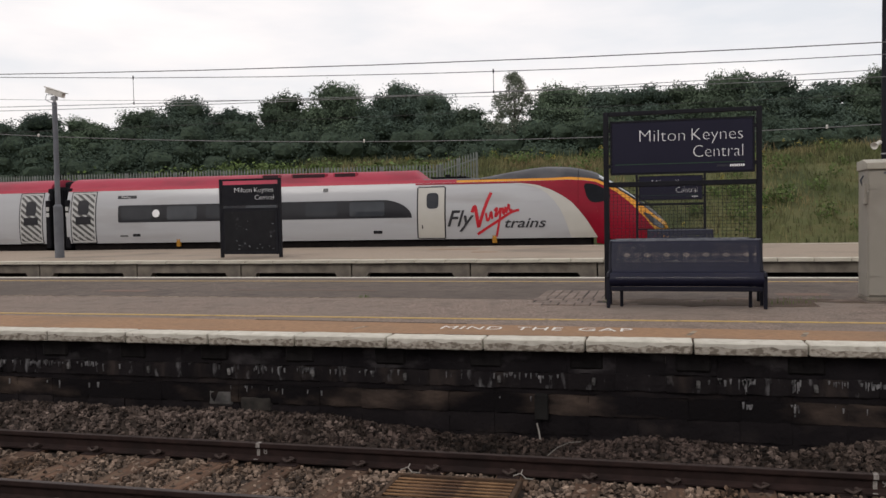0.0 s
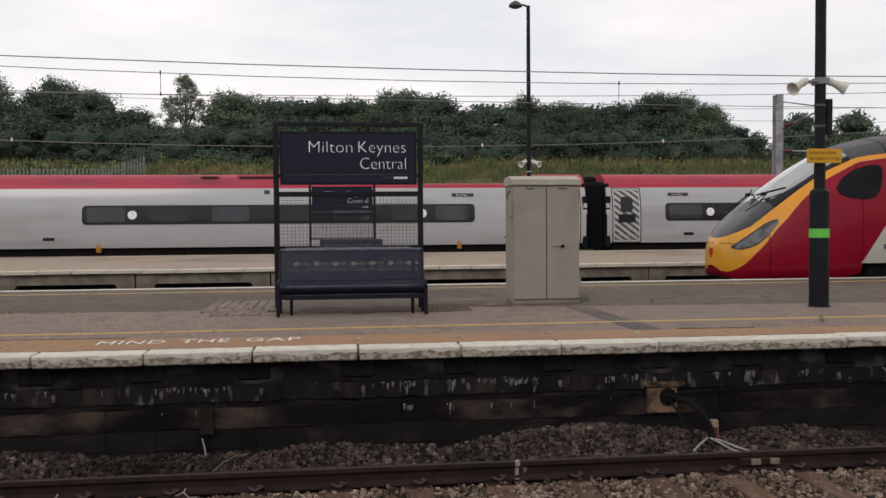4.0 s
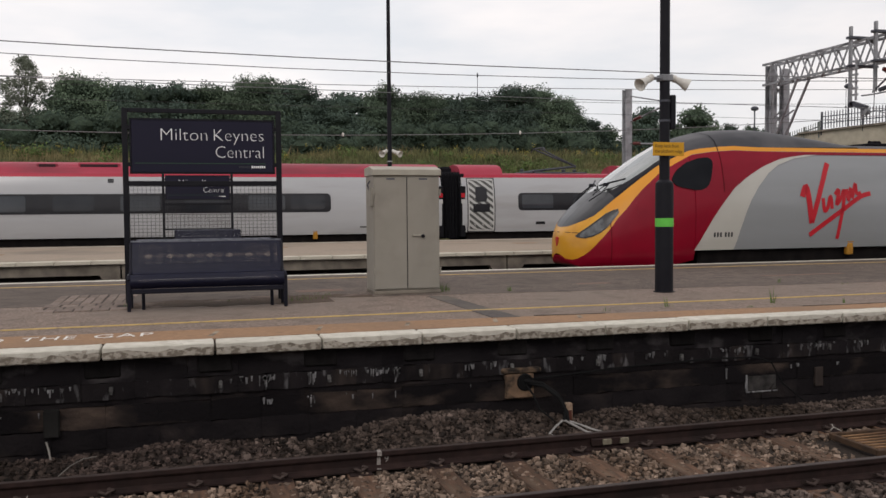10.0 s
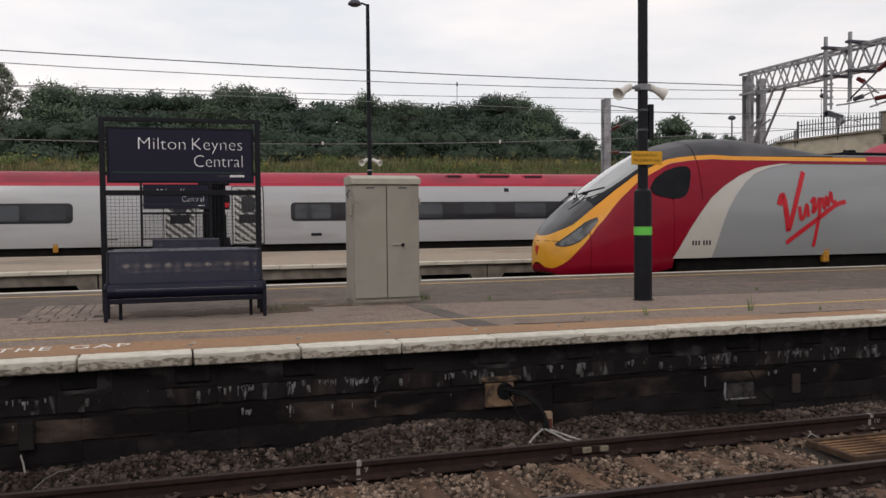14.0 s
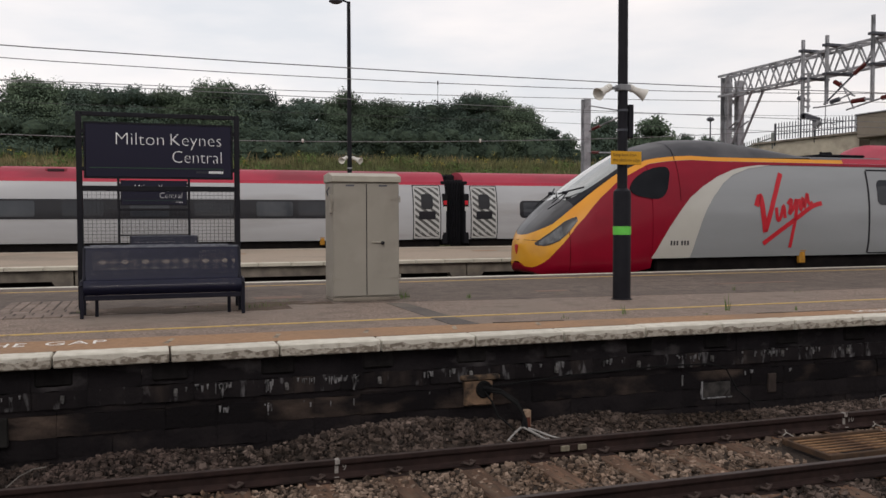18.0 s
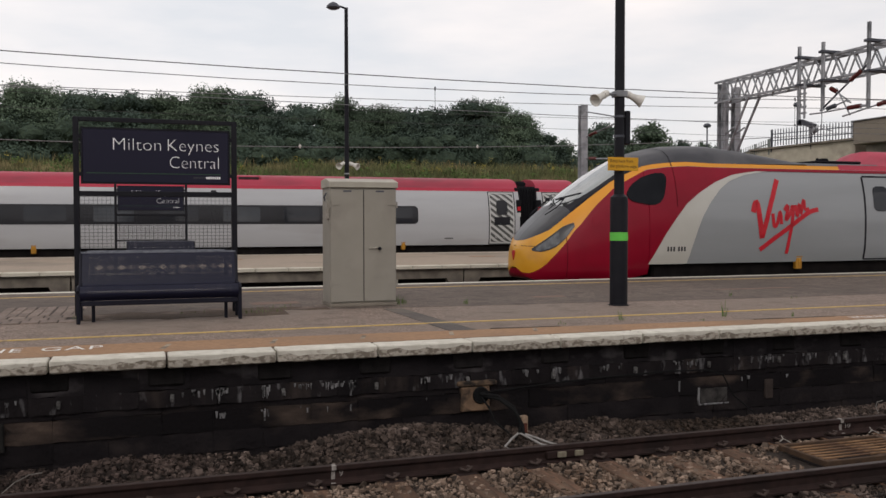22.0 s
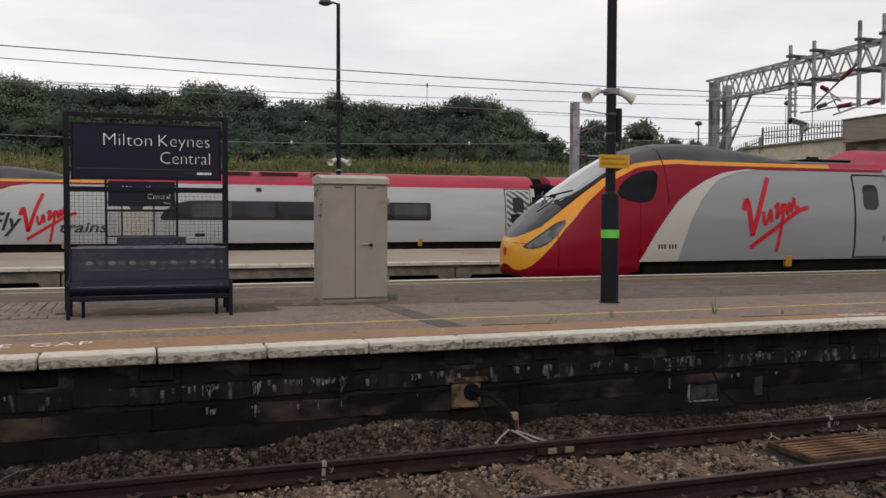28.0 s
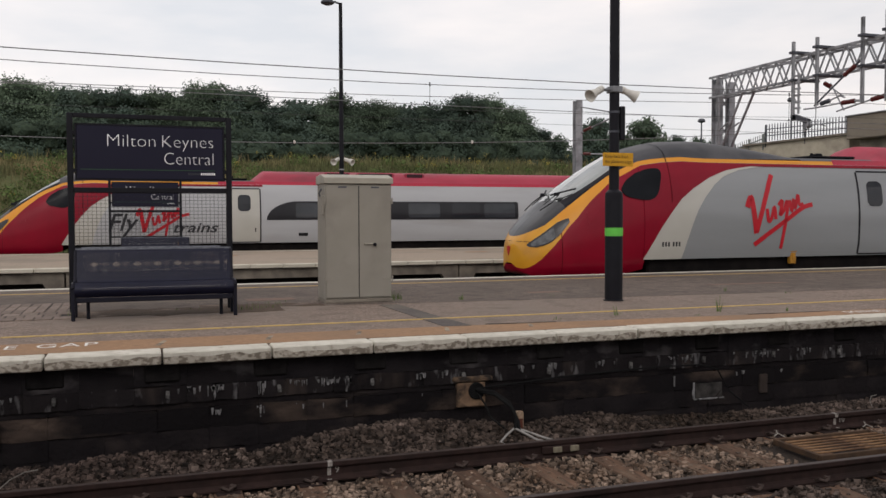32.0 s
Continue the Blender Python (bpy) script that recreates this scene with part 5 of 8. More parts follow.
def carriage(train, x0, turn, well=None, glazed=(4.75, 21.15), discs=(), plates=(), red_panel=False, red_notice=True):
    """An intermediate carriage; its front coupling lies at x0, pitch 23.9 m. well: a stretch of sunken roof."""
    L0, L1 = 0.42, 23.48
    body_rows = [(Z_SILL - 0.98) / 2.92 + ((Z_BAND - Z_SILL) / 2.92) * k / 10 for k in range(11)]

    def body():
        bm = B()
        left, right = loft(bm, [L0, L1], roof_rows(body_rows))
        for i in (0, 1):
            bm.faces.new(left[i] + right[i][::-1])
        bm.faces.new((left[0][0], left[1][0], right[1][0], right[0][0]))
        return to_mesh("carriage", bm, M_SILVER, True)
    car = part("carriage", None, None, train, "silver intermediate carriage with dark window band and red roof", mesh=shared("std_body", body))
    car.matrix_local = pose(x0, 0, 0, 0, 0, turn) if not turn else pose(x0 - 23.9, 0, 0, 0, 0, 180)

    def band():
        bm = B()
        loft(bm, [L0, L1], roof_rows([0.808, 0.83, 0.8495]))
        return to_mesh("red_band", bm, M_RED_BAND, True)
    part("red_band", None, None, car, "bright red cantrail band", mesh=shared("std_band", band))
    key = "roof%s" % (well,)

    def roof():
        bm = B()
        segs = [(L0, L1)]
        if well:
            segs = [(L0, well[0]), (well[1], L1)]
        full = [0.8495, 0.885, 0.918, 0.945, 0.965, 0.98, 0.99, 0.9975, 1.0]
        for a, b in segs:
            left, right = loft(bm, [a, b], roof_rows(full))
            for i in (0, 1):
                bm.faces.new(left[i] + right[i][-2::-1])
        if well:
            loft(bm, [well[0], well[1]], lambda d: [(1.07, 3.46), (0.9, 3.52), (0.0, 3.53)])
        return to_mesh("roof", bm, M_RED_ROOF, True)
    part("roof", None, None, car, "faded red carriage roof", mesh=shared(key, roof))
    for d, w, h in ((11.2, 0.9, 0.08), (12.9, 1.4, 0.1), (14.6, 0.7, 0.07)):
        if well and well[0] - 1 < d < well[1] + 1:
            continue
        part("roof_vent", None, None, car, "dark roof vent", mesh=shared("vent%.1f" % d, lambda: to_mesh("roof_vent", box(B(), -d - w / 2, -d + w / 2, -0.86, 0.86, 3.62, 3.74 + h, 0.03), M_RED_ROOF)))
        for y0, y1 in ((-0.885, -0.84), (0.84, 0.885)):
            part("vent_grille", None, None, car, mesh=shared("grille%.1f%.1f" % (d, y0), lambda: to_mesh("vent_grille", box(B(), -d - w / 2 + 0.08, -d + w / 2 - 0.08, y0, y1, 3.64, 3.79, 0.01), M_VENT)))
    n = int((glazed[1] - glazed[0] - 0.4) / 2.2)
    panes = [(glazed[1] - 1.5 - 2.2 * k, glazed[1] - 0.16 - 2.2 * k) for k in range(n)] + [(glazed[0] + 0.22, glazed[0] + 1.5)]
    for side in (-1, 1):
        t = "std%d%.2f%.2f" % (side, *glazed)
        striped_door(car, t + "f", 0.66, 1.74, side)
        striped_door(car, t + "r", 22.16, 23.24, side)
        band_and_panes(car, t, glazed[0], glazed[1], panes, side)
        part("small_plate", None, None, car, mesh=shared(t + "plate", lambda: to_mesh("small_plate", panel(B(), *rounded(20.0, 20.4, 1.47, 1.58, 0.02), side, False, 0.006, 1), M_BAND)))
        part("roof_side_sensor", None, None, car, mesh=shared(t + "sens", lambda: to_mesh("roof_side_sensor", panel(B(), *rounded(12.4, 12.6, 3.12, 3.27, 0.02), side, False, 0.006, 1), M_BAND)))
        part("jack_marks", None, None, car, mesh=shared(t + "jack", lambda: to_mesh("jack_marks", panel(B(), *rounded(3.3, 3.65, 1.43, 1.48, 0.01), side, False, 0.005, 1), M_STRIPE)))
        for d in discs:
            part("class_disc", None, None, car, "white disc with the figure 1", mesh=shared(t + "disc%.1f" % d, lambda: to_mesh("class_disc", panel(B(), *rounded(d - 0.16, d + 0.16, 2.22, 2.54, 0.158), side, False, 0.016, 4), M_SIGN_WHITE, True)))
            side_text(car, "1", 0.2, -d - 0.05 * (1 if side < 0 else -1), 2.32, side, M_LOGO_BLACK, "figure 1", y=1.362, name="class_figure")
        for d in plates:
            part("class_plate", None, None, car, "black plate lettered First Class", mesh=shared(t + "fc%.1f" % d, lambda: to_mesh("class_plate", panel(B(), *rounded(d - 0.42, d + 0.42, 3.0, 3.13, 0.03), side, False, 0.006, 2), M_LOGO_BLACK)))
            side_text(car, "First Class", 0.10, -d - 0.25 * (1 if side < 0 else -1), 3.035, side, M_SIGN_WHITE, "words First Class", y=1.246, name="class_words")
        if red_panel:
            part("shop_panel", None, None, car, "faded red sign panel", mesh=shared(t + "shop", lambda: to_mesh("shop_panel", panel(B(), *rounded(19.24, 20.53, 2.50, 2.73, 0.02), side, False, 0.012, 2), M_RED_BAND)))
    underneath(car, "std", 0.6, 23.3, (4.6, 19.3), (5.34, 18.5))
    couple(car, 23.9, red_notice)
    if well and well[2]:
        pantograph(car, (well[0] + well[1]) / 2)
    return car


def couple(car, d, red=False):
    """Gangway bellows and the black carriage ends at the rear coupling."""
    def bellows():
        bm = B()
        rings = []
        for k in range(15):
            e = 0.0 if k % 2 else 0.07
            x = -d - 0.42 + 0.06 * k
            rings.append([bm.verts.new((x, y, z)) for y, z in ((-0.95 - e, 0.95), (0.95 + e, 0.95), (0.95 + e, 3.40 + e), (0.8 + e, 3.5 + e), (-0.8 - e, 3.5 + e), (-0.95 - e, 3.40 + e))])
        for a, b in zip(rings, rings[1:]):
            for k in range(6):
                bm.faces.new((a[k], a[(k + 1) % 6], b[(k + 1) % 6], b[k]))
        bm.faces.new(rings[0])
        bm.faces.new(rings[-1])
        return to_mesh("gangway", bm, M_BELLOWS)
    part("gangway", None, None, car, "black rubber gangway", mesh=shared("bellows%.2f" % d, bellows))

    def ends():
        bm = B()
        for a, b in ((-d - 0.56, -d - 0.34), (-d + 0.34, -d + 0.56)):
            box(bm, a, b, -1.34, 1.34, 1.0, 3.0, 0.03)
            box(bm, a, b, -1.12, 1.12, 3.0, 3.5, 0.03)
        return to_mesh("end_frame", bm, M_BELLOWS)
    part("end_frame", None, None, car, "black end frames", mesh=shared("ends%.2f" % d, ends))

    for a in (-d - 0.45, -d + 0.45):
        for y in (-1.341, 1.341):
            for z in (2.40, 2.64):
                q = part("end_notice", None, None, car, "small pale notice", mesh=shared("notice%d%d" % (red, z > 2.5), lambda: to_mesh("end_notice", box(B(), -0.07, 0.07, -0.011, 0.011, -0.085, 0.085, 0.004), M_LOGO_RED if red and z > 2.5 else M_DOOR_WHITE)))
                q.location = (a, y, z)

    def cowl():
        bm = box(B(), -d - 0.2, -d + 0.24, -0.5, 0.5, 3.4, 3.80, 0.08)
        return to_mesh("coupling_cowl", bm, M_BELLOWS)
    part("coupling_cowl", None, None, car, mesh=shared("cowl%.2f" % d, cowl))


def pantograph(car, d):
    bm = tube(B(), [(-d - 1.1, -0.6, 3.62), (-d - 1.1, 0.6, 3.62)], 0.05, 8)
    tube(bm, [(-d - 1.1, 0, 3.64), (-d + 1.0, 0, 3.86)], 0.045, 8)
    tube(bm, [(-d + 1.0, 0, 3.86), (-d - 0.7, -0.3, 4.55)], 0.035, 8)
    tube(bm, [(-d + 1.0, 0, 3.86), (-d - 0.7, 0.3, 4.55)], 0.035, 8)
    tube(bm, [(-d - 0.7, -0.75, 4.50), (-d - 0.7, -0.55, 4.60), (-d - 0.7, 0.55, 4.60), (-d - 0.7, 0.75, 4.50)], 0.03, 6)
    box(bm, -d - 1.6, -d + 1.3, -0.5, 0.5, 3.535, 3.60, 0.02)
    for x in (-1.3, -0.4, 0.6, 1.1):
        lathe(bm, [(0.07, 0), (0.1, 0.05), (0.06, 0.1), (0.1, 0.15), (0.06, 0.2)], 10, (-d + x, 0.35, 3.55))
    part("pantograph", bm, M_DARK_STEEL, car, "folding pantograph with insulators")


SWOOSH_A = [(2.70, 1.19), (2.91, 1.54), (3.12, 1.87), (3.39, 2.22), (3.66, 2.52), (3.99, 2.76), (4.43, 3.0), (4.9, 3.17), (5.5, 3.27), (6.4, 3.325)]
SWOOSH_B = [(3.68, 1.19), (3.80, 1.6), (3.94, 1.98), (4.07, 2.26), (4.27, 2.55), (4.54, 2.84), (4.82, 3.03), (5.26, 3.18), (5.9, 3.27), (6.6, 3.325)]


def driving_car(train, x0, turn, paint, slogan, long=24.85, number=False, coupled=True, band_end=None, first=True, crew=0.0):
    """A streamlined driving carriage; its nose lies at x0 of the train and points to +x (turn 0) or -x (turn 180)."""
    tag = "drv" + paint.name + "%.2f" % long
    L1 = long - 0.42

    def body():
        bm = B()
        ds = [2.74, 2.8, 2.85, 2.9, 3.05, 3.2, 3.28, 3.4, 3.55, 3.6, 3.69, 3.78, 3.9, 4.1, 4.2, 4.4, 4.6, 4.8, 5.0, 5.3, 5.6, 5.9, 6.2, L1]
        rows = lambda d: [(half(d, Z_SILL + (lerp(BOTTOM, d) + (lerp(TOP, d) - lerp(BOTTOM, d)) * lerp(T_LOW, d) - Z_SILL) * k / 12, True), Z_SILL + (lerp(BOTTOM, d) + (lerp(TOP, d) - lerp(BOTTOM, d)) * lerp(T_LOW, d) - Z_SILL) * k / 12) for k in range(13)]
        left, right = loft(bm, ds, rows)
        bm.faces.new(left[-1] + right[-1][::-1])
        for a, b, c, e in zip(left, left[1:], right, right[1:]):
            bm.faces.new((a[0], b[0], e[0], c[0]))
        return to_mesh("driving_carriage", bm, paint, True)
    car = part("driving_carriage", None, None, train, "streamlined driving carriage with red and yellow nose", mesh=shared(tag + "body", body))
    car.matrix_local = pose(x0, 0, 0, 0, 0, turn)

    def strip(t0, t1, n):
        def rows(d):
            b, t = lerp(BOTTOM, d), lerp(TOP, d)
            out = []
            for k in range(n + 1):
                s = k / n
                if t1(d) >= 0.9999:
                    s = 1 - (1 - s) ** 2.2
                v = t0(d) + (t1(d) - t0(d)) * s
                out.append((lerp(WIDE, d) * lerp(HALF_WIDTH, v), b + (t - b) * v))
            return out
        return rows
    fine = [0.1, 0.11, 0.12, 0.14, 0.17, 0.21, 0.27, 0.35, 0.45, 0.55, 0.7, 0.85, 1.0, 1.2, 1.4, 1.6, 1.8, 2.0, 2.2, 2.4, 2.6, 2.75]
    low, up = (lambda d: lerp(T_LOW, d)), (lambda d: lerp(T_UP, d))

    def red_nose():
        bm = B()
        ds = fine[1:]
        left, right = loft(bm, ds, strip(lambda d: 0.0, low, 10))
        for a, b, c, e in zip(left, left[1:], right, right[1:]):
            bm.faces.new((a[0], b[0], e[0], c[0]))
        return to_mesh("nose_side", bm, M_RED, True)
    part("nose_side", None, None, car, "deep red nose", mesh=shared("nose_red", red_nose))

    # the black panel ends in a rounded point on the nose
    tip = lambda d: max(up(d), lerp([(0.195, 0.9995), (0.21, 0.985), (0.23, 0.968), (0.27, 0.945), (0.35, 0.913), (0.45, 0.886), (0.6, 0.86)], d))

    def yellow():
        bm = B()
        ds = fine[:12]
        left, right = loft(bm, ds, strip(low, up, 8))
        bm.faces.new(left[0] + right[0][::-1])
        # the front cap, up to the foot of the black panel
        loft(bm, ds[:5] + [0.195], strip(up, lambda d: 1.0, 6))
        loft(bm, [0.195, 0.21, 0.23, 0.27, 0.35, 0.45, 0.6], strip(up, tip, 4))
        return to_mesh("nose_front", bm, M_TRAIN_YELLOW, True)
    part("nose_front", None, None, car, "yellow warning front", mesh=shared("nose_yellow", yellow))

    def stripe():
        bm = B()
        loft(bm, fine[11:] + [3.0, 3.4, 3.8, 4.4, 8.0], strip(low, up, 4))
        return to_mesh("yellow_stripe", bm, M_ORANGE, True)
    part("yellow_stripe", None, None, car, "yellow stripe sweeping up to the roof", mesh=shared("nose_stripe", stripe))

    def top(d_list, name, m):
        bm = B()
        loft(bm, d_list, strip(up, lambda d: 1.0, 12))
        return to_mesh(name, bm, m, True)

    def apron():
        bm = B()
        loft(bm, [0.195, 0.21, 0.23, 0.27, 0.35, 0.45, 0.6, 0.75, 0.9, 1.05], strip(tip, lambda d: 1.0, 12))
        return to_mesh("black_apron", bm, M_BLACK_GLOSS, True)
    part("black_apron", None, None, car, "black panel below the windscreen", mesh=shared("apron", apron))
    glass = [1.05, 1.2, 1.5, 1.8, 2.1, 2.4, 2.65]
    side_glass = lambda d: up(d) + (1 - up(d)) * (0.36 + 0.40 * max(0.0, (1.6 - d) / 0.55))

    def screen(name, m, a, b, keep=0):
        bm = B()
        left, right = loft(bm, glass, strip(a, b, 10))
        if keep:
            bmesh.ops.delete(bm, geom=[v for g in (left if keep < 0 else right) for v in g], context="VERTS")
        return to_mesh(name, bm, m, True)
    for k in (-1, 1):
        part("windscreen_surround", None, None, car, "black windscreen surround", mesh=shared("surround%d" % k, lambda: screen("windscreen_surround", M_BLACK, up, side_glass, k)))
    part("windscreen", None, None, car, "raked reflective windscreen", mesh=shared("screen", lambda: screen("windscreen", M_WINDSCREEN, side_glass, lambda d: 1.0)))
    part("cab_roof", None, None, car, "dark grey cab roof", mesh=shared("cabroof", lambda: top([2.65, 2.75, 2.9, 3.1, 3.4, 3.8, 4.4], "cab_roof", M_ROOF_GREY)))

    def roof_joint():
        bm = B()
        rows = strip(low, lambda d: 1.0, 14)
        loft(bm, [3.395, 3.420], lambda d: [(w + 0.004, z + 0.006) for w, z in rows(d)])
        return to_mesh("roof_joint", bm, M_BLACK, True)
    part("roof_joint", None, None, car, "dark joint across the cab roof", mesh=shared("roofjoint", roof_joint))

    def cab_roof_rear():
        bm = B()
        full = [0.838, 0.885, 0.918, 0.945, 0.965, 0.98, 0.99, 1.0]
        rows = lambda d: [(lerp(HALF_WIDTH, t) if t < 1 else 0.0, Z_ROOF + (0.98 + 2.92 * t - Z_ROOF) * (1 - 0.85 * max(0, (d - 4.7) / 2.4) ** 1.35)) for t in full]
        loft(bm, [4.4, 4.7, 5.1, 5.5, 5.9, 6.3, 6.7, 7.1], rows)
        loft(bm, [7.1, 9.35], lambda d: [(1.09, 3.427), (0.93, 3.50), (0.0, 3.53)])
        return to_mesh("cab_roof_rear", bm, M_ROOF_GREY, True)
    part("cab_roof_rear", None, None, car, "dark grey roof falling behind the cab", mesh=shared("cabroofrear", cab_roof_rear))

    def well_gear():
        bm = box(B(), -9.1, -7.7, -0.7, 0.7, 3.53, 3.59, 0.03)
        box(bm, -8.65, -8.45, -0.1, 0.1, 3.59, 3.70, 0.03)
        lathe(bm, [(0.05, 0), (0.03, 0.10)], 8, (-8.1, 0.3, 3.58))
        return to_mesh("roof_gear", bm, M_BELLOWS)
    part("roof_gear", None, None, car, "black aerials in the roof well", mesh=shared("gear", well_gear))

    def red_band():
        bm = B()
        loft(bm, [8.0, L1], roof_rows([0.808, 0.83, 0.8495]))
        return to_mesh("red_band", bm, M_RED_BAND, True)
    part("red_band", None, None, car, "bright red cantrail band", mesh=shared("drvband%.2f" % long, red_band))

    def roof():
        bm = B()
        full = [0.8495, 0.885, 0.918, 0.945, 0.965, 0.98, 0.99, 0.9975, 1.0]
        rows = lambda d: [(lerp(HALF_WIDTH, t) if t < 1 else 0.0, Z_ROOF + (0.98 + 2.92 * t - Z_ROOF) * min(1.0, 0.15 + (d - 9.3) / 0.5)) for t in full]
        left, right = loft(bm, [9.3, 9.45, 9.6, 9.75, L1], rows)
        bm.faces.new(left[-1] + right[-1][-2::-1])
        return to_mesh("roof", bm, M_RED_ROOF, True)
    part("roof", None, None, car, "faded red roof", mesh=shared("drvroof%.2f" % long, roof))
    for d, w in ((12.5, 1.0), (14.0, 1.5), (15.6, 0.8)):
        part("roof_vent", None, None, car, "dark roof vent", mesh=shared("dvent%.1f" % d, lambda: to_mesh("roof_vent", box(B(), -d - w / 2, -d + w / 2, -0.88, 0.88, 3.62, 3.84, 0.03), M_RED_ROOF)))
        for y0, y1 in ((-0.90, -0.86), (0.86, 0.90)):
            part("vent_grille", None, None, car, mesh=shared("dgrille%.1f%.1f" % (d, y0), lambda: to_mesh("vent_grille", box(B(), -d - w / 2 + 0.08, -d + w / 2 - 0.08, y0, y1, 3.65, 3.82, 0.01), M_VENT)))

        zt = lambda d: lerp(BOTTOM, d) + (lerp(TOP, d) - lerp(BOTTOM, d)) * lerp(T_LOW, d) - 0.005
    # a thin red line stays below the yellow stripe
    c1, c2 = (lambda d: min(lerp(SWOOSH_A, d), zt(d) - 0.065)), (lambda d: min(lerp(SWOOSH_B, d), zt(d) - 0.067))
    for side in (-1, 1):
        t = tag + str(side) + ("b" if band_end else "")
        ds_a = [2.71, 2.8, 2.91, 3.0, 3.12, 3.25, 3.39, 3.52, 3.66, 3.82, 3.99, 4.2, 4.43, 4.65, 4.9, 5.2, 5.6, 6.2, 8.0, 9.6]
        part("red_side", None, None, car, "deep red side sweeping into the nose", mesh=shared(t + "redside", lambda: to_mesh("red_side", panel(B(), ds_a, c1, zt, side, True, 0.016, 16), M_RED, True)))
        ds_b = [2.72, 2.8, 2.91, 3.0, 3.12, 3.25, 3.39, 3.52, 3.66, 3.685, 3.74, 3.80, 3.87, 3.94, 4.07, 4.17, 4.27, 4.4, 4.54, 4.68, 4.82, 5.0, 5.26, 5.5, 5.9, 6.35]
        part("pale_swoosh", None, None, car, "pale curved flash", mesh=shared(t + "pale", lambda: to_mesh("pale_swoosh", panel(B(), ds_b, lambda d: c2(d) if d > 3.68 else Z_SILL, lambda d: min(c1(d), zt(d)) - 0.003, side, True, 0.012, 16), M_PALE, True)))
        # cab side window, drawn out to a point towards the nose
        ds_w = [2.24, 2.27, 2.33, 2.41, 2.52, 2.62, 2.73, 2.85, 2.97, 3.04, 3.10, 3.15, 3.18, 3.2]
        wlo = lambda d: lerp([(2.24, 2.68), (2.27, 2.62), (2.33, 2.57), (2.41, 2.54), (2.73, 2.48), (2.85, 2.485), (2.97, 2.53), (3.04, 2.60), (3.10, 2.70), (3.15, 2.86), (3.2, 3.06)], d)
        whi = lambda d: lerp([(2.24, 2.72), (2.27, 2.78), (2.33, 2.86), (2.41, 2.94), (2.62, 3.08), (2.83, 3.16), (2.97, 3.185), (3.1, 3.19), (3.15, 3.175), (3.18, 3.15), (3.2, 3.10)], d)
        part("cab_window", None, None, car, "dark cab side window", mesh=shared(t + "cabw", lambda: to_mesh("cab_window", panel(B(), ds_w, wlo, whi, side, True, 0.026, 6, 0.05), M_CAB_GLASS, True)))
        # headlamp cluster
        ds_h = [0.26, 0.30, 0.38, 0.5, 0.64, 0.8, 0.94, 1.04]
        hlo = lambda d: lerp([(0.26, 1.50), (0.34, 1.46), (0.6, 1.55), (0.85, 1.78), (1.04, 2.02)], d)
        hhi = lambda d: lerp([(0.26, 1.54), (0.36, 1.64), (0.6, 1.84), (0.85, 2.04), (1.04, 2.10)], d)
        lamp = part("headlamp", None, None, car, "swept-back headlamp cluster", mesh=shared(t + "lamp", lambda: to_mesh("headlamp", panel(B(), ds_h, hlo, hhi, side, True, 0.012, 5), M_BLACK_GLOSS, True)))
        ds_l = [0.31, 0.36, 0.44, 0.54, 0.64, 0.72]
        part("lens", None, None, car, "headlamp lens", mesh=shared(t + "lens", lambda: to_mesh("lens", panel(B(), ds_l, lambda d: hlo(d) + 0.03, lambda d: hhi(d) - 0.03, side, True, 0.022, 4), M_LAMP_GLASS, True)))
        # seams of the nose cone, the driver's joint and the crew door
        part("nose_seam", None, None, car, mesh=shared(t + "seam", lambda: to_mesh("nose_seam", panel(B(), [0.84, 0.856], lambda d: 0.95, lambda d: 1.80, side, True, 0.006, 8), M_RED_SEAM)))
        part("nose_seam", None, None, car, "dark joint round the coupler hatch", mesh=shared(t + "hatchseam", lambda: to_mesh("nose_seam", panel(B(), [0.105, 0.115, 0.13, 0.16, 0.2, 0.26, 0.33, 0.345], lambda d: 1.60 - 0.06 * d, lambda d: 1.612 - 0.06 * d, side, True, 0.004, 1, 0.01), M_BLACK)))
        part("hatch_outline", None, None, car, mesh=shared(t + "hatch", lambda: to_mesh("hatch_outline", panel(B(), *rounded(1.42, 1.58, 1.98, 2.22, 0.02), side, True, 0.006, 2), M_RED)))
        part("body_joint", None, None, car, mesh=shared(t + "joint", lambda: to_mesh("body_joint", panel(B(), [3.40, 3.418], lambda d: 2.45, zt, side, True, 0.022, 12), M_RED_SEAM)))

        def door_frame():
            bm = B()
            for a, b in ((8.40 + crew, 8.445 + crew), (9.475 + crew, 9.52 + crew)):
                panel(bm, [a, b], lambda d: 1.23, lambda d: 3.17, side, False, 0.010, 8)
            panel(bm, [8.445 + crew, 9.475 + crew], lambda d: 1.21, lambda d: 1.24, side, False, 0.010, 1)
            panel(bm, [8.445 + crew, 9.475 + crew], lambda d: 3.17, lambda d: 3.21, side, False, 0.010, 1)
            return to_mesh("door_frame", bm, M_BLACK)
        part("door_frame", None, None, car, "black door seal", mesh=shared(t + "cdf", door_frame))
        part("door", None, None, car, "crew door", mesh=shared(t + "cd", lambda: to_mesh("door", panel(B(), *rounded(8.45 + crew, 9.47 + crew, 1.245, 3.165, 0.04), side, False, 0.006, 8), M_PALE if slogan else M_BODY_GREY, True)))
        part("door_window", None, None, car, mesh=shared(t + "cdw", lambda: to_mesh("door_window", panel(B(), *rounded(8.68 + crew, 9.14 + crew, 2.36, 2.96, 0.14), side, False, 0.014, 5), M_WINDOW, True)))
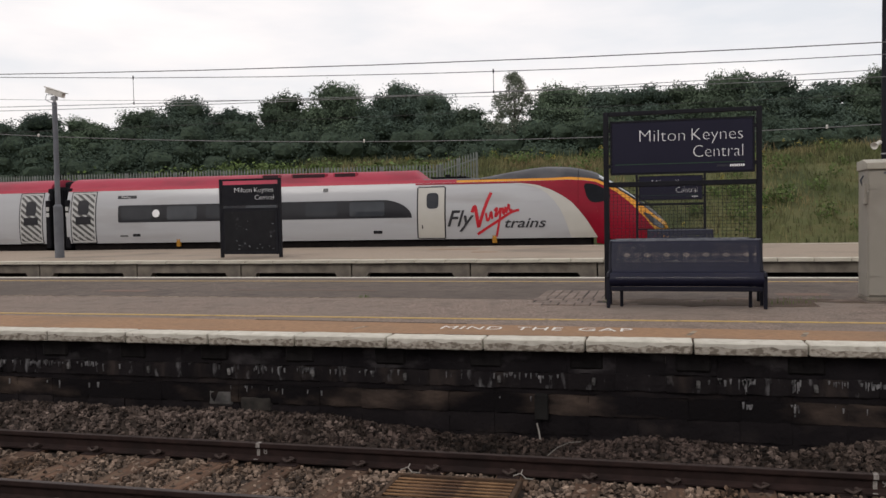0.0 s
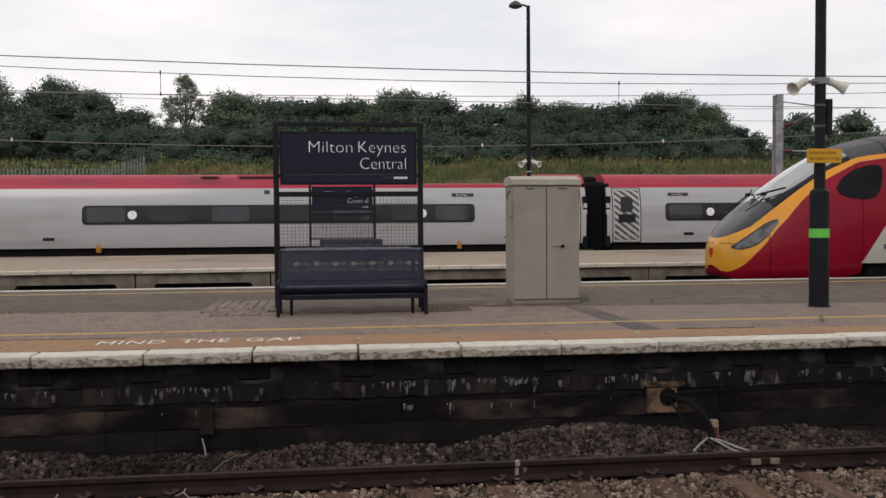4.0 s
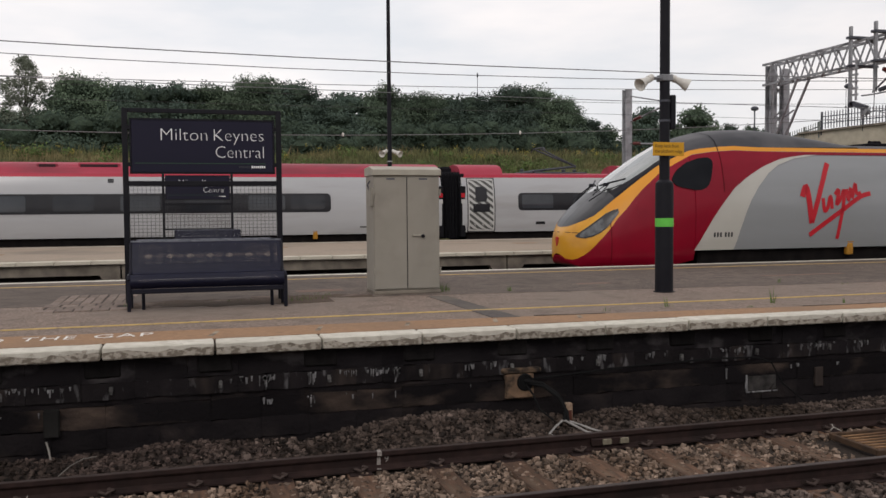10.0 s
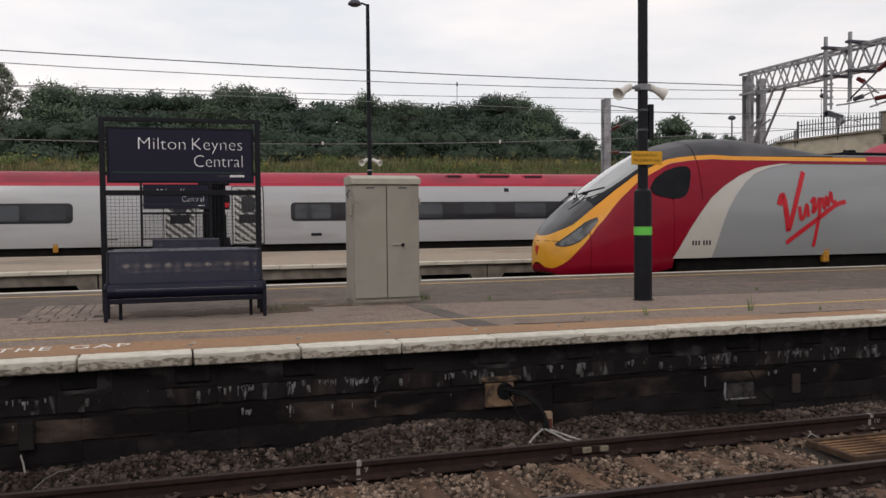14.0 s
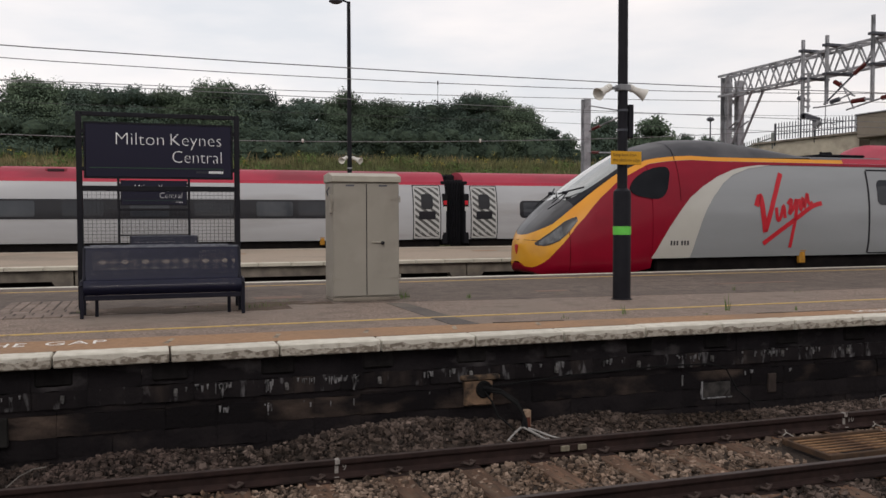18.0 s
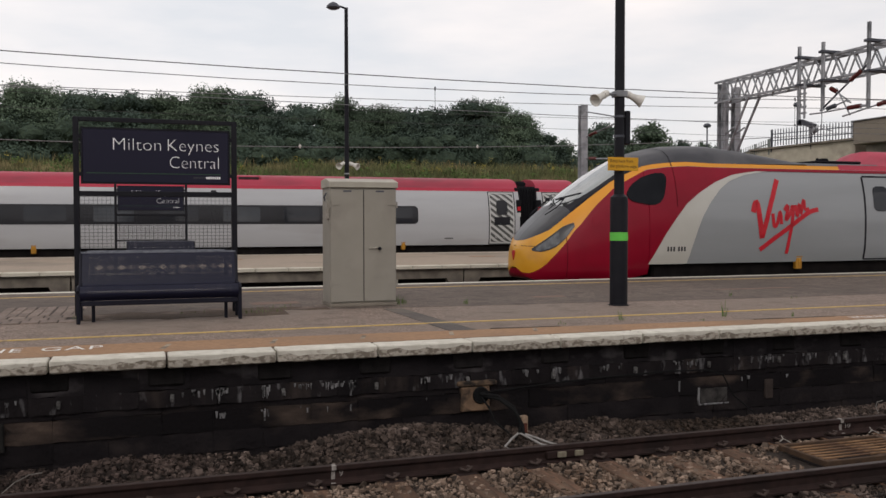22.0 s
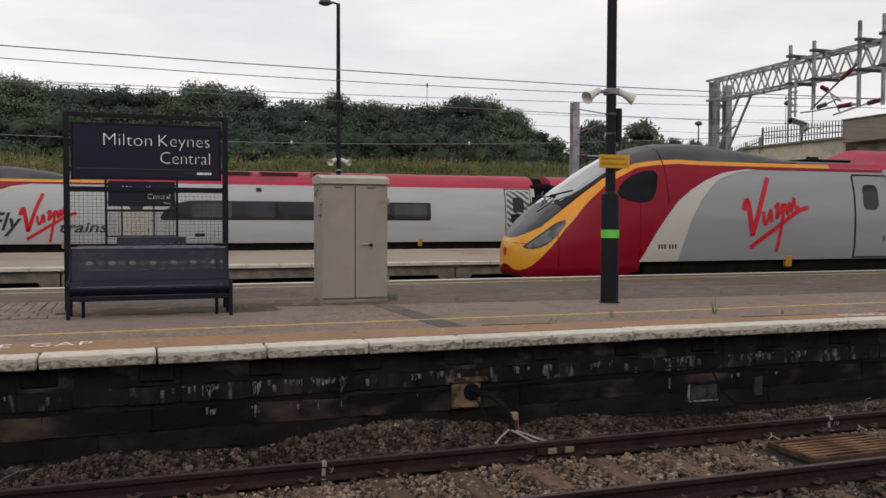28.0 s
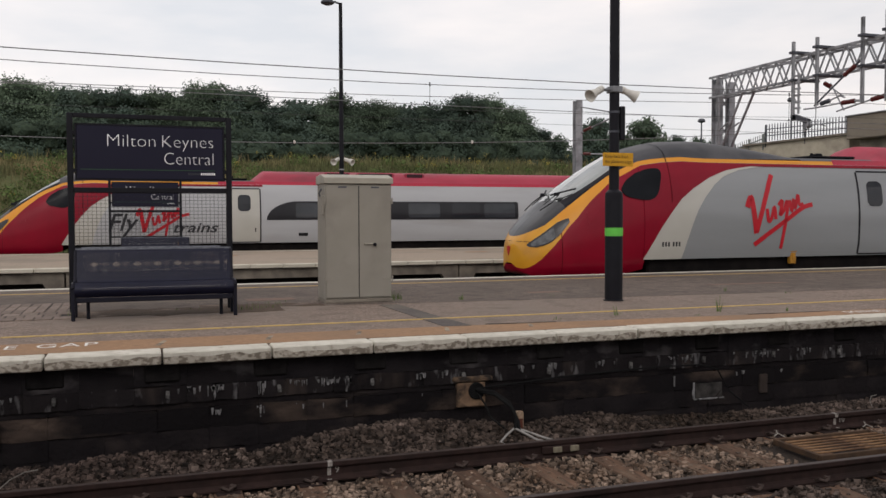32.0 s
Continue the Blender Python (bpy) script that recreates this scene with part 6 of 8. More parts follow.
        part("door_button", None, None, car, mesh=shared(t + "cdb", lambda: to_mesh("door_button", panel(B(), [9.29 + crew, 9.33 + crew], lambda d: 1.6, lambda d: 1.74, side, False, 0.012, 1), M_BAND)))
        end = band_end or long - 2.78
        panes = [(10.8, 12.2), (12.7, 14.0), (15.2, 16.5), (17.0, 18.2), *(() if band_end else ((18.6, 19.9),)), (end - 1.5, end - 0.15)]
        band_and_panes(car, t, 9.72, end, panes, side, True)
        striped_door(car, t + "s", long - 1.74, long - 0.66, side)
        part("small_plate", None, None, car, mesh=shared(t + "plate", lambda: to_mesh("small_plate", panel(B(), *rounded(10.9, 11.25, 1.43, 1.55, 0.02), side, False, 0.006, 1), M_BAND)))
        part("roof_side_sensor", None, None, car, mesh=shared(t + "sens", lambda: to_mesh("roof_side_sensor", panel(B(), *rounded(13.1, 13.3, 3.08, 3.23, 0.02), side, False, 0.006, 1), M_BAND)))
        if slogan and first:
            d = long - 3.15
            part("class_plate", None, None, car, "black plate lettered First Class", mesh=shared(t + "fc", lambda: to_mesh("class_plate", panel(B(), *rounded(d - 0.42, d + 0.42, 3.0, 3.13, 0.03), side, False, 0.006, 2), M_LOGO_BLACK)))
            side_text(car, "First Class", 0.10, -d - 0.25 * (1 if side < 0 else -1), 3.035, side, M_SIGN_WHITE, "words First Class", y=1.246, name="class_words")
            part("small_plate", None, None, car, mesh=shared(t + "plate2", lambda: to_mesh("small_plate", panel(B(), *rounded(long - 3.75, long - 3.42, 1.45, 1.56, 0.02), side, False, 0.006, 1), M_BAND)))
            part("jack_marks", None, None, car, mesh=shared(t + "jack2", lambda: to_mesh("jack_marks", panel(B(), *rounded(long - 3.2, long - 2.85, 1.45, 1.51, 0.01), side, False, 0.005, 1), M_STRIPE)))
            part("class_disc", None, None, car, "white disc with the figure 1", mesh=shared(t + "disc", lambda: to_mesh("class_disc", panel(B(), *rounded(long - 4.63, long - 4.31, 2.22, 2.54, 0.158), side, False, 0.016, 4), M_SIGN_WHITE, True)))
        if slogan:
            xs = -8.38 if side < 0 else -4.18
            sgn = 1 if side < 0 else -1
            side_text(car, "Fly", 0.86, xs, 1.68, side, M_LOGO_BLACK, "black slanting word Fly", 0.32, 1.02, fat=0.012)
            side_text(car, "trains", 0.52, xs + sgn * 2.18, 1.60, side, M_LOGO_BLACK, "black slanting word trains", 0.28, 1.55, fat=0.006)
            red_emblem(car, xs + sgn * 0.98, 2.14, 0.98, 0.98, side)
        else:
            xs = -7.2 if side < 0 else -5.36
            red_emblem(car, xs, 2.28, 1.0, 1.0, side)
        if number:
            for k in range(6):
                u = 3.15 + 0.075 * k + (0.045 if k > 2 else 0)
                part("number_bar", panel(B(), [u, u + 0.045], lambda d: 1.47, lambda d: 1.57, side, False, 0.014, 1, 0.01), M_LOGO_BLACK, car, "small black bar")
        # marker above the flash
        part("side_marker", None, None, car, mesh=shared(t + "mark", lambda: to_mesh("side_marker", panel(B(), [4.55, 4.72], lambda d: 3.20, lambda d: 3.24, side, False, 0.012, 1), M_STRIPE)))

    def wipers(s):
        bm = B()
        def on(d, y):
            t = lerp(TOP, d)
            b = lerp(BOTTOM, d)
            lo, hi = lerp(T_UP, d), 1.0
            for _ in range(24):
                m_ = (lo + hi) / 2
                if lerp(WIDE, d) * lerp(HALF_WIDTH, m_) > abs(y):
                    lo = m_
                else:
                    hi = m_
            return (-d + 0.05, y, b + (t - b) * lo + 0.06)
        # a bent arm up from the panel, with the blade parked along the foot of the glass
        tube(bm, [on(0.72, 0.40 * s), on(0.95, 0.52 * s), on(1.22, 0.40 * s)], 0.013, 6)
        tube(bm, [on(0.86, 0.30 * s), on(1.06, 0.30 * s), on(1.22, 0.40 * s)], 0.010, 6)
        tube(bm, [on(1.12, 0.10 * s), on(1.22, 0.40 * s), on(1.42, 0.74 * s)], 0.020, 6)
        lathe(bm, [(0.0, 0.06), (0.05, 0.05), (0.06, -0.02)], 10, on(1.14, 0.36 * s))
        return to_mesh("wiper", bm, M_BLACK)
    for s in (-1, 1):
        part("wiper", None, None, car, "black windscreen wiper", mesh=shared("wiper%d" % s, lambda: wipers(s)))

    def shield():
        bm = B()
        pts = [(-0.09, 1.47), (0.0, 1.49), (0.09, 1.47), (0.06, 1.38), (0.0, 1.28), (-0.06, 1.38)]
        f = [bm.verts.new((-0.085 - 0.6 * y * y, y, z)) for y, z in pts]
        g = [bm.verts.new((-0.16, y, z)) for y, z in pts]
        bm.faces.new(f)
        for k in range(6):
            bm.faces.new((f[k], g[k], g[(k + 1) % 6], f[(k + 1) % 6]))
        return to_mesh("nose_shield", bm, M_LOGO_RED)
    part("nose_shield", None, None, car, "small red shield", mesh=shared("shield", shield))
    underneath(car, "drv%.2f" % long, 2.9, L1 - 0.2, (5.9, long - 4.6), (6.55 + crew, long - 5.39))
    if coupled:
        couple(car, long)
    return car


moving_train = thing("passenger_train", (-24.85, Y_T5, 0), 0, "long silver and red tilting train running past the far platform", "train")
leading_car = driving_car(moving_train, 24.85, 0, M_SILVER, True)
for i in range(9):
    well = {1: (2.6, 7.95, False), 3: (16.4, 21.7, True), 7: (16.4, 21.7, True)}.get(i)
    band = {1: (4.75, 19.04), 2: (2.77, 18.91)}.get(i, (4.75, 21.15))
    discs = {0: (6.75, 19.32), 1: (6.75, 17.29), 2: (4.64, 17.14)}.get(i, ())
    plates = {0: (5.2, 20.6), 1: (5.2,), 2: (3.22,)}.get(i, ())
    carriage(moving_train, -23.9 * i, 0, well, band, discs, plates, i == 2, i > 1)
driving_car(moving_train, -23.9 * 9 - 24.85, 180, M_SILVER, True, coupled=False, band_end=19.88, first=False)

arriving_train = thing("passenger_train", (7.60, Y_T3, 0), 180, "red, grey and yellow tilting train stopping at the platform", "train")
driving_car(arriving_train, 0, 0, M_BODY_GREY, False, number=True, crew=0.17)
carriage(arriving_train, -24.85, 0, None, discs=(6.75, 19.32), plates=(5.2, 20.6), red_notice=False)

# ---------------------------------------------------------------- things on the platforms
def station_bench(at, label):
    """A bench of perforated steel under a framed name board; its origin is the middle of the bench's front, on the ground."""
    b = thing("bench", at, 0, label, "bench", "platform benches")
    W = 0.938
    # backrest and seat: pressed sheets with a rolled front and rows of holes
    def sheet(pts, holes, name, lab):
        bm = B()
        n_x = 98
        xs = [-W + 0.02 + (2 * W - 0.04) * i / n_x for i in range(n_x + 1)]
        grid = [[bm.verts.new((x, y, z)) for x in xs] for y, z in pts]
        for j in range(len(pts) - 1):
            for i in range(n_x):
                if holes(i, j):
                    a = [grid[j][i], grid[j][i + 1], grid[j + 1][i + 1], grid[j + 1][i]]
                    c = sum((v.co for v in a), Vector()) / 4
                    inner = [bm.verts.new(c + (v.co - c) * holes(i, j)) for v in a]
                    for k in range(4):
                        bm.faces.new((a[k], a[(k + 1) % 4], inner[(k + 1) % 4], inner[k]))
                else:
                    bm.faces.new((grid[j][i], grid[j][i + 1], grid[j + 1][i + 1], grid[j + 1][i]))
        part(name, bm, M_BENCH, b, lab, smooth=True)
    back = [(0.44 + 0.0046 * k, 0.455 + 0.0109 * k) for k in range(30)] + [(0.590, 0.788), (0.612, 0.791), (0.625, 0.775)]

    # widened holes imitate the bright moire of light through two perforated backs
    def back_holes(i, j):
        g = round((i - 10.5) / 6.55)
        k = i - round(10.5 + 6.55 * g)
        if (i + j + round(10.5 + 6.55 * g)) % 2 or not 2 <= i <= 96 or j > 29:
            return 0
        if 0 <= g < 14 and abs(j - 14) / 3.0 + abs(k) / 2.4 <= 1:
            return 0.72 if g % 2 == 0 or g == 13 else 0.44
        if 0 <= g < 14 and abs(j - 6) / 2.6 + abs(k) / 2.2 <= 1:
            return 0.50 if g in (1, 5, 7) else 0.36
        return 0.22

    def seat_holes(i, j):
        return 0.34 if 1 <= j <= 17 and 3 <= i <= 94 and (i + j) % 2 == 0 else 0
    sheet(back, back_holes, "backrest", "perforated backrest with diamond clusters of holes")
    seat = [(0.035 - 0.055 * math.sin(math.pi * k / 10), 0.245 + 0.172 * k / 10) for k in range(11)] + [(0.05 + 0.036 * k, 0.416 - 0.0026 * k) for k in range(10)] + [(0.41, 0.40), (0.432, 0.43), (0.44, 0.455)]
    sheet(seat, seat_holes, "seat", "perforated seat with a rolled front edge")
    part("seat_rail", box(B(), -W + 0.03, W - 0.03, 0.0, 0.04, 0.185, 0.243, 0.008), M_NAVY, b)
    part("seat_rail", box(B(), -W + 0.03, W - 0.03, 0.40, 0.44, 0.22, 0.29, 0.008), M_NAVY, b)
    part("top_tube", tube(B(), [(-W, 0.615, 0.791), (W, 0.615, 0.791)], 0.019, 10), M_BENCH_TUBE, b, smooth=True)
    part("top_tube", tube(B(), [(-W + 0.06, 0.80, 0.802), (W - 0.12, 0.80, 0.802)], 0.019, 10), M_BENCH_TUBE, b, "top tube of the bench's other side", smooth=True)
    for x in (-W + 0.06, W - 0.12):
        part("rear_stay", tube(B(), [(x, 0.80, 0.802), (x, 0.70, 0.60), (x, 0.46, 0.30)], 0.017, 8), M_NAVY, b, smooth=True)
    for s in (-1, 1):
        x = s * (W - 0.005)
        part("end_frame", tube(tube(B(), [(x, 0.61, 0.785), (x, 0.60, 0.765), (x, 0.52, 0.60), (x, 0.45, 0.46), (x, 0.40, 0.40), (x, 0.10, 0.41), (x, 0.0, 0.40), (x, -0.02, 0.36)], 0.020, 8), [(x, 0.02, 0.30), (x, 0.42, 0.31)], 0.018, 8), M_NAVY, b, smooth=True)
        part("leg", box(B(), x - 0.022, x + 0.022, -0.01, 0.034, -0.028, 0.36, 0.006), M_NAVY, b)
        part("leg", box(B(), x - 0.022, x + 0.022, 0.40, 0.444, -0.028, 0.40, 0.006), M_NAVY, b)
        part("leg", box(B(), s * (W - 0.16) - 0.02, s * (W - 0.16) + 0.02, 0.19, 0.23, -0.028, 0.30, 0.006), M_NAVY, b)
    return b


def text_bar(bm, x, z, n, w, h, gap, y):
    for k in range(n):
        box(bm, x + k * (w + gap), x + k * (w + gap) + w, y, y + 0.003, z, z + h)


def name_board(at, label, mesh_panel=True):
    """A station name board in a tall frame. Origin: foot of the frame's middle."""
    s = thing("name_board", at, 0, label, "station sign", "station name boards")
    H, W = 2.55, 0.982
    for sx in (-1, 1):
        part("post", box(B(), sx * W - 0.035, sx * W + 0.035, -0.035, 0.035, 0, H, 0.006), M_BLACK, s)
    part("top_rail", box(B(), -W + 0.036, W - 0.036, -0.025, 0.025, H - 0.055, H, 0.005), M_BLACK, s)
    part("mid_rail", box(B(), -W + 0.036, W - 0.036, -0.028, 0.028, 1.54, 1.606, 0.005), M_BLACK, s)
    part("low_rail", box(B(), -W + 0.036, W - 0.036, -0.02, 0.02, 0.80, 0.835, 0.005), M_BLACK, s)
    part("sign_panel", box(B(), -0.905, 0.905, -0.05, -0.012, 1.718, 2.40, 0.006), M_SIGN_FACE, s, "navy sign panel")
    part("panel_trim", box(box(box(box(B(), -0.915, 0.915, -0.055, -0.008, 2.40, 2.42), -0.915, 0.915, -0.055, -0.008, 1.698, 1.718), -0.925, -0.906, -0.055, -0.008, 1.698, 2.42), 0.906, 0.925, -0.055, -0.008, 1.698, 2.42), M_BLACK, s)
    for sx in (-1, 1):
        for z in (1.82, 2.30):
            part("bracket", box(B(), sx * 0.945 - 0.03, sx * 0.945 + 0.03, -0.034, -0.005, z - 0.025, z + 0.025), M_BLACK, s)
    for body, x, z, w in (("Milton", -0.560, 2.134, 0.585), ("Keynes", 0.112, 2.134, 0.642), ("Central", 0.140, 1.910, 0.623)):
        me = text_mesh("lettering", body, 0.232, M_SIGN_WHITE, 0.001, fat=-0.0055)
        ww = max(v.co.x for v in me.vertices) - min(v.co.x for v in me.vertices)
        q = part("lettering", None, None, s, "white words " + body, mesh=me)
        q.matrix_local = pose(x, -0.0525, z, 90) @ Matrix.Diagonal((w / ww, 1, 1, 1))
    part("green_stripe", box(B(), -0.86, 0.80, -0.0535, -0.0502, 1.832, 1.840), M_GREEN_LINE, s)
    bm = B()
    text_bar(bm, 0.455, 1.778, 6, 0.018, 0.026, 0.008, -0.0535)
    part("operator_mark", bm, mat("dim_sign_mark", srgb(64, 66, 74), srgb(58, 60, 66), 3, 0.6), s)
    bm = B()
    text_bar(bm, 0.615, 1.776, 7, 0.020, 0.030, 0.007, -0.0535)
    part("operator_mark", bm, M_SIGN_WHITE, s)
    if mesh_panel:
        bm = B()
        n, m_ = 36, 15
        for i in range(n + 1):
            x = -W + 0.04 + (2 * W - 0.08) * i / n
            box(bm, x - 0.0022, x + 0.0022, 0.0, 0.004, 0.836, 1.539)
        for j in range(m_ + 1):
            z = 0.84 + 0.695 * j / m_
            box(bm, -W + 0.04, W - 0.04, 0.005, 0.009, z - 0.0022, z + 0.0022)
        part("wire_mesh", bm, M_WIRE, s, "open welded wire mesh")
    return s


station_bench((0.168, 11.10, ZP + 0.028), "dark blue perforated steel bench on the asphalt platform")
name_board((0.148, 12.07, ZP), "navy name board reading Milton Keynes Central in a black frame")
station_bench((0.40, 26.3, ZP - 0.162), "dark blue perforated steel bench on the further platform")
name_board((0.14, 27.05, ZP - 0.165), "navy station name board standing on the further platform")


def notice_board():
    s = thing("poster_board", (-12.38, 24.62, ZP), 0, "tall black board with station name above an empty poster case", "station sign")
    for sx in (-1, 1):
        part("post", box(B(), sx * 0.98 - 0.045, sx * 0.98 + 0.045, -0.05, 0.05, 0, 2.42, 0.006), M_BLACK, s)
    part("top_rail", box(B(), -0.93, 0.93, -0.04, 0.04, 2.36, 2.42, 0.005), M_BLACK, s)
    part("sign_panel", box(B(), -0.93, 0.93, -0.05, 0.02, 1.60, 2.24, 0.006), M_BLACK, s, "black sign panel")
    for body, x, z, w in (("Milton", -0.52, 2.00, 0.58), ("Keynes", 0.146, 2.00, 0.634), ("Central", 0.17, 1.77, 0.62)):
        me = text_mesh("lettering", body, 0.215, M_SIGN_WHITE, 0.001, fat=-0.0045)
        ww = max(v.co.x for v in me.vertices) - min(v.co.x for v in me.vertices)
        q = part("lettering", None, None, s, "white words " + body, mesh=me)
        q.matrix_local = pose(x, -0.0525, z, 90) @ Matrix.Diagonal((w / ww, 1, 1, 1))
    case = part("poster_case", box(B(), -0.93, 0.93, -0.06, 0.04, 0.10, 1.52, 0.01), M_BLACK, s, "black poster case with torn paper scraps")
    part("case_glass", box(B(), -0.84, 0.84, -0.066, -0.061, 0.20, 1.42), mat("scuffed_black_glass", (0.012, 0.012, 0.014), (0.018, 0.018, 0.020), 4, 0.25, spec=0.15, stain=(0.07, 0.07, 0.075), sscale=3.5, slevel=(0.62, 0.76)), case)
    bm = B()
    for k in range(16):
        x, z = random.uniform(-0.5, 0.75), random.choice((random.uniform(0.22, 0.5), random.uniform(0.22, 1.3)))
        w, h = random.uniform(0.01, 0.07), random.uniform(0.01, 0.05)
        box(bm, x, x + w, -0.0685, -0.0665, z, z + h)
    tagged(part("paper_scraps", bm, M_GREYBAR, case, "torn pale paper scraps"), kind="stuff")


notice_board()


def equipment_cabinet():
    c = thing("equipment_cabinet", (2.935, 12.15, ZP), 0, "tall grey steel two-door equipment cabinet on a concrete plinth", "cabinet")
    w, d, h = 0.482, 0.285, 1.765
    part("plinth", box(B(), -w - 0.01, w + 0.01, 0.0, 2 * d, 0, 0.05, 0.008), M_CONCRETE, c, "low stained concrete plinth")
    part("body", box(B(), -w, w, 0.022, 2 * d, 0.051, h - 0.075, 0.006), M_CABINET, c)
    bm = B()
    z0, z1 = h - 0.074, h + 0.065
    v = [bm.verts.new(q) for q in ((-w - 0.02, -0.02, z0), (w + 0.02, -0.02, z0), (w + 0.02, 2 * d + 0.02, z0), (-w - 0.02, 2 * d + 0.02, z0),
                                   (-w - 0.02, -0.02, z0 + 0.085), (w + 0.02, -0.02, z0 + 0.085), (w + 0.02, 0.24, z1), (-w - 0.02, 0.24, z1), (w + 0.02, 2 * d + 0.02, z1 - 0.02), (-w - 0.02, 2 * d + 0.02, z1 - 0.02))]
    for q in ((3, 2, 1, 0), (0, 1, 5, 4), (4, 5, 6, 7), (7, 6, 8, 9), (9, 8, 2, 3), (1, 2, 8, 6, 5), (0, 4, 7, 9, 3)):
        bm.faces.new([v[k] for k in q])
    bmesh.ops.bevel(bm, geom=list(bm.edges), offset=0.006, segments=1, affect="EDGES")
    part("lid", bm, M_CABINET_TOP, c, "sloping weathered lid")
    for a, b, hinge in ((-w + 0.012, -0.006, -1), (0.006, w - 0.012, 1)):
        door = part("door", box(B(), a, b, 0.0, 0.021, 0.075, h - 0.10, 0.004), M_CABINET, c, "flat grey steel door")
        for z in (0.33, 1.45):
            part("hinge", tube(box(B(), hinge * (w - 0.13), hinge * (w + 0.012), -0.008, 0.0, z - 0.008, z + 0.008), [(hinge * (w + 0.006), -0.006, z - 0.045), (hinge * (w + 0.006), -0.006, z + 0.045)], 0.011, 8), M_CABINET, door, "strap hinge")
        part("vent", box(B(), (a + b) / 2 - 0.06, (a + b) / 2 + 0.06, -0.004, 0.0, h - 0.135, h - 0.112), M_DARK_STEEL, door)
        if hinge > 0:
            part("handle", tube(box(B(), 0.07, 0.20, -0.022, -0.003, 0.828, 0.846, 0.003), [(0.09, -0.02, 0.82), (0.09, -0.02, 0.865)], 0.008, 6), M_CABINET_TOP, door, "pale latch bar")
            part("padlock", lathe(B(), [(0.0, 0), (0.024, 0.004), (0.027, 0.03), (0.016, 0.045)], 10, (0.225, -0.01, 0.826), (0, -1, 0)), M_BLACK, door, "dark padlock")
    part("seam", box(B(), -0.005, 0.005, 0.004, 0.0215, 0.08, h - 0.10), M_BLACK, c)
    part("side_latch", tube(B(), [(-w - 0.015, 0.2, 1.62), (-w - 0.05, 0.2, 1.56), (-w - 0.02, 0.2, 1.47)], 0.012, 6), M_DARK_STEEL, c)
    part("side_box", box(B(), -w - 0.035, -w, 0.05, 0.20, 1.25, 1.52, 0.006), M_CABINET, c)


equipment_cabinet()


def horn(parent, at, way, size=1.0):
    bm = B()
    lathe(bm, [(r * size, h * size) for r, h in ((0.03, -0.16), (0.055, -0.155), (0.06, -0.06), (0.05, -0.05), (0.058, 0.02), (0.078, 0.09), (0.103, 0.16), (0.106, 0.172), (0.092, 0.165), (0.05, 0.08), (0.02, 0.05))], 18, at, way)
    part("horn_speaker", bm, M_HORN, parent, "cream horn loudspeaker", smooth=True)


def lamp_head(parent, at, way):
    a, w = Vector(at), Vector(way)
    bm = lathe(B(), [(0.0, -0.06), (0.12, -0.05), (0.21, 0.0), (0.20, 0.05), (0.12, 0.13), (0.04, 0.17)], 18, a + w * 0.40)
    part("lantern", bm, M_DARK_STEEL, parent, "rounded grey lantern", smooth=True)
    part("lantern_arm", tube(B(), [a, a + w * 0.16 + Vector((0, 0, 0.05)), a + w * 0.36 + Vector((0, 0, 0.06))], 0.03, 8), M_BLACK, parent)


def near_pole():
    p = thing("lamp_post", (6.461, 11.137, ZP), 0, "black steel lamp post with loudspeakers and a green band", "lamp post", "lamp posts")
    part("lower_column", lathe(B(), [(0.128, 0), (0.128, 1.50), (0.122, 1.56), (0.078, 1.60)], 20), M_BLACK, p, "thick lower column", smooth=True)
    part("upper_column", lathe(B(), [(0.074, 1.585), (0.066, 7.2)], 18), M_BLACK, p, "slim upper column", smooth=True)
    part("base_plate", lathe(B(), [(0.15, 0.0), (0.15, 0.012), (0.13, 0.016)], 20), M_BLACK, p)
    part("green_band", lathe(B(), [(0.1305, 0.935), (0.1305, 1.055)], 20), M_LIME_BAND, p, "fluorescent green band", smooth=True)
    s = part("warning_sign", box(B(), -0.245, 0.245, -0.115, -0.10, 1.935, 2.125, 0.004), M_YELLOW_SIGN, p, "yellow warning sign with two lines of small text")
    for words, z, w in (("Keep back from", 2.052, 0.37), ("the platform edge", 1.978, 0.43)):
        me = text_mesh("sign_text", words, 0.066, M_SIGN_TEXT, 0.001)
        ww = max(v.co.x for v in me.vertices) - min(v.co.x for v in me.vertices)
        q = part("sign_text", None, None, s, "dark words " + words, mesh=me)
        q.matrix_local = pose(-0.215, -0.1168, z, 90) @ Matrix.Diagonal((w / ww, 1, 1, 1))
    for x in (-0.04, 0.04):
        part("sign_clip", box(B(), x - 0.01, x + 0.01, -0.0995, 0.0, 2.0, 2.06), M_DARK_STEEL, s)
    part("junction_box", box(B(), 0.075, 0.155, -0.05, 0.06, 2.32, 2.80, 0.01), M_BLACK, p, "narrow black junction box")
    for z in (2.42, 2.70):
        part("strap", lathe(B(), [(0.079, z), (0.079, z + 0.03)], 18), M_DARK_STEEL, p)
    part("speaker_bracket", box(tube(B(), [(-0.22, -0.02, 3.03), (0.22, -0.02, 3.03)], 0.018, 8), -0.085, 0.085, -0.09, 0.09, 2.99, 3.08, 0.008), M_STEEL, p)
    horn(p, (-0.31, -0.03, 2.985), (-0.80, -0.30, -0.42), 0.88)
    horn(p, (0.20, -0.03, 3.00), (0.80, -0.30, -0.42), 0.88)
    lamp_head(p, (0, 0, 7.15), (-1, 0, 0))


near_pole()


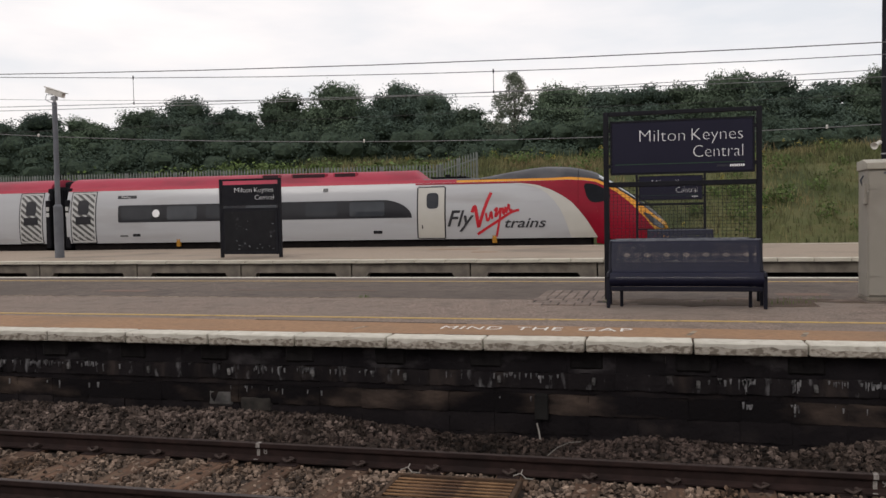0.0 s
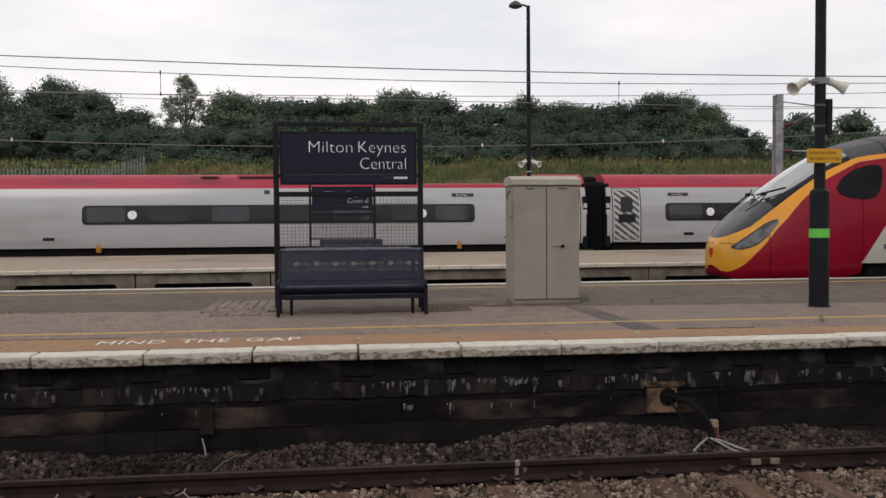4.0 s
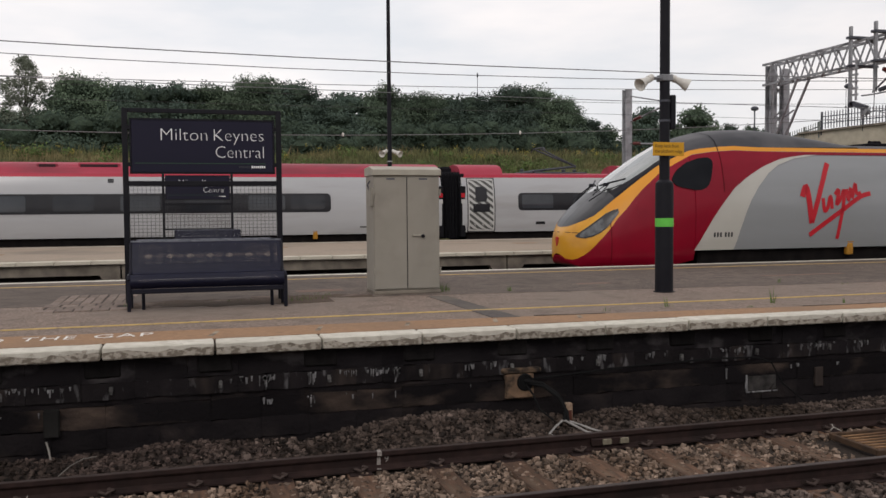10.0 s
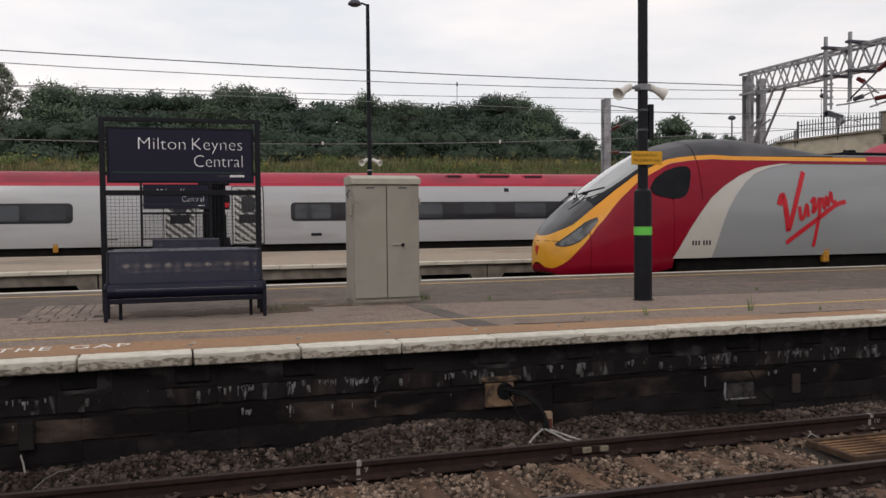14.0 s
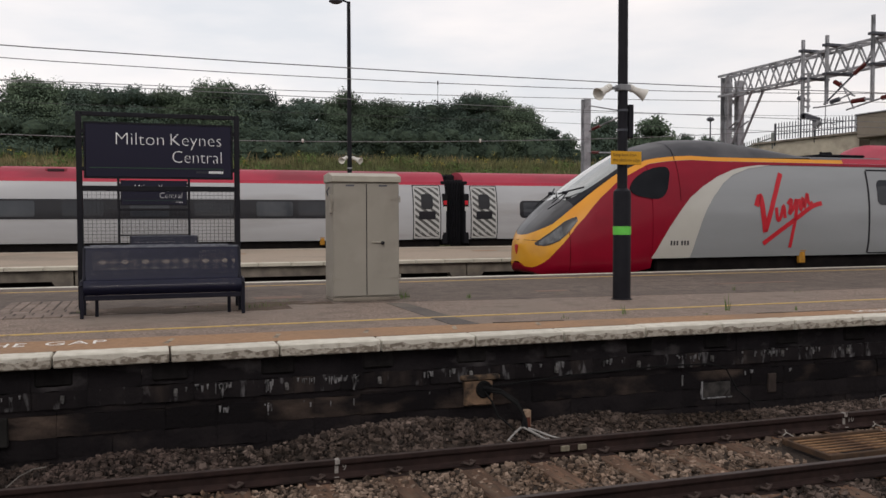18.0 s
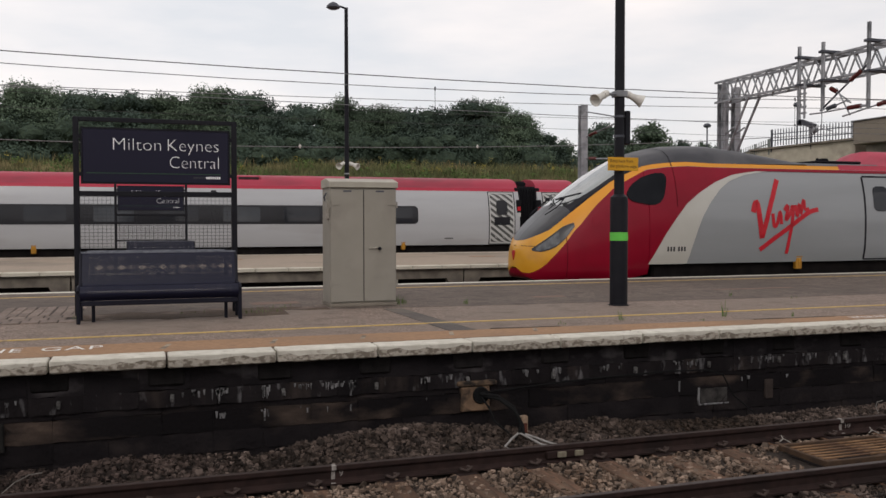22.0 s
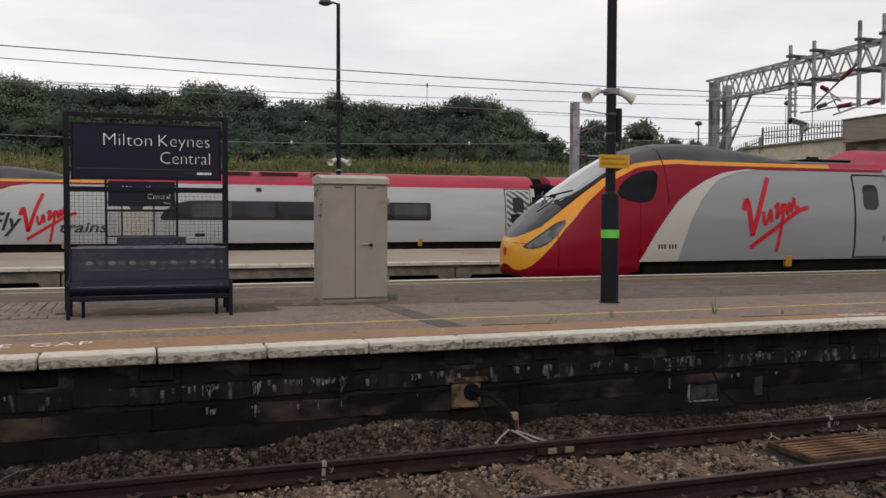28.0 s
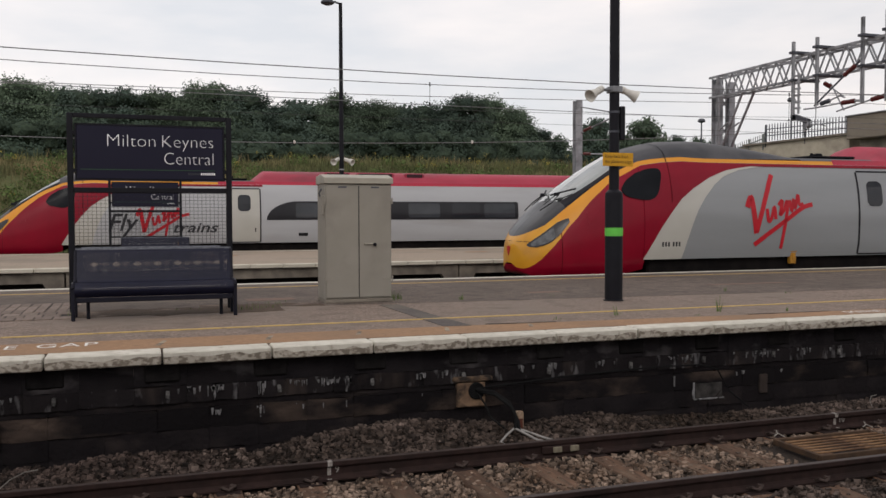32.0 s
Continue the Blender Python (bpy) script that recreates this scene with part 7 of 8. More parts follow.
def far_post():
    p = thing("lamp_post", (5.86, 26.5, ZP), 0, "slim black lamp post with two loudspeakers on the further platform", "lamp post", "lamp posts")
    part("lower_column", lathe(B(), [(0.11, 0), (0.11, 2.4), (0.075, 2.46)], 16), M_BLACK, p, smooth=True)
    part("upper_column", lathe(B(), [(0.072, 2.45), (0.055, 7.75)], 16), M_BLACK, p, smooth=True)
    part("speaker_bracket", tube(B(), [(-0.22, -0.02, 2.98), (0.22, -0.02, 2.98)], 0.02, 8), M_STEEL, p)
    part("strap", lathe(B(), [(0.080, 2.66), (0.080, 2.70)], 16), M_STEEL, p)
    horn(p, (-0.19, -0.10, 2.95), (-0.62, -0.70, -0.35))
    horn(p, (0.19, -0.10, 2.95), (0.62, -0.70, -0.35))
    lamp_head(p, (0, 0, 7.72), (-1, 0, 0))


far_post()


def camera_mast():
    p = thing("cctv_pole", (-19.6, 25.1, ZP), 0, "grey pole carrying a white security camera", "pole")
    part("lower_column", lathe(B(), [(0.15, 0), (0.15, 1.7), (0.09, 1.78)], 16), M_GREY_POLE, p, smooth=True)
    part("column", lathe(B(), [(0.088, 1.77), (0.08, 5.15)], 16), M_GREY_POLE, p, smooth=True)
    part("bracket", box(tube(B(), [(0, 0, 5.12), (0, 0, 5.36)], 0.055, 10), -0.1, 0.1, -0.06, 0.06, 5.22, 5.34, 0.01), M_STEEL, p)
    bm = box(B(), -0.34, 0.34, -0.09, 0.09, -0.07, 0.09, 0.02)
    box(bm, -0.40, 0.42, -0.11, 0.11, 0.09, 0.12, 0.008)
    bmesh.ops.transform(bm, matrix=pose(0.04, 0, 5.45, 0, 18, 0), verts=bm.verts)
    part("camera_housing", bm, M_HORN, p, "white camera housing tilted down")
    part("cable", tube(B(), [(-0.05, 0, 5.4), (-0.30, 0, 5.42), (-0.34, 0, 5.25), (-0.10, 0, 5.15)], 0.012, 6), M_GREYBAR, p, smooth=True)


camera_mast()


# ---------------------------------------------------------------- overhead line
def overhead_wires():
    """Wires as shallow parabolas: z = a x^2 + b x + c."""
    def wire(parent, name, a, b, c, r, x0=-90, x1=90, m=M_WIRE_LINE):
        part(name, tube(B(), [(x, 0, c + b * x + a * x * x if abs(x) < 34 else c + b * math.copysign(34, x) + a * 34 * 34) for x in range(x0, x1 + 1, 4)], r * 0.85, 6), m, parent)
    w = thing("overhead_wire", (0, Y_T3, 0), 0, "overhead wire above the middle tracks", "overhead wire", "overhead wires")
    wire(w, "catenary", 0.00094, -0.0146, 5.215, 0.013)
    w = thing("overhead_wire", (0, Y_T4, 0), 0, "catenary and contact wire joined by thin droppers", "overhead wire", "overhead wires")
    wire(w, "catenary", 0.00136, -0.0147, 5.530, 0.012)
    wire(w, "contact_wire", 0.00040, -0.0125, 5.050, 0.011)
    for x in (-25.3, -14.1, -4.1, 7.0, 18.2, 29.4):
        zc_, zw = 5.530 - 0.0147 * x + 0.00136 * x * x, 5.050 - 0.0125 * x + 0.0004 * x * x
        part("dropper", tube(tube(tube(B(), [(x, 0, zw), (x, 0, zc_)], 0.007, 5), [(x, 0, zw - 0.02), (x, 0, zw + 0.05)], 0.02, 6), [(x, 0, zc_ - 0.04), (x, 0, zc_ + 0.06)], 0.018, 6), M_BLACK, w, "thin dropper with clips")
    w = thing("overhead_wire", (0, Y_T5, 0), 0, "catenary and contact wire over the far track", "overhead wire", "overhead wires")
    wire(w, "catenary", 0.00049, 0.0046, 6.935, 0.016)
    wire(w, "contact_wire", 0.0, -0.003, 6.14, 0.009, m=M_WIRE_DARK)
    w = thing("overhead_wire", (0, 35.4, 0), 0, "feeder wire over the foot of the bank", "overhead wire", "overhead wires")
    wire(w, "feeder", 0.00075, -0.01564, 6.787, 0.010, m=M_WIRE_DARK)
    w = thing("return_wire", (0, 36.0, 0), 0, "sagging return conductor in front of the trees", "overhead wire")
    wire(w, "conductor", 0.0013, 0.0003, 5.135, 0.02, -70, 46)
    for x in (-29.0, -12.6, 6.0, 13.8):
        part("clamp", lathe(B(), [(0.01, 0), (0.04, 0.03), (0.05, 0.1), (0.03, 0.16)], 8, (x, 0, 5.08 + 0.0013 * x * x)), M_HORN, w, "pale wire clamp")


overhead_wires()


def h_column(bm, x, y, z0, z1, w=0.36, f=0.05):
    box(bm, x - w / 2, x + w / 2, y - w / 2, y - w / 2 + f, z0, z1)
    box(bm, x - w / 2, x + w / 2, y + w / 2 - f, y + w / 2, z0, z1)
    box(bm, x - 0.03, x + 0.03, y - w / 2 + f, y + w / 2 - f, z0, z1)


def mast():
    m = thing("overhead_mast", (19.6, 37.2, 0.7), 0, "steel overhead line mast with a cantilever arm", "mast")
    bm = B()
    h_column(bm, 0, 0, -0.6, 6.9, 0.34)
    part("column", bm, M_STEEL, m)
    bm = tube(B(), [(0.1, -0.1, 5.4), (0.5, -3.0, 5.95)], 0.04, 8)
    tube(bm, [(0.1, -0.1, 6.6), (0.5, -3.0, 5.98)], 0.03, 8)
    tube(bm, [(0.1, -0.1, 4.4), (0.45, -2.6, 4.2)], 0.035, 8)
    tube(bm, [(0.45, -2.6, 4.2), (0.5, -3.0, 5.95)], 0.025, 8)
    part("cantilever", bm, M_STEEL, m)
    for a, b in (((0.14, -0.4, 5.46), (0.2, -0.95, 5.56)), ((0.14, -0.4, 4.38), (0.2, -0.9, 4.34))):
        part("insulator", tube(B(), [a, b], 0.075, 10), M_INSULATOR, m)


mast()


def ribbed(parent, a, b, m=M_INSULATOR):
    """A ribbed insulator between two points."""
    a, b = Vector(a), Vector(b)
    n = max(4, int((b - a).length / 0.07))
    prof = [(0.04, 0.0)]
    for k in range(n):
        h = (b - a).length * (k + 0.5) / n
        prof += [(0.055, h - 0.02), (0.095, h), (0.055, h + 0.02)]
    part("insulator", lathe(B(), prof + [(0.04, (b - a).length)], 12, a, b - a), m, parent, "ribbed insulator")


def gantry():
    g = thing("overhead_gantry", (27.5, 37.5, 0), 0, "galvanised lattice portal gantry carrying overhead wires across the tracks", "gantry")
    bm = B()
    h_column(bm, 0.30, 0.2, 0.5, 9.1, 0.40)
    h_column(bm, 0.85, -0.1, 0.5, 8.9, 0.34)
    for z in (1.5, 3.0, 4.5, 6.0, 7.4):
        bar(bm, (0.30, 0.1, z), (0.85, -0.1, z + 0.9), 0.07)
        bar(bm, (0.85, -0.1, z), (0.30, 0.1, z + 0.9), 0.07)
    part("column", bm, M_STEEL, g, "braced twin column")
    # boom: four chords running over the tracks, laced with angles
    y1 = -36.5
    for x, z in ((-0.10, 9.12), (0.55, 9.12), (-0.10, 8.12), (0.55, 8.12)):
        part("chord", box(B(), x - 0.05, x + 0.05, y1, 0.3, z - 0.05, z + 0.05), M_STEEL, g)
    brace = to_mesh("brace", bar(bar(B(), (-0.15, 0, 8.12), (-0.15, -0.52, 9.12), 0.06, 0.05), (-0.15, -0.52, 9.12), (-0.15, -1.04, 8.12), 0.06, 0.05), M_STEEL)
    brace2 = to_mesh("brace", bar(bar(B(), (0.60, -0.52, 8.12), (0.60, 0, 9.12), 0.06, 0.05), (0.60, -1.04, 9.12), (0.60, -0.52, 8.12), 0.06, 0.05), M_STEEL)
    lace = to_mesh("lace", bar(B(), (-0.10, 0, 9.12), (0.55, -1.04, 9.12), 0.05), M_STEEL)
    lace2 = to_mesh("lace", bar(B(), (0.55, 0, 8.12), (-0.10, -1.04, 8.12), 0.05), M_STEEL)
    for k in range(35):
        for me in (brace, brace2, lace, lace2):
            part(me.name.split(".")[0], None, None, g, mesh=me).location = (0, -1.04 * k, 0)
    bm = B()
    h_column(bm, 0.4, -36.6, 0.5, 9.1, 0.34)
    part("column", bm, M_STEEL, g)
    for x, xb in ((0.30, -0.10), (0.85, 0.55)):
        part("knee_brace", bar(B(), (x, 0.0, 5.3), (xb, -2.3, 8.1), 0.09), M_STEEL, g)
        part("knee_brace", bar(B(), (x, 0.0, 6.5), (xb, -1.2, 6.75), 0.06), M_STEEL, g)
    part("knee_brace", bar(B(), (0.30, 0.1, 5.4), (-0.10, -0.5, 8.1), 0.08), M_STEEL, g)
    # drop verticals with registration arms and insulators
    for y, zt, zb, arms in ((-6.34, 9.68, 6.28, 0), (-7.75, 9.61, 6.76, 0), (-10.2, 9.93, 6.56, 0), (-11.4, 9.95, 6.5, 1), (-15.0, 9.95, 6.4, 1), (-18.6, 9.95, 6.4, 1)):
        bm = B()
        h_column(bm, -0.62, y, zb, zt, 0.115, 0.03)
        part("drop_vertical", bm, M_STEEL, g, "steel drop vertical")
        part("clamp", box(B(), -0.75, 0.70, y - 0.14, y + 0.14, 9.16, 9.26), M_DARK_STEEL, g)
        part("clamp", box(B(), -0.75, 0.70, y - 0.14, y + 0.14, 7.98, 8.06), M_DARK_STEEL, g)
        if arms:
            ribbed(g, (-0.62, y + 0.1, zb + 0.2), (-0.60, y + 0.75, zb + 0.14))
            part("arm", tube(tube(B(), [(-0.60, y + 0.7, zb + 0.15), (-0.55, y + 2.6, zb - 0.1)], 0.035, 8), [(-0.55, y + 2.2, zb - 0.1), (-0.5, y + 3.0, zb + 1.1)], 0.028, 8), M_STEEL, g)
    # twin rails and a pulley bracket below the first drop, cantilever arms on the third
    bm = box(B(), -0.60, -0.54, -6.66, -6.58, 6.55, 8.3)
    for k in range(6):
        box(bm, -0.62, -0.52, -6.70, -6.44, 6.75 + 0.28 * k, 6.83 + 0.28 * k)
    part("ladder_rail", bm, M_STEEL, g, "short laddered rail")
    part("pulley_bracket", bar(box(B(), -0.72, -0.52, -6.62, -6.30, 6.28, 6.50, 0.02), (-0.62, -6.45, 6.44), (-0.62, -7.30, 6.14), 0.20), M_DARK_STEEL, g, "dark pulley bracket")
    part("pulley", lathe(B(), [(0.05, -0.09), (0.17, -0.08), (0.12, 0.0), (0.17, 0.08), (0.05, 0.09)], 14, (-0.62, -7.20, 6.02), (1, 0, 0)), M_STEEL, g)
    part("hook", tube(B(), [(-0.62, -7.16, 6.0), (-0.62, -7.02, 5.88), (-0.62, -7.02, 5.72)], 0.04, 8), M_STEEL, g)
    part("arm", tube(tube(B(), [(-0.62, -7.04, 5.74), (-0.62, -7.7, 6.02), (-0.62, -8.35, 5.84)], 0.025, 8), [(-0.62, -7.7, 6.02), (-0.62, -7.72, 6.76)], 0.02, 6), M_STEEL, g)
    part("arm", tube(B(), [(-0.62, -7.62, 6.76), (-0.62, -9.30, 7.80)], 0.038, 8), M_DARK_STEEL, g)
    ribbed(g, (-0.62, -9.25, 7.77), (-0.62, -9.85, 8.11))
    part("arm", tube(B(), [(-0.62, -9.85, 8.11), (-0.62, -10.2, 8.31)], 0.045, 8), M_DARK_STEEL, g)
    ribbed(g, (-0.62, -8.18, 7.63), (-0.62, -8.55, 7.42))
    part("arm", tube(tube(B(), [(-0.62, -8.5, 7.44), (-0.62, -9.22, 6.96)], 0.032, 8), [(-0.62, -9.30, 6.90), (-0.62, -9.05, 7.0), (-0.62, -8.4, 6.86)], 0.035, 8), M_STEEL, g)
    part("arm", tube(B(), [(-0.62, -7.01, 6.69), (-0.62, -7.6, 6.67), (-0.62, -9.2, 6.70)], 0.032, 8), M_STEEL, g)
    ribbed(g, (-0.62, -7.98, 6.80), (-0.62, -8.5, 6.88), M_DARK_STEEL)
    ribbed(g, (-0.62, -9.15, 6.69), (-0.62, -9.85, 6.70))
    part("arm", tube(B(), [(-0.62, -9.85, 6.70), (-0.62, -10.2, 6.66)], 0.05, 8), M_STEEL, g)


gantry()


# ---------------------------------------------------------------- fences, bridge ramp, distant things
def palisade(name, p0, p1, h, pitch, label, pale_w=0.065, steel=M_FENCE):
    a, b = Vector(p0), Vector(p1)
    f = thing(name, p0, 0, label, "fence", "palisade fences")
    d = b - a
    n = int(d.length / pitch)
    turn = math.atan2(d.y, d.x)
    bm = B()
    v = [bm.verts.new(q) for q in ((-pale_w / 2, -0.012, 0), (pale_w / 2, -0.012, 0), (pale_w / 2, -0.012, h - 0.08), (0, -0.012, h), (-pale_w / 2, -0.012, h - 0.08))]
    w = [bm.verts.new(q.co + Vector((0, 0.016, 0))) for q in v]
    bm.faces.new(v)
    bm.faces.new(w[::-1])
    for k in range(5):
        bm.faces.new((v[k], w[k], w[(k + 1) % 5], v[(k + 1) % 5]))
    pale = to_mesh("pale", bm, steel)
    for k in range(min(n + 1, 260)):
        q = part("pale", None, None, f, mesh=pale)
        q.matrix_local = Matrix.Translation(d * (k / n)) @ pose(0, 0, random.uniform(-0.015, 0.015), 0, 0, math.degrees(turn))
    for z in (0.35, h - 0.35):
        part("rail", bar(B(), Vector((0, 0.03, z)), d + Vector((0, 0.03, z)), 0.05), steel, f)
    m_ = max(2, int(d.length / 2.75))
    post = to_mesh("post", box(B(), -0.05, 0.05, 0.03, 0.13, -0.4, h - 0.05), steel)
    for k in range(m_ + 1):
        part("post", None, None, f, mesh=post).location = d * (k / m_)


palisade("palisade_fence", (-52.0, 40.0, 2.25), (-10.4, 40.0, 2.10), 2.42, 0.165, "grey steel palisade fence along the bank")
palisade("palisade_fence", (-10.25, 40.0, 2.12), (-8.85, 41.7, 2.75), 2.42, 0.165, "short return of palisade fence climbing the bank")


def bridge_ramp():
    r = thing("bridge_ramp", (39.3, 48.0, 0), 0, "concrete bridge approach wall topped with steel fencing", "bridge", kind="structure")
    d = Vector((1.9, -5.2, 0))
    n = Vector((d.y, -d.x, 0)).normalized() * -1
    bm = B()
    for t0, t1, z0, z1 in ((-0.35, 1.0, 0.5, 7.16),):
        p = [d * t0, d * t1, d * t1 + n * 6.0, d * t0 + n * 6.0]
        lo = [bm.verts.new((q.x, q.y, z0)) for q in p]
        hi = [bm.verts.new((q.x, q.y, z1 + (0.0 if k in (1, 2) else -0.35))) for k, q in enumerate(p)]
        bm.faces.new(hi)
        for k in range(4):
            bm.faces.new((lo[k], lo[(k + 1) % 4], hi[(k + 1) % 4], hi[k]))
    part("retaining_wall", bm, M_RAMP, r, "pale concrete retaining wall")
    part("wall_cap", bar(B(), d * -0.3 + Vector((0, 0, 6.90)), d * 1.0 + Vector((0, 0, 7.17)), 0.35, 0.12), M_CONCRETE, r)
    a = d * 1.02
    part("cladding_box", box(B(), a.x - 0.35, a.x + 9.0, a.y - 7.0, a.y, 6.78, 8.18, 0.04), M_BEIGE, r, "beige clad parapet box")
    part("cladding_roof", box(B(), a.x - 0.45, a.x + 9.1, a.y - 7.1, a.y + 0.1, 8.18, 8.25, 0.02), M_STEEL, r)
    part("box_pier", box(B(), a.x + 0.3, a.x + 8.8, a.y - 6.6, a.y - 0.4, 0.5, 6.77), M_PALE_CONCRETE, r)


bridge_ramp()
palisade("palisade_fence", (39.3, 48.0, 7.10), (41.2, 42.9, 7.17), 1.12, 0.19, "dark steel palisade fence on the bridge approach", 0.06, M_DARK_STEEL)
palisade("palisade_fence", (38.52, 50.15, 6.35), (39.24, 48.16, 6.92), 0.72, 0.16, "low grey railing sloping down beside the bridge approach", 0.05)


def distant_lamp(x, y, z, h):
    p = thing("street_lamp", (x, y, z), 0, "distant street lamp beyond the bank", "lamp post", "street lamps")
    part("column", lathe(B(), [(0.10, 0), (0.07, h)], 10), M_DARK_STEEL, p, smooth=True)
    part("lantern", lathe(B(), [(0.05, h), (0.34, h + 0.10), (0.42, h + 0.24), (0.30, h + 0.44), (0.05, h + 0.52)], 12), M_DARK_STEEL, p, smooth=True)


distant_lamp(57.0, 80.0, 5.2, 6.9)
distant_lamp(60.2, 70.0, 5.2, 8.0)


# ---------------------------------------------------------------- plants
def leaf_cloud(rng, centres, radii, count, size, flat=0.92, loose=0.32):
    """Many small bent leaf sprays in lobes: denser at the skin of each lobe."""
    centres = np.array(centres, float)
    radii = np.array(radii, float)
    pick = rng.choice(len(centres), count, p=radii ** 2 / (radii ** 2).sum())
    v = rng.normal(size=(count, 3))
    v /= np.linalg.norm(v, axis=1)[:, None]
    r = radii[pick] * (0.50 + 0.66 * rng.random(count) ** 0.85) * (1 + 0.12 * rng.normal(size=count))
    c = centres[pick] + v * r[:, None] * (1, 1, flat)
    nrm = v + rng.normal(scale=loose, size=(count, 3))
    nrm /= np.linalg.norm(nrm, axis=1)[:, None]
    a = np.cross(nrm, rng.normal(size=(count, 3)))
    a /= np.linalg.norm(a, axis=1)[:, None] + 1e-9
    b = np.cross(nrm, a)
    s = (size * (0.55 + 0.9 * rng.random(count)))[:, None]
    quad = np.stack((c - a * s * 0.9, c - b * s * 0.75 + nrm * s * 0.15, c + a * s * 0.9 - nrm * s * 0.1, c + b * s * 0.7 + nrm * s * 0.1), axis=1)
    verts = quad.reshape(-1, 3).tolist()
    faces = []
    for o in range(0, 4 * count, 4):
        faces.extend(((o, o + 1, o + 2), (o, o + 2, o + 3)))
    return verts, faces


def lobe_cores(rng, centres, radii, share, flat=0.75):
    """The dense inner foliage of each lobe, as a rough rounded mass under the outer sprays."""
    bm = B()
    bmesh.ops.create_icosphere(bm, subdivisions=2, radius=1.0)
    base = np.array([v.co[:] for v in bm.verts])
    tri = [[v.index for v in f.verts] for f in bm.faces]
    bm.free()
    verts, faces = [], []
    for c, r in zip(centres, radii):
        o = len(verts)
        v = base * (1 + rng.uniform(-0.16, 0.16, (len(base), 1))) * (r * share) * (1, 1, flat) + np.array(c)
        verts.extend(map(tuple, v))
        faces.extend(tuple(k + o for k in f) for f in tri)
    return verts, faces


def tree_mesh(seed, height, spread, leaves, size, material, sparse=False):
    """A domed crown built from many small lobes, with trunk and limbs."""
    rng = np.random.default_rng(seed)
    cs, rs, big, big_r = [], [], [], []
    if sparse:
        # a loose cone of small sprays that narrows to a pointed top
        for k in range(120):
            t, a = rng.random(), rng.uniform(0, 6.28)
            w = spread * (1 - t) ** 0.55 * (0.1 + 0.9 * rng.random() ** 0.5)
            cs.append((w * math.cos(a), w * math.sin(a), height * (0.10 + 0.88 * t)))
            rs.append((0.6 + 0.7 * rng.random()) * spread * (0.17 - 0.07 * t))
    else:
        # boughs in rising tiers, each carrying a skin of small leafy clumps
        for tier, (count, reach, level) in enumerate(((7, 0.68, 0.20), (7, 0.66, 0.40), (6, 0.50, 0.60), (4, 0.28, 0.76), (1, 0.05, 0.84))):
            for k in range(count):
                a = 6.283 * (k + 0.5 * (tier % 2)) / count + rng.uniform(-0.3, 0.3)
                w = spread * reach * rng.uniform(0.8, 1.15)
                big.append((w * math.cos(a), w * math.sin(a), height * (level + rng.uniform(-0.05, 0.05))))
                big_r.append(spread * rng.uniform(0.36, 0.46) * (1 - 0.06 * tier))
        for c, r in zip(big, big_r):
            for k in range(17):
                v = rng.normal(size=3)
                v[2] = abs(v[2]) * 0.9 - 0.25
                out = np.array((c[0], c[1], 0.0)) / (spread * 0.6)
                v = v / np.linalg.norm(v) + 0.55 * out
                v /= np.linalg.norm(v)
                p = np.array(c) + v * r * rng.uniform(0.66, 1.04) * (1, 1, 0.85)
                cs.append(tuple(p))
                rs.append(r * rng.uniform(0.32, 0.62))
    n = len(cs)
    v, f = leaf_cloud(rng, cs, rs, leaves, size)
    if not sparse:
        # dark-toned cores paint the shaded gaps between the sprays
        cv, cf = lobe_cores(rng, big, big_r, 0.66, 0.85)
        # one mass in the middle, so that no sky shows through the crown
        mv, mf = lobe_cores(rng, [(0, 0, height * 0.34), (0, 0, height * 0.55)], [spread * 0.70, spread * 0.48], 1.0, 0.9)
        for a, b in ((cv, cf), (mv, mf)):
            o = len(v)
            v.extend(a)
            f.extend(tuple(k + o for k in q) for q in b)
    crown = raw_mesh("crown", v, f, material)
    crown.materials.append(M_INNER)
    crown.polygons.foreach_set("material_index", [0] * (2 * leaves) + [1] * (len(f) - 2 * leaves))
    bm = tube(B(), [(0, 0, -0.5), (0.05, 0.04, height * 0.3), (-0.05, 0.1, height * 0.6), (0, 0, height * 0.84)], height * 0.022, 8, True, height * 0.004)
    for k in range(0, n, 9 if not sparse else 6):
        c = Vector(cs[k])
        s = Vector((0, 0, c.z * 0.55))
        tube(bm, [s, s.lerp(c, 0.5) + Vector((0, 0, 0.15)), c], height * 0.008, 5, True, height * 0.002)
    trunk = to_mesh("trunk", bm, M_BARK, True)
    return trunk, crown


TREES = [tree_mesh(11, 7.0, 2.9, 24000, 0.074, M_LEAF), tree_mesh(12, 7.4, 3.3, 26000, 0.076, M_LEAF), tree_mesh(13, 6.4, 3.0, 24000, 0.074, M_LEAF_B), tree_mesh(14, 6.8, 2.7, 22000, 0.072, M_LEAF_B)]
BACK_TREES = [tree_mesh(15, 7.0, 3.1, 8000, 0.14, M_LEAF), tree_mesh(16, 6.8, 3.0, 8000, 0.14, M_LEAF_B)]
PALE_TREE = tree_mesh(21, 7.0, 2.7, 15000, 0.056, M_LEAF_PALE, True)
SLIM_TREE = tree_mesh(22, 5.2, 1.0, 2600, 0.11, M_LEAF)


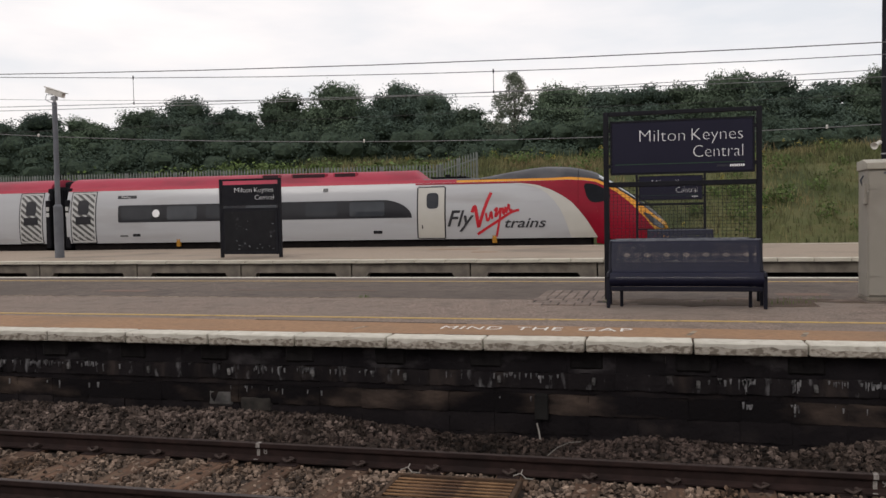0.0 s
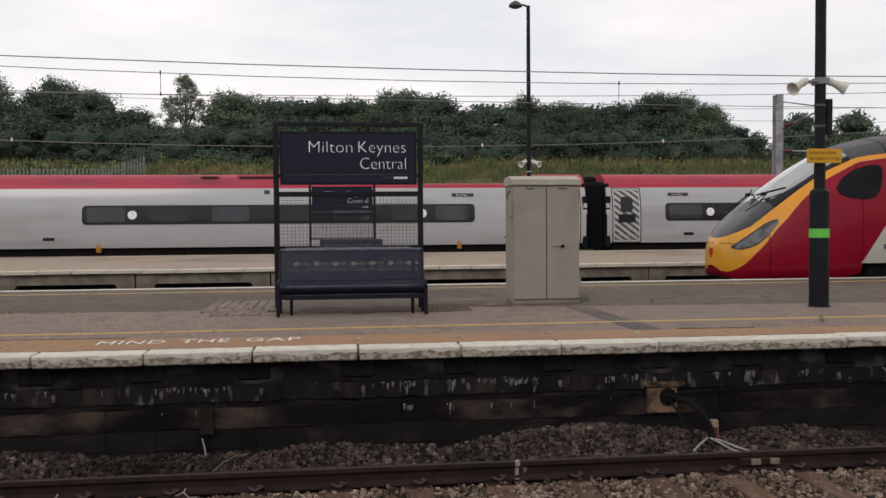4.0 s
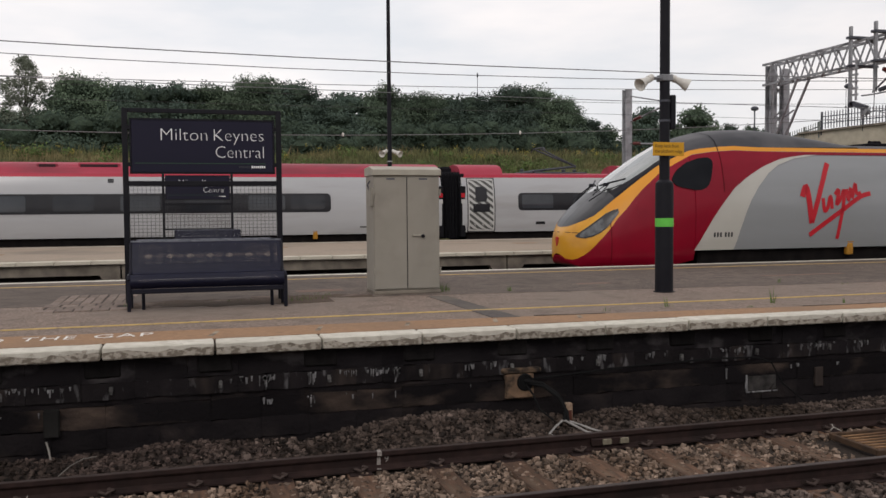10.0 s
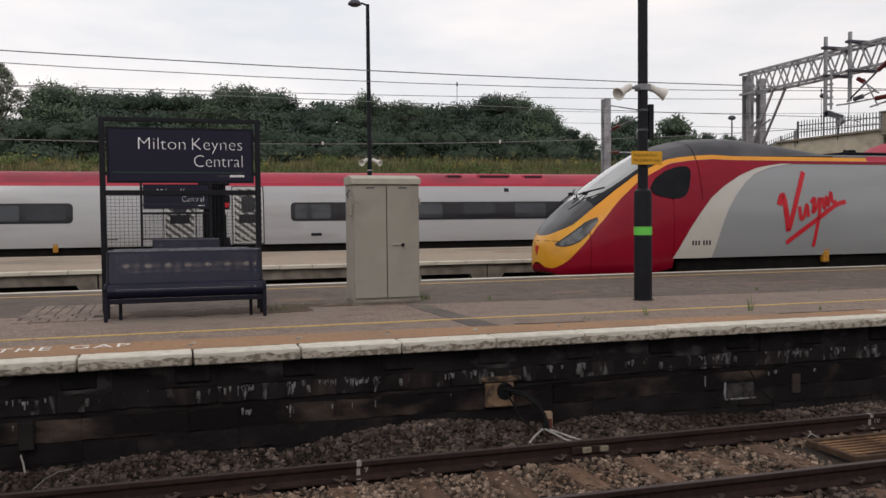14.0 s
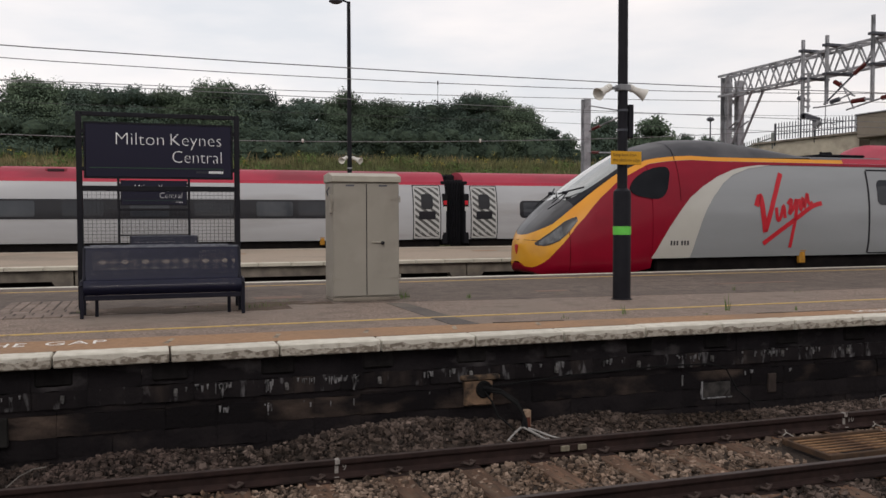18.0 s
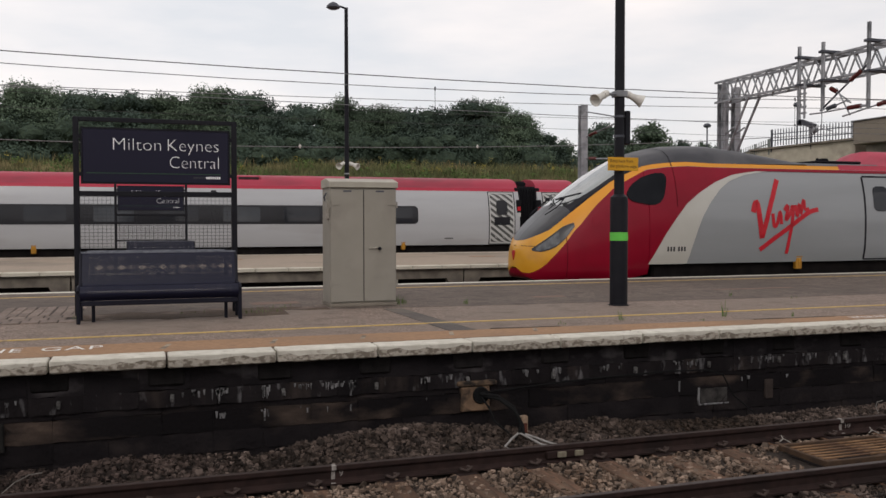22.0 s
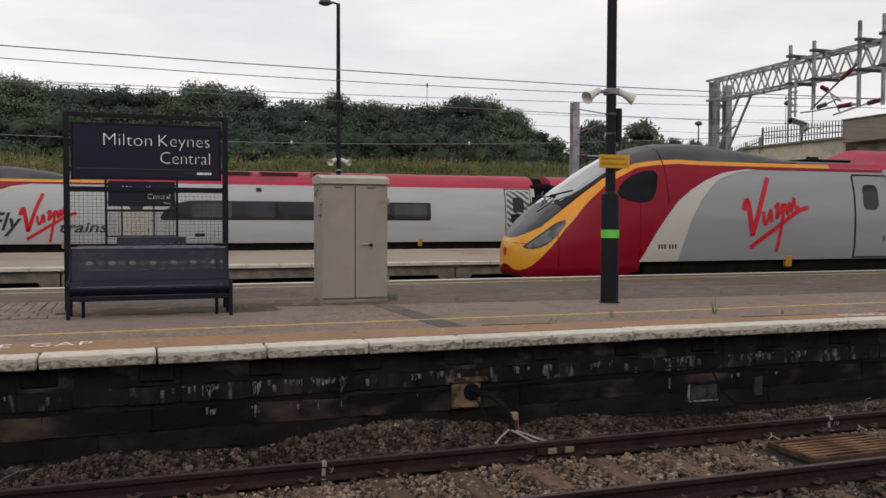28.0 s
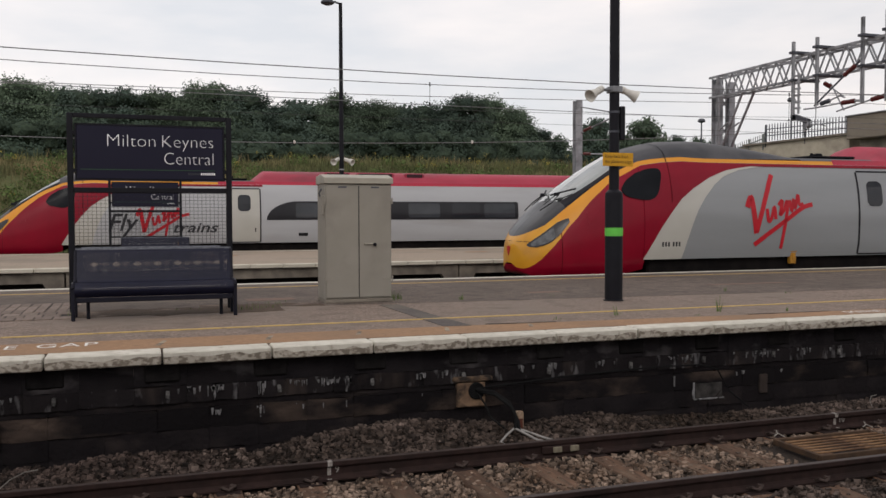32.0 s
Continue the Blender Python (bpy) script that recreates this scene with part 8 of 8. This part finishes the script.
def plant_tree(pair, x, y, s, top, label):
    """top: the height to which the crown reaches."""
    z = bank_z(y)
    t = thing("tree", (x, y, z), random.uniform(0, 360), label, "tree", "trees behind the bank")
    sz = (top - z) / sorted(v.co.z for v in pair[1].vertices)[-12]
    for name, me in (("trunk", pair[0]), ("crown", pair[1])):
        q = part(name, None, None, t, mesh=me)
        q.scale = (s, s, sz)


# the ridge of the tree line: (place along the bank, height of the tree tops)
RIDGE = [(-68, 10.2), (-64, 10.5), (-60.5, 10.8), (-57, 10.6), (-53, 10.6), (-49.5, 11.1), (-45.5, 10.7), (-40.5, 11.2), (-35.8, 11.8), (-31.8, 10.6), (-28.0, 11.8), (-23.6, 12.3), (-19.2, 12.1),
         (-16.2, 11.3), (-14.2, 10.2), (-7.0, 11.2), (-3.9, 10.9), (-0.7, 10.8), (1.8, 10.8), (4.4, 11.6), (7.0, 11.3), (10.0, 10.2), (13.3, 11.1), (16.3, 10.7), (19.7, 10.6), (22.4, 11.3), (24.8, 11.5), (26.6, 10.6), (28.4, 9.2)]
for i, (x, h) in enumerate(RIDGE):
    plant_tree(TREES[(i * 7 + 1) % 4], x, 62 + random.uniform(-1.0, 1.0), 0.86 + 0.14 * random.random(), h, "dark green broadleaf tree in full leaf behind the bank")
for i in range(26):
    x = -66 + 3.55 * i
    plant_tree(BACK_TREES[i % 2], x + random.uniform(-0.8, 0.8), 68 + random.uniform(-1.5, 1.5), 1.05, (10.9 if -14.5 > x or x > -9 else 9.4) + random.uniform(-0.4, 0.4), "dark green broadleaf tree in full leaf behind the bank")
plant_tree(PALE_TREE, -10.0, 60.0, 0.98, 11.9, "slender pale grey-green tree standing clear of the others")
plant_tree(SLIM_TREE, 29.9, 62.0, 0.75, 8.8, "slim dark tree at the end of the row")
for x, y, s, h in ((50.8, 92, 0.95, 13.8), (57.5, 92, 1.20, 14.2), (47.4, 95, 0.8, 12.0), (62.5, 93, 0.6, 12.2), (65.0, 92, 0.7, 12.0), (68.5, 92, 0.8, 12.0), (80.0, 100, 1.0, 11.6), (90.0, 100, 1.0, 11.8), (43.0, 96, 0.7, 9.0)):
    plant_tree(BACK_TREES[int(x) % 2], x, y, s, h, "distant green tree beyond the railway")


def undergrowth():
    rng = np.random.default_rng(5)
    cs, rs = [], []
    for k in range(210):
        x = rng.uniform(-72, 27)
        cs.append((x, rng.uniform(55.5, 58.5), 5.0 + rng.uniform(0.4, 2.6)))
        rs.append(rng.uniform(0.9, 1.7))
    for k in range(170):
        x = rng.uniform(-74, -21)
        y = rng.uniform(41.5, 52)
        cs.append((x, y, bank_z(y) + rng.uniform(0.2, 1.6) + max(0, (y - 46) * 0.25)))
        rs.append(rng.uniform(0.7, 1.5))
    for k in range(60):
        x, y = rng.uniform(-14, 7), rng.uniform(49.5, 52.5)
        cs.append((x, y, bank_z(y) + rng.uniform(0.1, 0.9)))
        rs.append(rng.uniform(0.5, 0.9))
    v, f = leaf_cloud(rng, cs, rs, 100000, 0.080)
    # the shrubs get the same shade-toned cores
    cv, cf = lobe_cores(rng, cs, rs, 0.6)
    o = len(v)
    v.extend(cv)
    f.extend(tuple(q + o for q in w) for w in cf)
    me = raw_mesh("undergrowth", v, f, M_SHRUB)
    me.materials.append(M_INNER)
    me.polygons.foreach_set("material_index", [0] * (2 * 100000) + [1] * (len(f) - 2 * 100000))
    tagged(new("undergrowth", me), "dense dark shrubs below the trees", "shrubs", kind="stuff")
    cs, rs = [], []
    for k in range(95):
        x = rng.uniform(-36, -10.5)
        cs.append((x, rng.uniform(43.0, 46.5), 3.6 + rng.uniform(0.2, 1.0)))
        rs.append(rng.uniform(0.45, 0.9))
    v, f = leaf_cloud(rng, cs, rs, 15000, 0.095)
    tagged(new("brambles", raw_mesh("brambles", v, f, M_WEED)), "bright green brambles behind the fence", "shrubs", kind="stuff")


undergrowth()


def blades(name, count, place, height, width, material, label, seed, category="grass"):
    rng = np.random.default_rng(seed)
    verts, faces = [], []
    for k in range(count):
        x, y, z = place(rng)
        h = height[0] + (height[1] - height[0]) * rng.random() ** 1.7
        a = rng.uniform(0, 3.14)
        w = width * (0.6 + 0.8 * rng.random())
        dx, dy = math.cos(a) * w / 2, math.sin(a) * w / 2
        lx, ly = rng.normal(scale=0.22 * h, size=2)
        o = len(verts)
        verts.extend(((x - dx, y - dy, z - 0.03), (x + dx, y + dy, z - 0.03), (x + dx * 0.7 + lx * 0.4, y + dy * 0.7 + ly * 0.4, z + h * 0.55), (x - dx * 0.7 + lx * 0.4, y - dy * 0.7 + ly * 0.4, z + h * 0.55), (x + lx, y + ly, z + h)))
        faces.extend(((o, o + 1, o + 2, o + 3), (o + 3, o + 2, o + 4)))
    return tagged(new(name, raw_mesh(name, verts, faces, material)), label, category, kind="stuff")


def on_bank(rng):
    x, y = rng.uniform(-16, 44), rng.uniform(36.6, 50.5)
    if rng.random() < 0.45:
        y = rng.uniform(45.5, 50.5)
    return x, y, bank_z(y) + 0.25 * noise.noise(Vector((x * 0.16, y * 0.3, 0.0)))


def on_bank_left(rng):
    x, y = rng.uniform(-21, -14), rng.uniform(40.5, 52)
    return x, y, bank_z(y) + 0.25 * noise.noise(Vector((x * 0.16, y * 0.3, 0.0)))


def on_ridge(rng):
    x, y = rng.uniform(-12, 44), rng.uniform(47.5, 51.5)
    if x < 7 and rng.random() < 0.7:
        x += 19
    return x, y, bank_z(y)


blades("bank_grass", 56000, on_bank, (0.15, 0.48), 0.045, M_GRASS, "tall dry summer grass on the railway bank", 7)
blades("bank_grass_left", 2600, on_bank_left, (0.25, 0.8), 0.055, M_GRASS, "dry grass behind the fence", 8)
blades("ridge_weeds", 6500, on_ridge, (0.25, 0.85), 0.05, mat("tall_ridge_weeds", (0.15, 0.145, 0.062), (0.105, 0.112, 0.046), 0.4, 0.9, island=0.4, stain=(0.21, 0.15, 0.08), sscale=0.3, slevel=(0.5, 0.62), world_space=True), "tall weeds along the top of the bank", 9)


def flowers():
    rng = np.random.default_rng(17)
    cs, rs = [], []
    for k in range(80):
        x, y, z = on_bank(rng) if k % 4 else on_ridge(rng)
        cs.append((x, y, z + rng.uniform(0.4, 0.9)))
        rs.append(rng.uniform(0.06, 0.2))
    v, f = leaf_cloud(rng, cs, rs, 1100, 0.04)
    tagged(new("ragwort", raw_mesh("ragwort", v, f, M_FLOWER)), "yellow ragwort flowers on the bank", "flowers", kind="stuff")
    cs = [(rng.uniform(-12, 40), rng.uniform(37.5, 49.5)) for _ in range(230)]
    cs2, rs = [], []
    for x, y in cs:
        cs2.append((x, y, bank_z(y) + 0.3))
        rs.append(rng.uniform(0.2, 0.6))
    v, f = leaf_cloud(rng, cs2, rs, 22000, 0.06)
    tagged(new("bank_weeds", raw_mesh("bank_weeds", v, f, M_WEED)), "clumps of green weeds on the bank", "weeds", kind="stuff")


flowers()


def platform_weeds():
    spots = [(3.55, 12.5, 70, 0.10, 0.18), (3.50, 12.25, 40, 0.08, 0.12), (1.32, 11.7, 46, 0.16, 0.14), (1.55, 11.9, 40, 0.2, 0.12), (1.75, 12.3, 24, 0.2, 0.08), (4.45, 12.03, 30, 0.035, 0.15), (5.53, 9.44, 24, 0.05, 0.17), (6.96, 9.37, 30, 0.06, 0.30),
             (8.89, 11.84, 14, 0.05, 0.15), (7.80, 9.1, 10, 0.04, 0.09), (6.43, 9.07, 12, 0.05, 0.07), (4.62, 9.27, 12, 0.05, 0.08), (-4.4, 12.24, 30, 0.09, 0.09), (-0.83, 11.75, 24, 0.06, 0.12), (0.4, 12.0, 24, 0.3, 0.05), (9.6, 11.2, 8, 0.04, 0.08), (5.95, 12.1, 8, 0.04, 0.07)]
    for k, (x, y, n, r, h) in enumerate(spots):
        blades("weed", max(5, n // 2), lambda g: (x + g.normal(scale=r * 0.6), y + g.normal(scale=r * 0.5), ZP), (h * 0.3, h * 0.85), 0.009, M_WEED, "green weed growing from a crack in the platform", 60 + k, "weed")


platform_weeds()


# ---------------------------------------------------------------- what moves
TRAIN_X = [(0, -24.60), (0.5, -16.93), (1, -9.17), (1.5, -1.74), (2, 5.62), (2.5, 12.87), (3.5, 26.96), (4.5, 40.48), (5.5, 53.23), (6, 59.41), (7, 71.45), (8, 83.09), (9, 94.43), (10, 105.32), (11, 115.74), (12, 125.68), (13, 135.36), (14, 144.88), (15, 153.95), (16, 162.61), (17, 170.89), (18, 178.83), (19, 186.44), (20, 193.54), (21, 200.02), (22, 206.03), (23, 211.69), (24, 216.82), (25, 221.23), (26, 225.14), (27, 228.43), (28, 231.02), (29, 232.80), (30, 233.97), (31, 234.59), (32, 234.64)]


def motions():
    # the other train rolls the last metres and stops at five seconds
    walk(arriving_train, [(t, pose(7.60 + 0.2 * (5.0 - t) ** 2, Y_T3, 0, 0, 0, 180)) for t in (0, 1, 2, 3, 4, 4.5)] + [(5, pose(7.60, Y_T3, 0, 0, 0, 180)), (32, pose(7.60, Y_T3, 0, 0, 0, 180))])
    walk(moving_train, [(t, pose(x, Y_T5 + bend(x), 0)) for t, x in TRAIN_X])
    # its leading car is already on the straight while the rest comes round the bend
    rows = []
    for t, x in TRAIN_X[:4]:
        turn = math.asin((bend(x + 24.85) - bend(x)) / 24.85)
        rows.append((t, pose(24.85 * math.cos(turn), 24.85 * math.sin(turn), 0, 0, 0, math.degrees(turn))))
    walk(leading_car, rows + [(32, pose(24.85, 0, 0))])


motions()
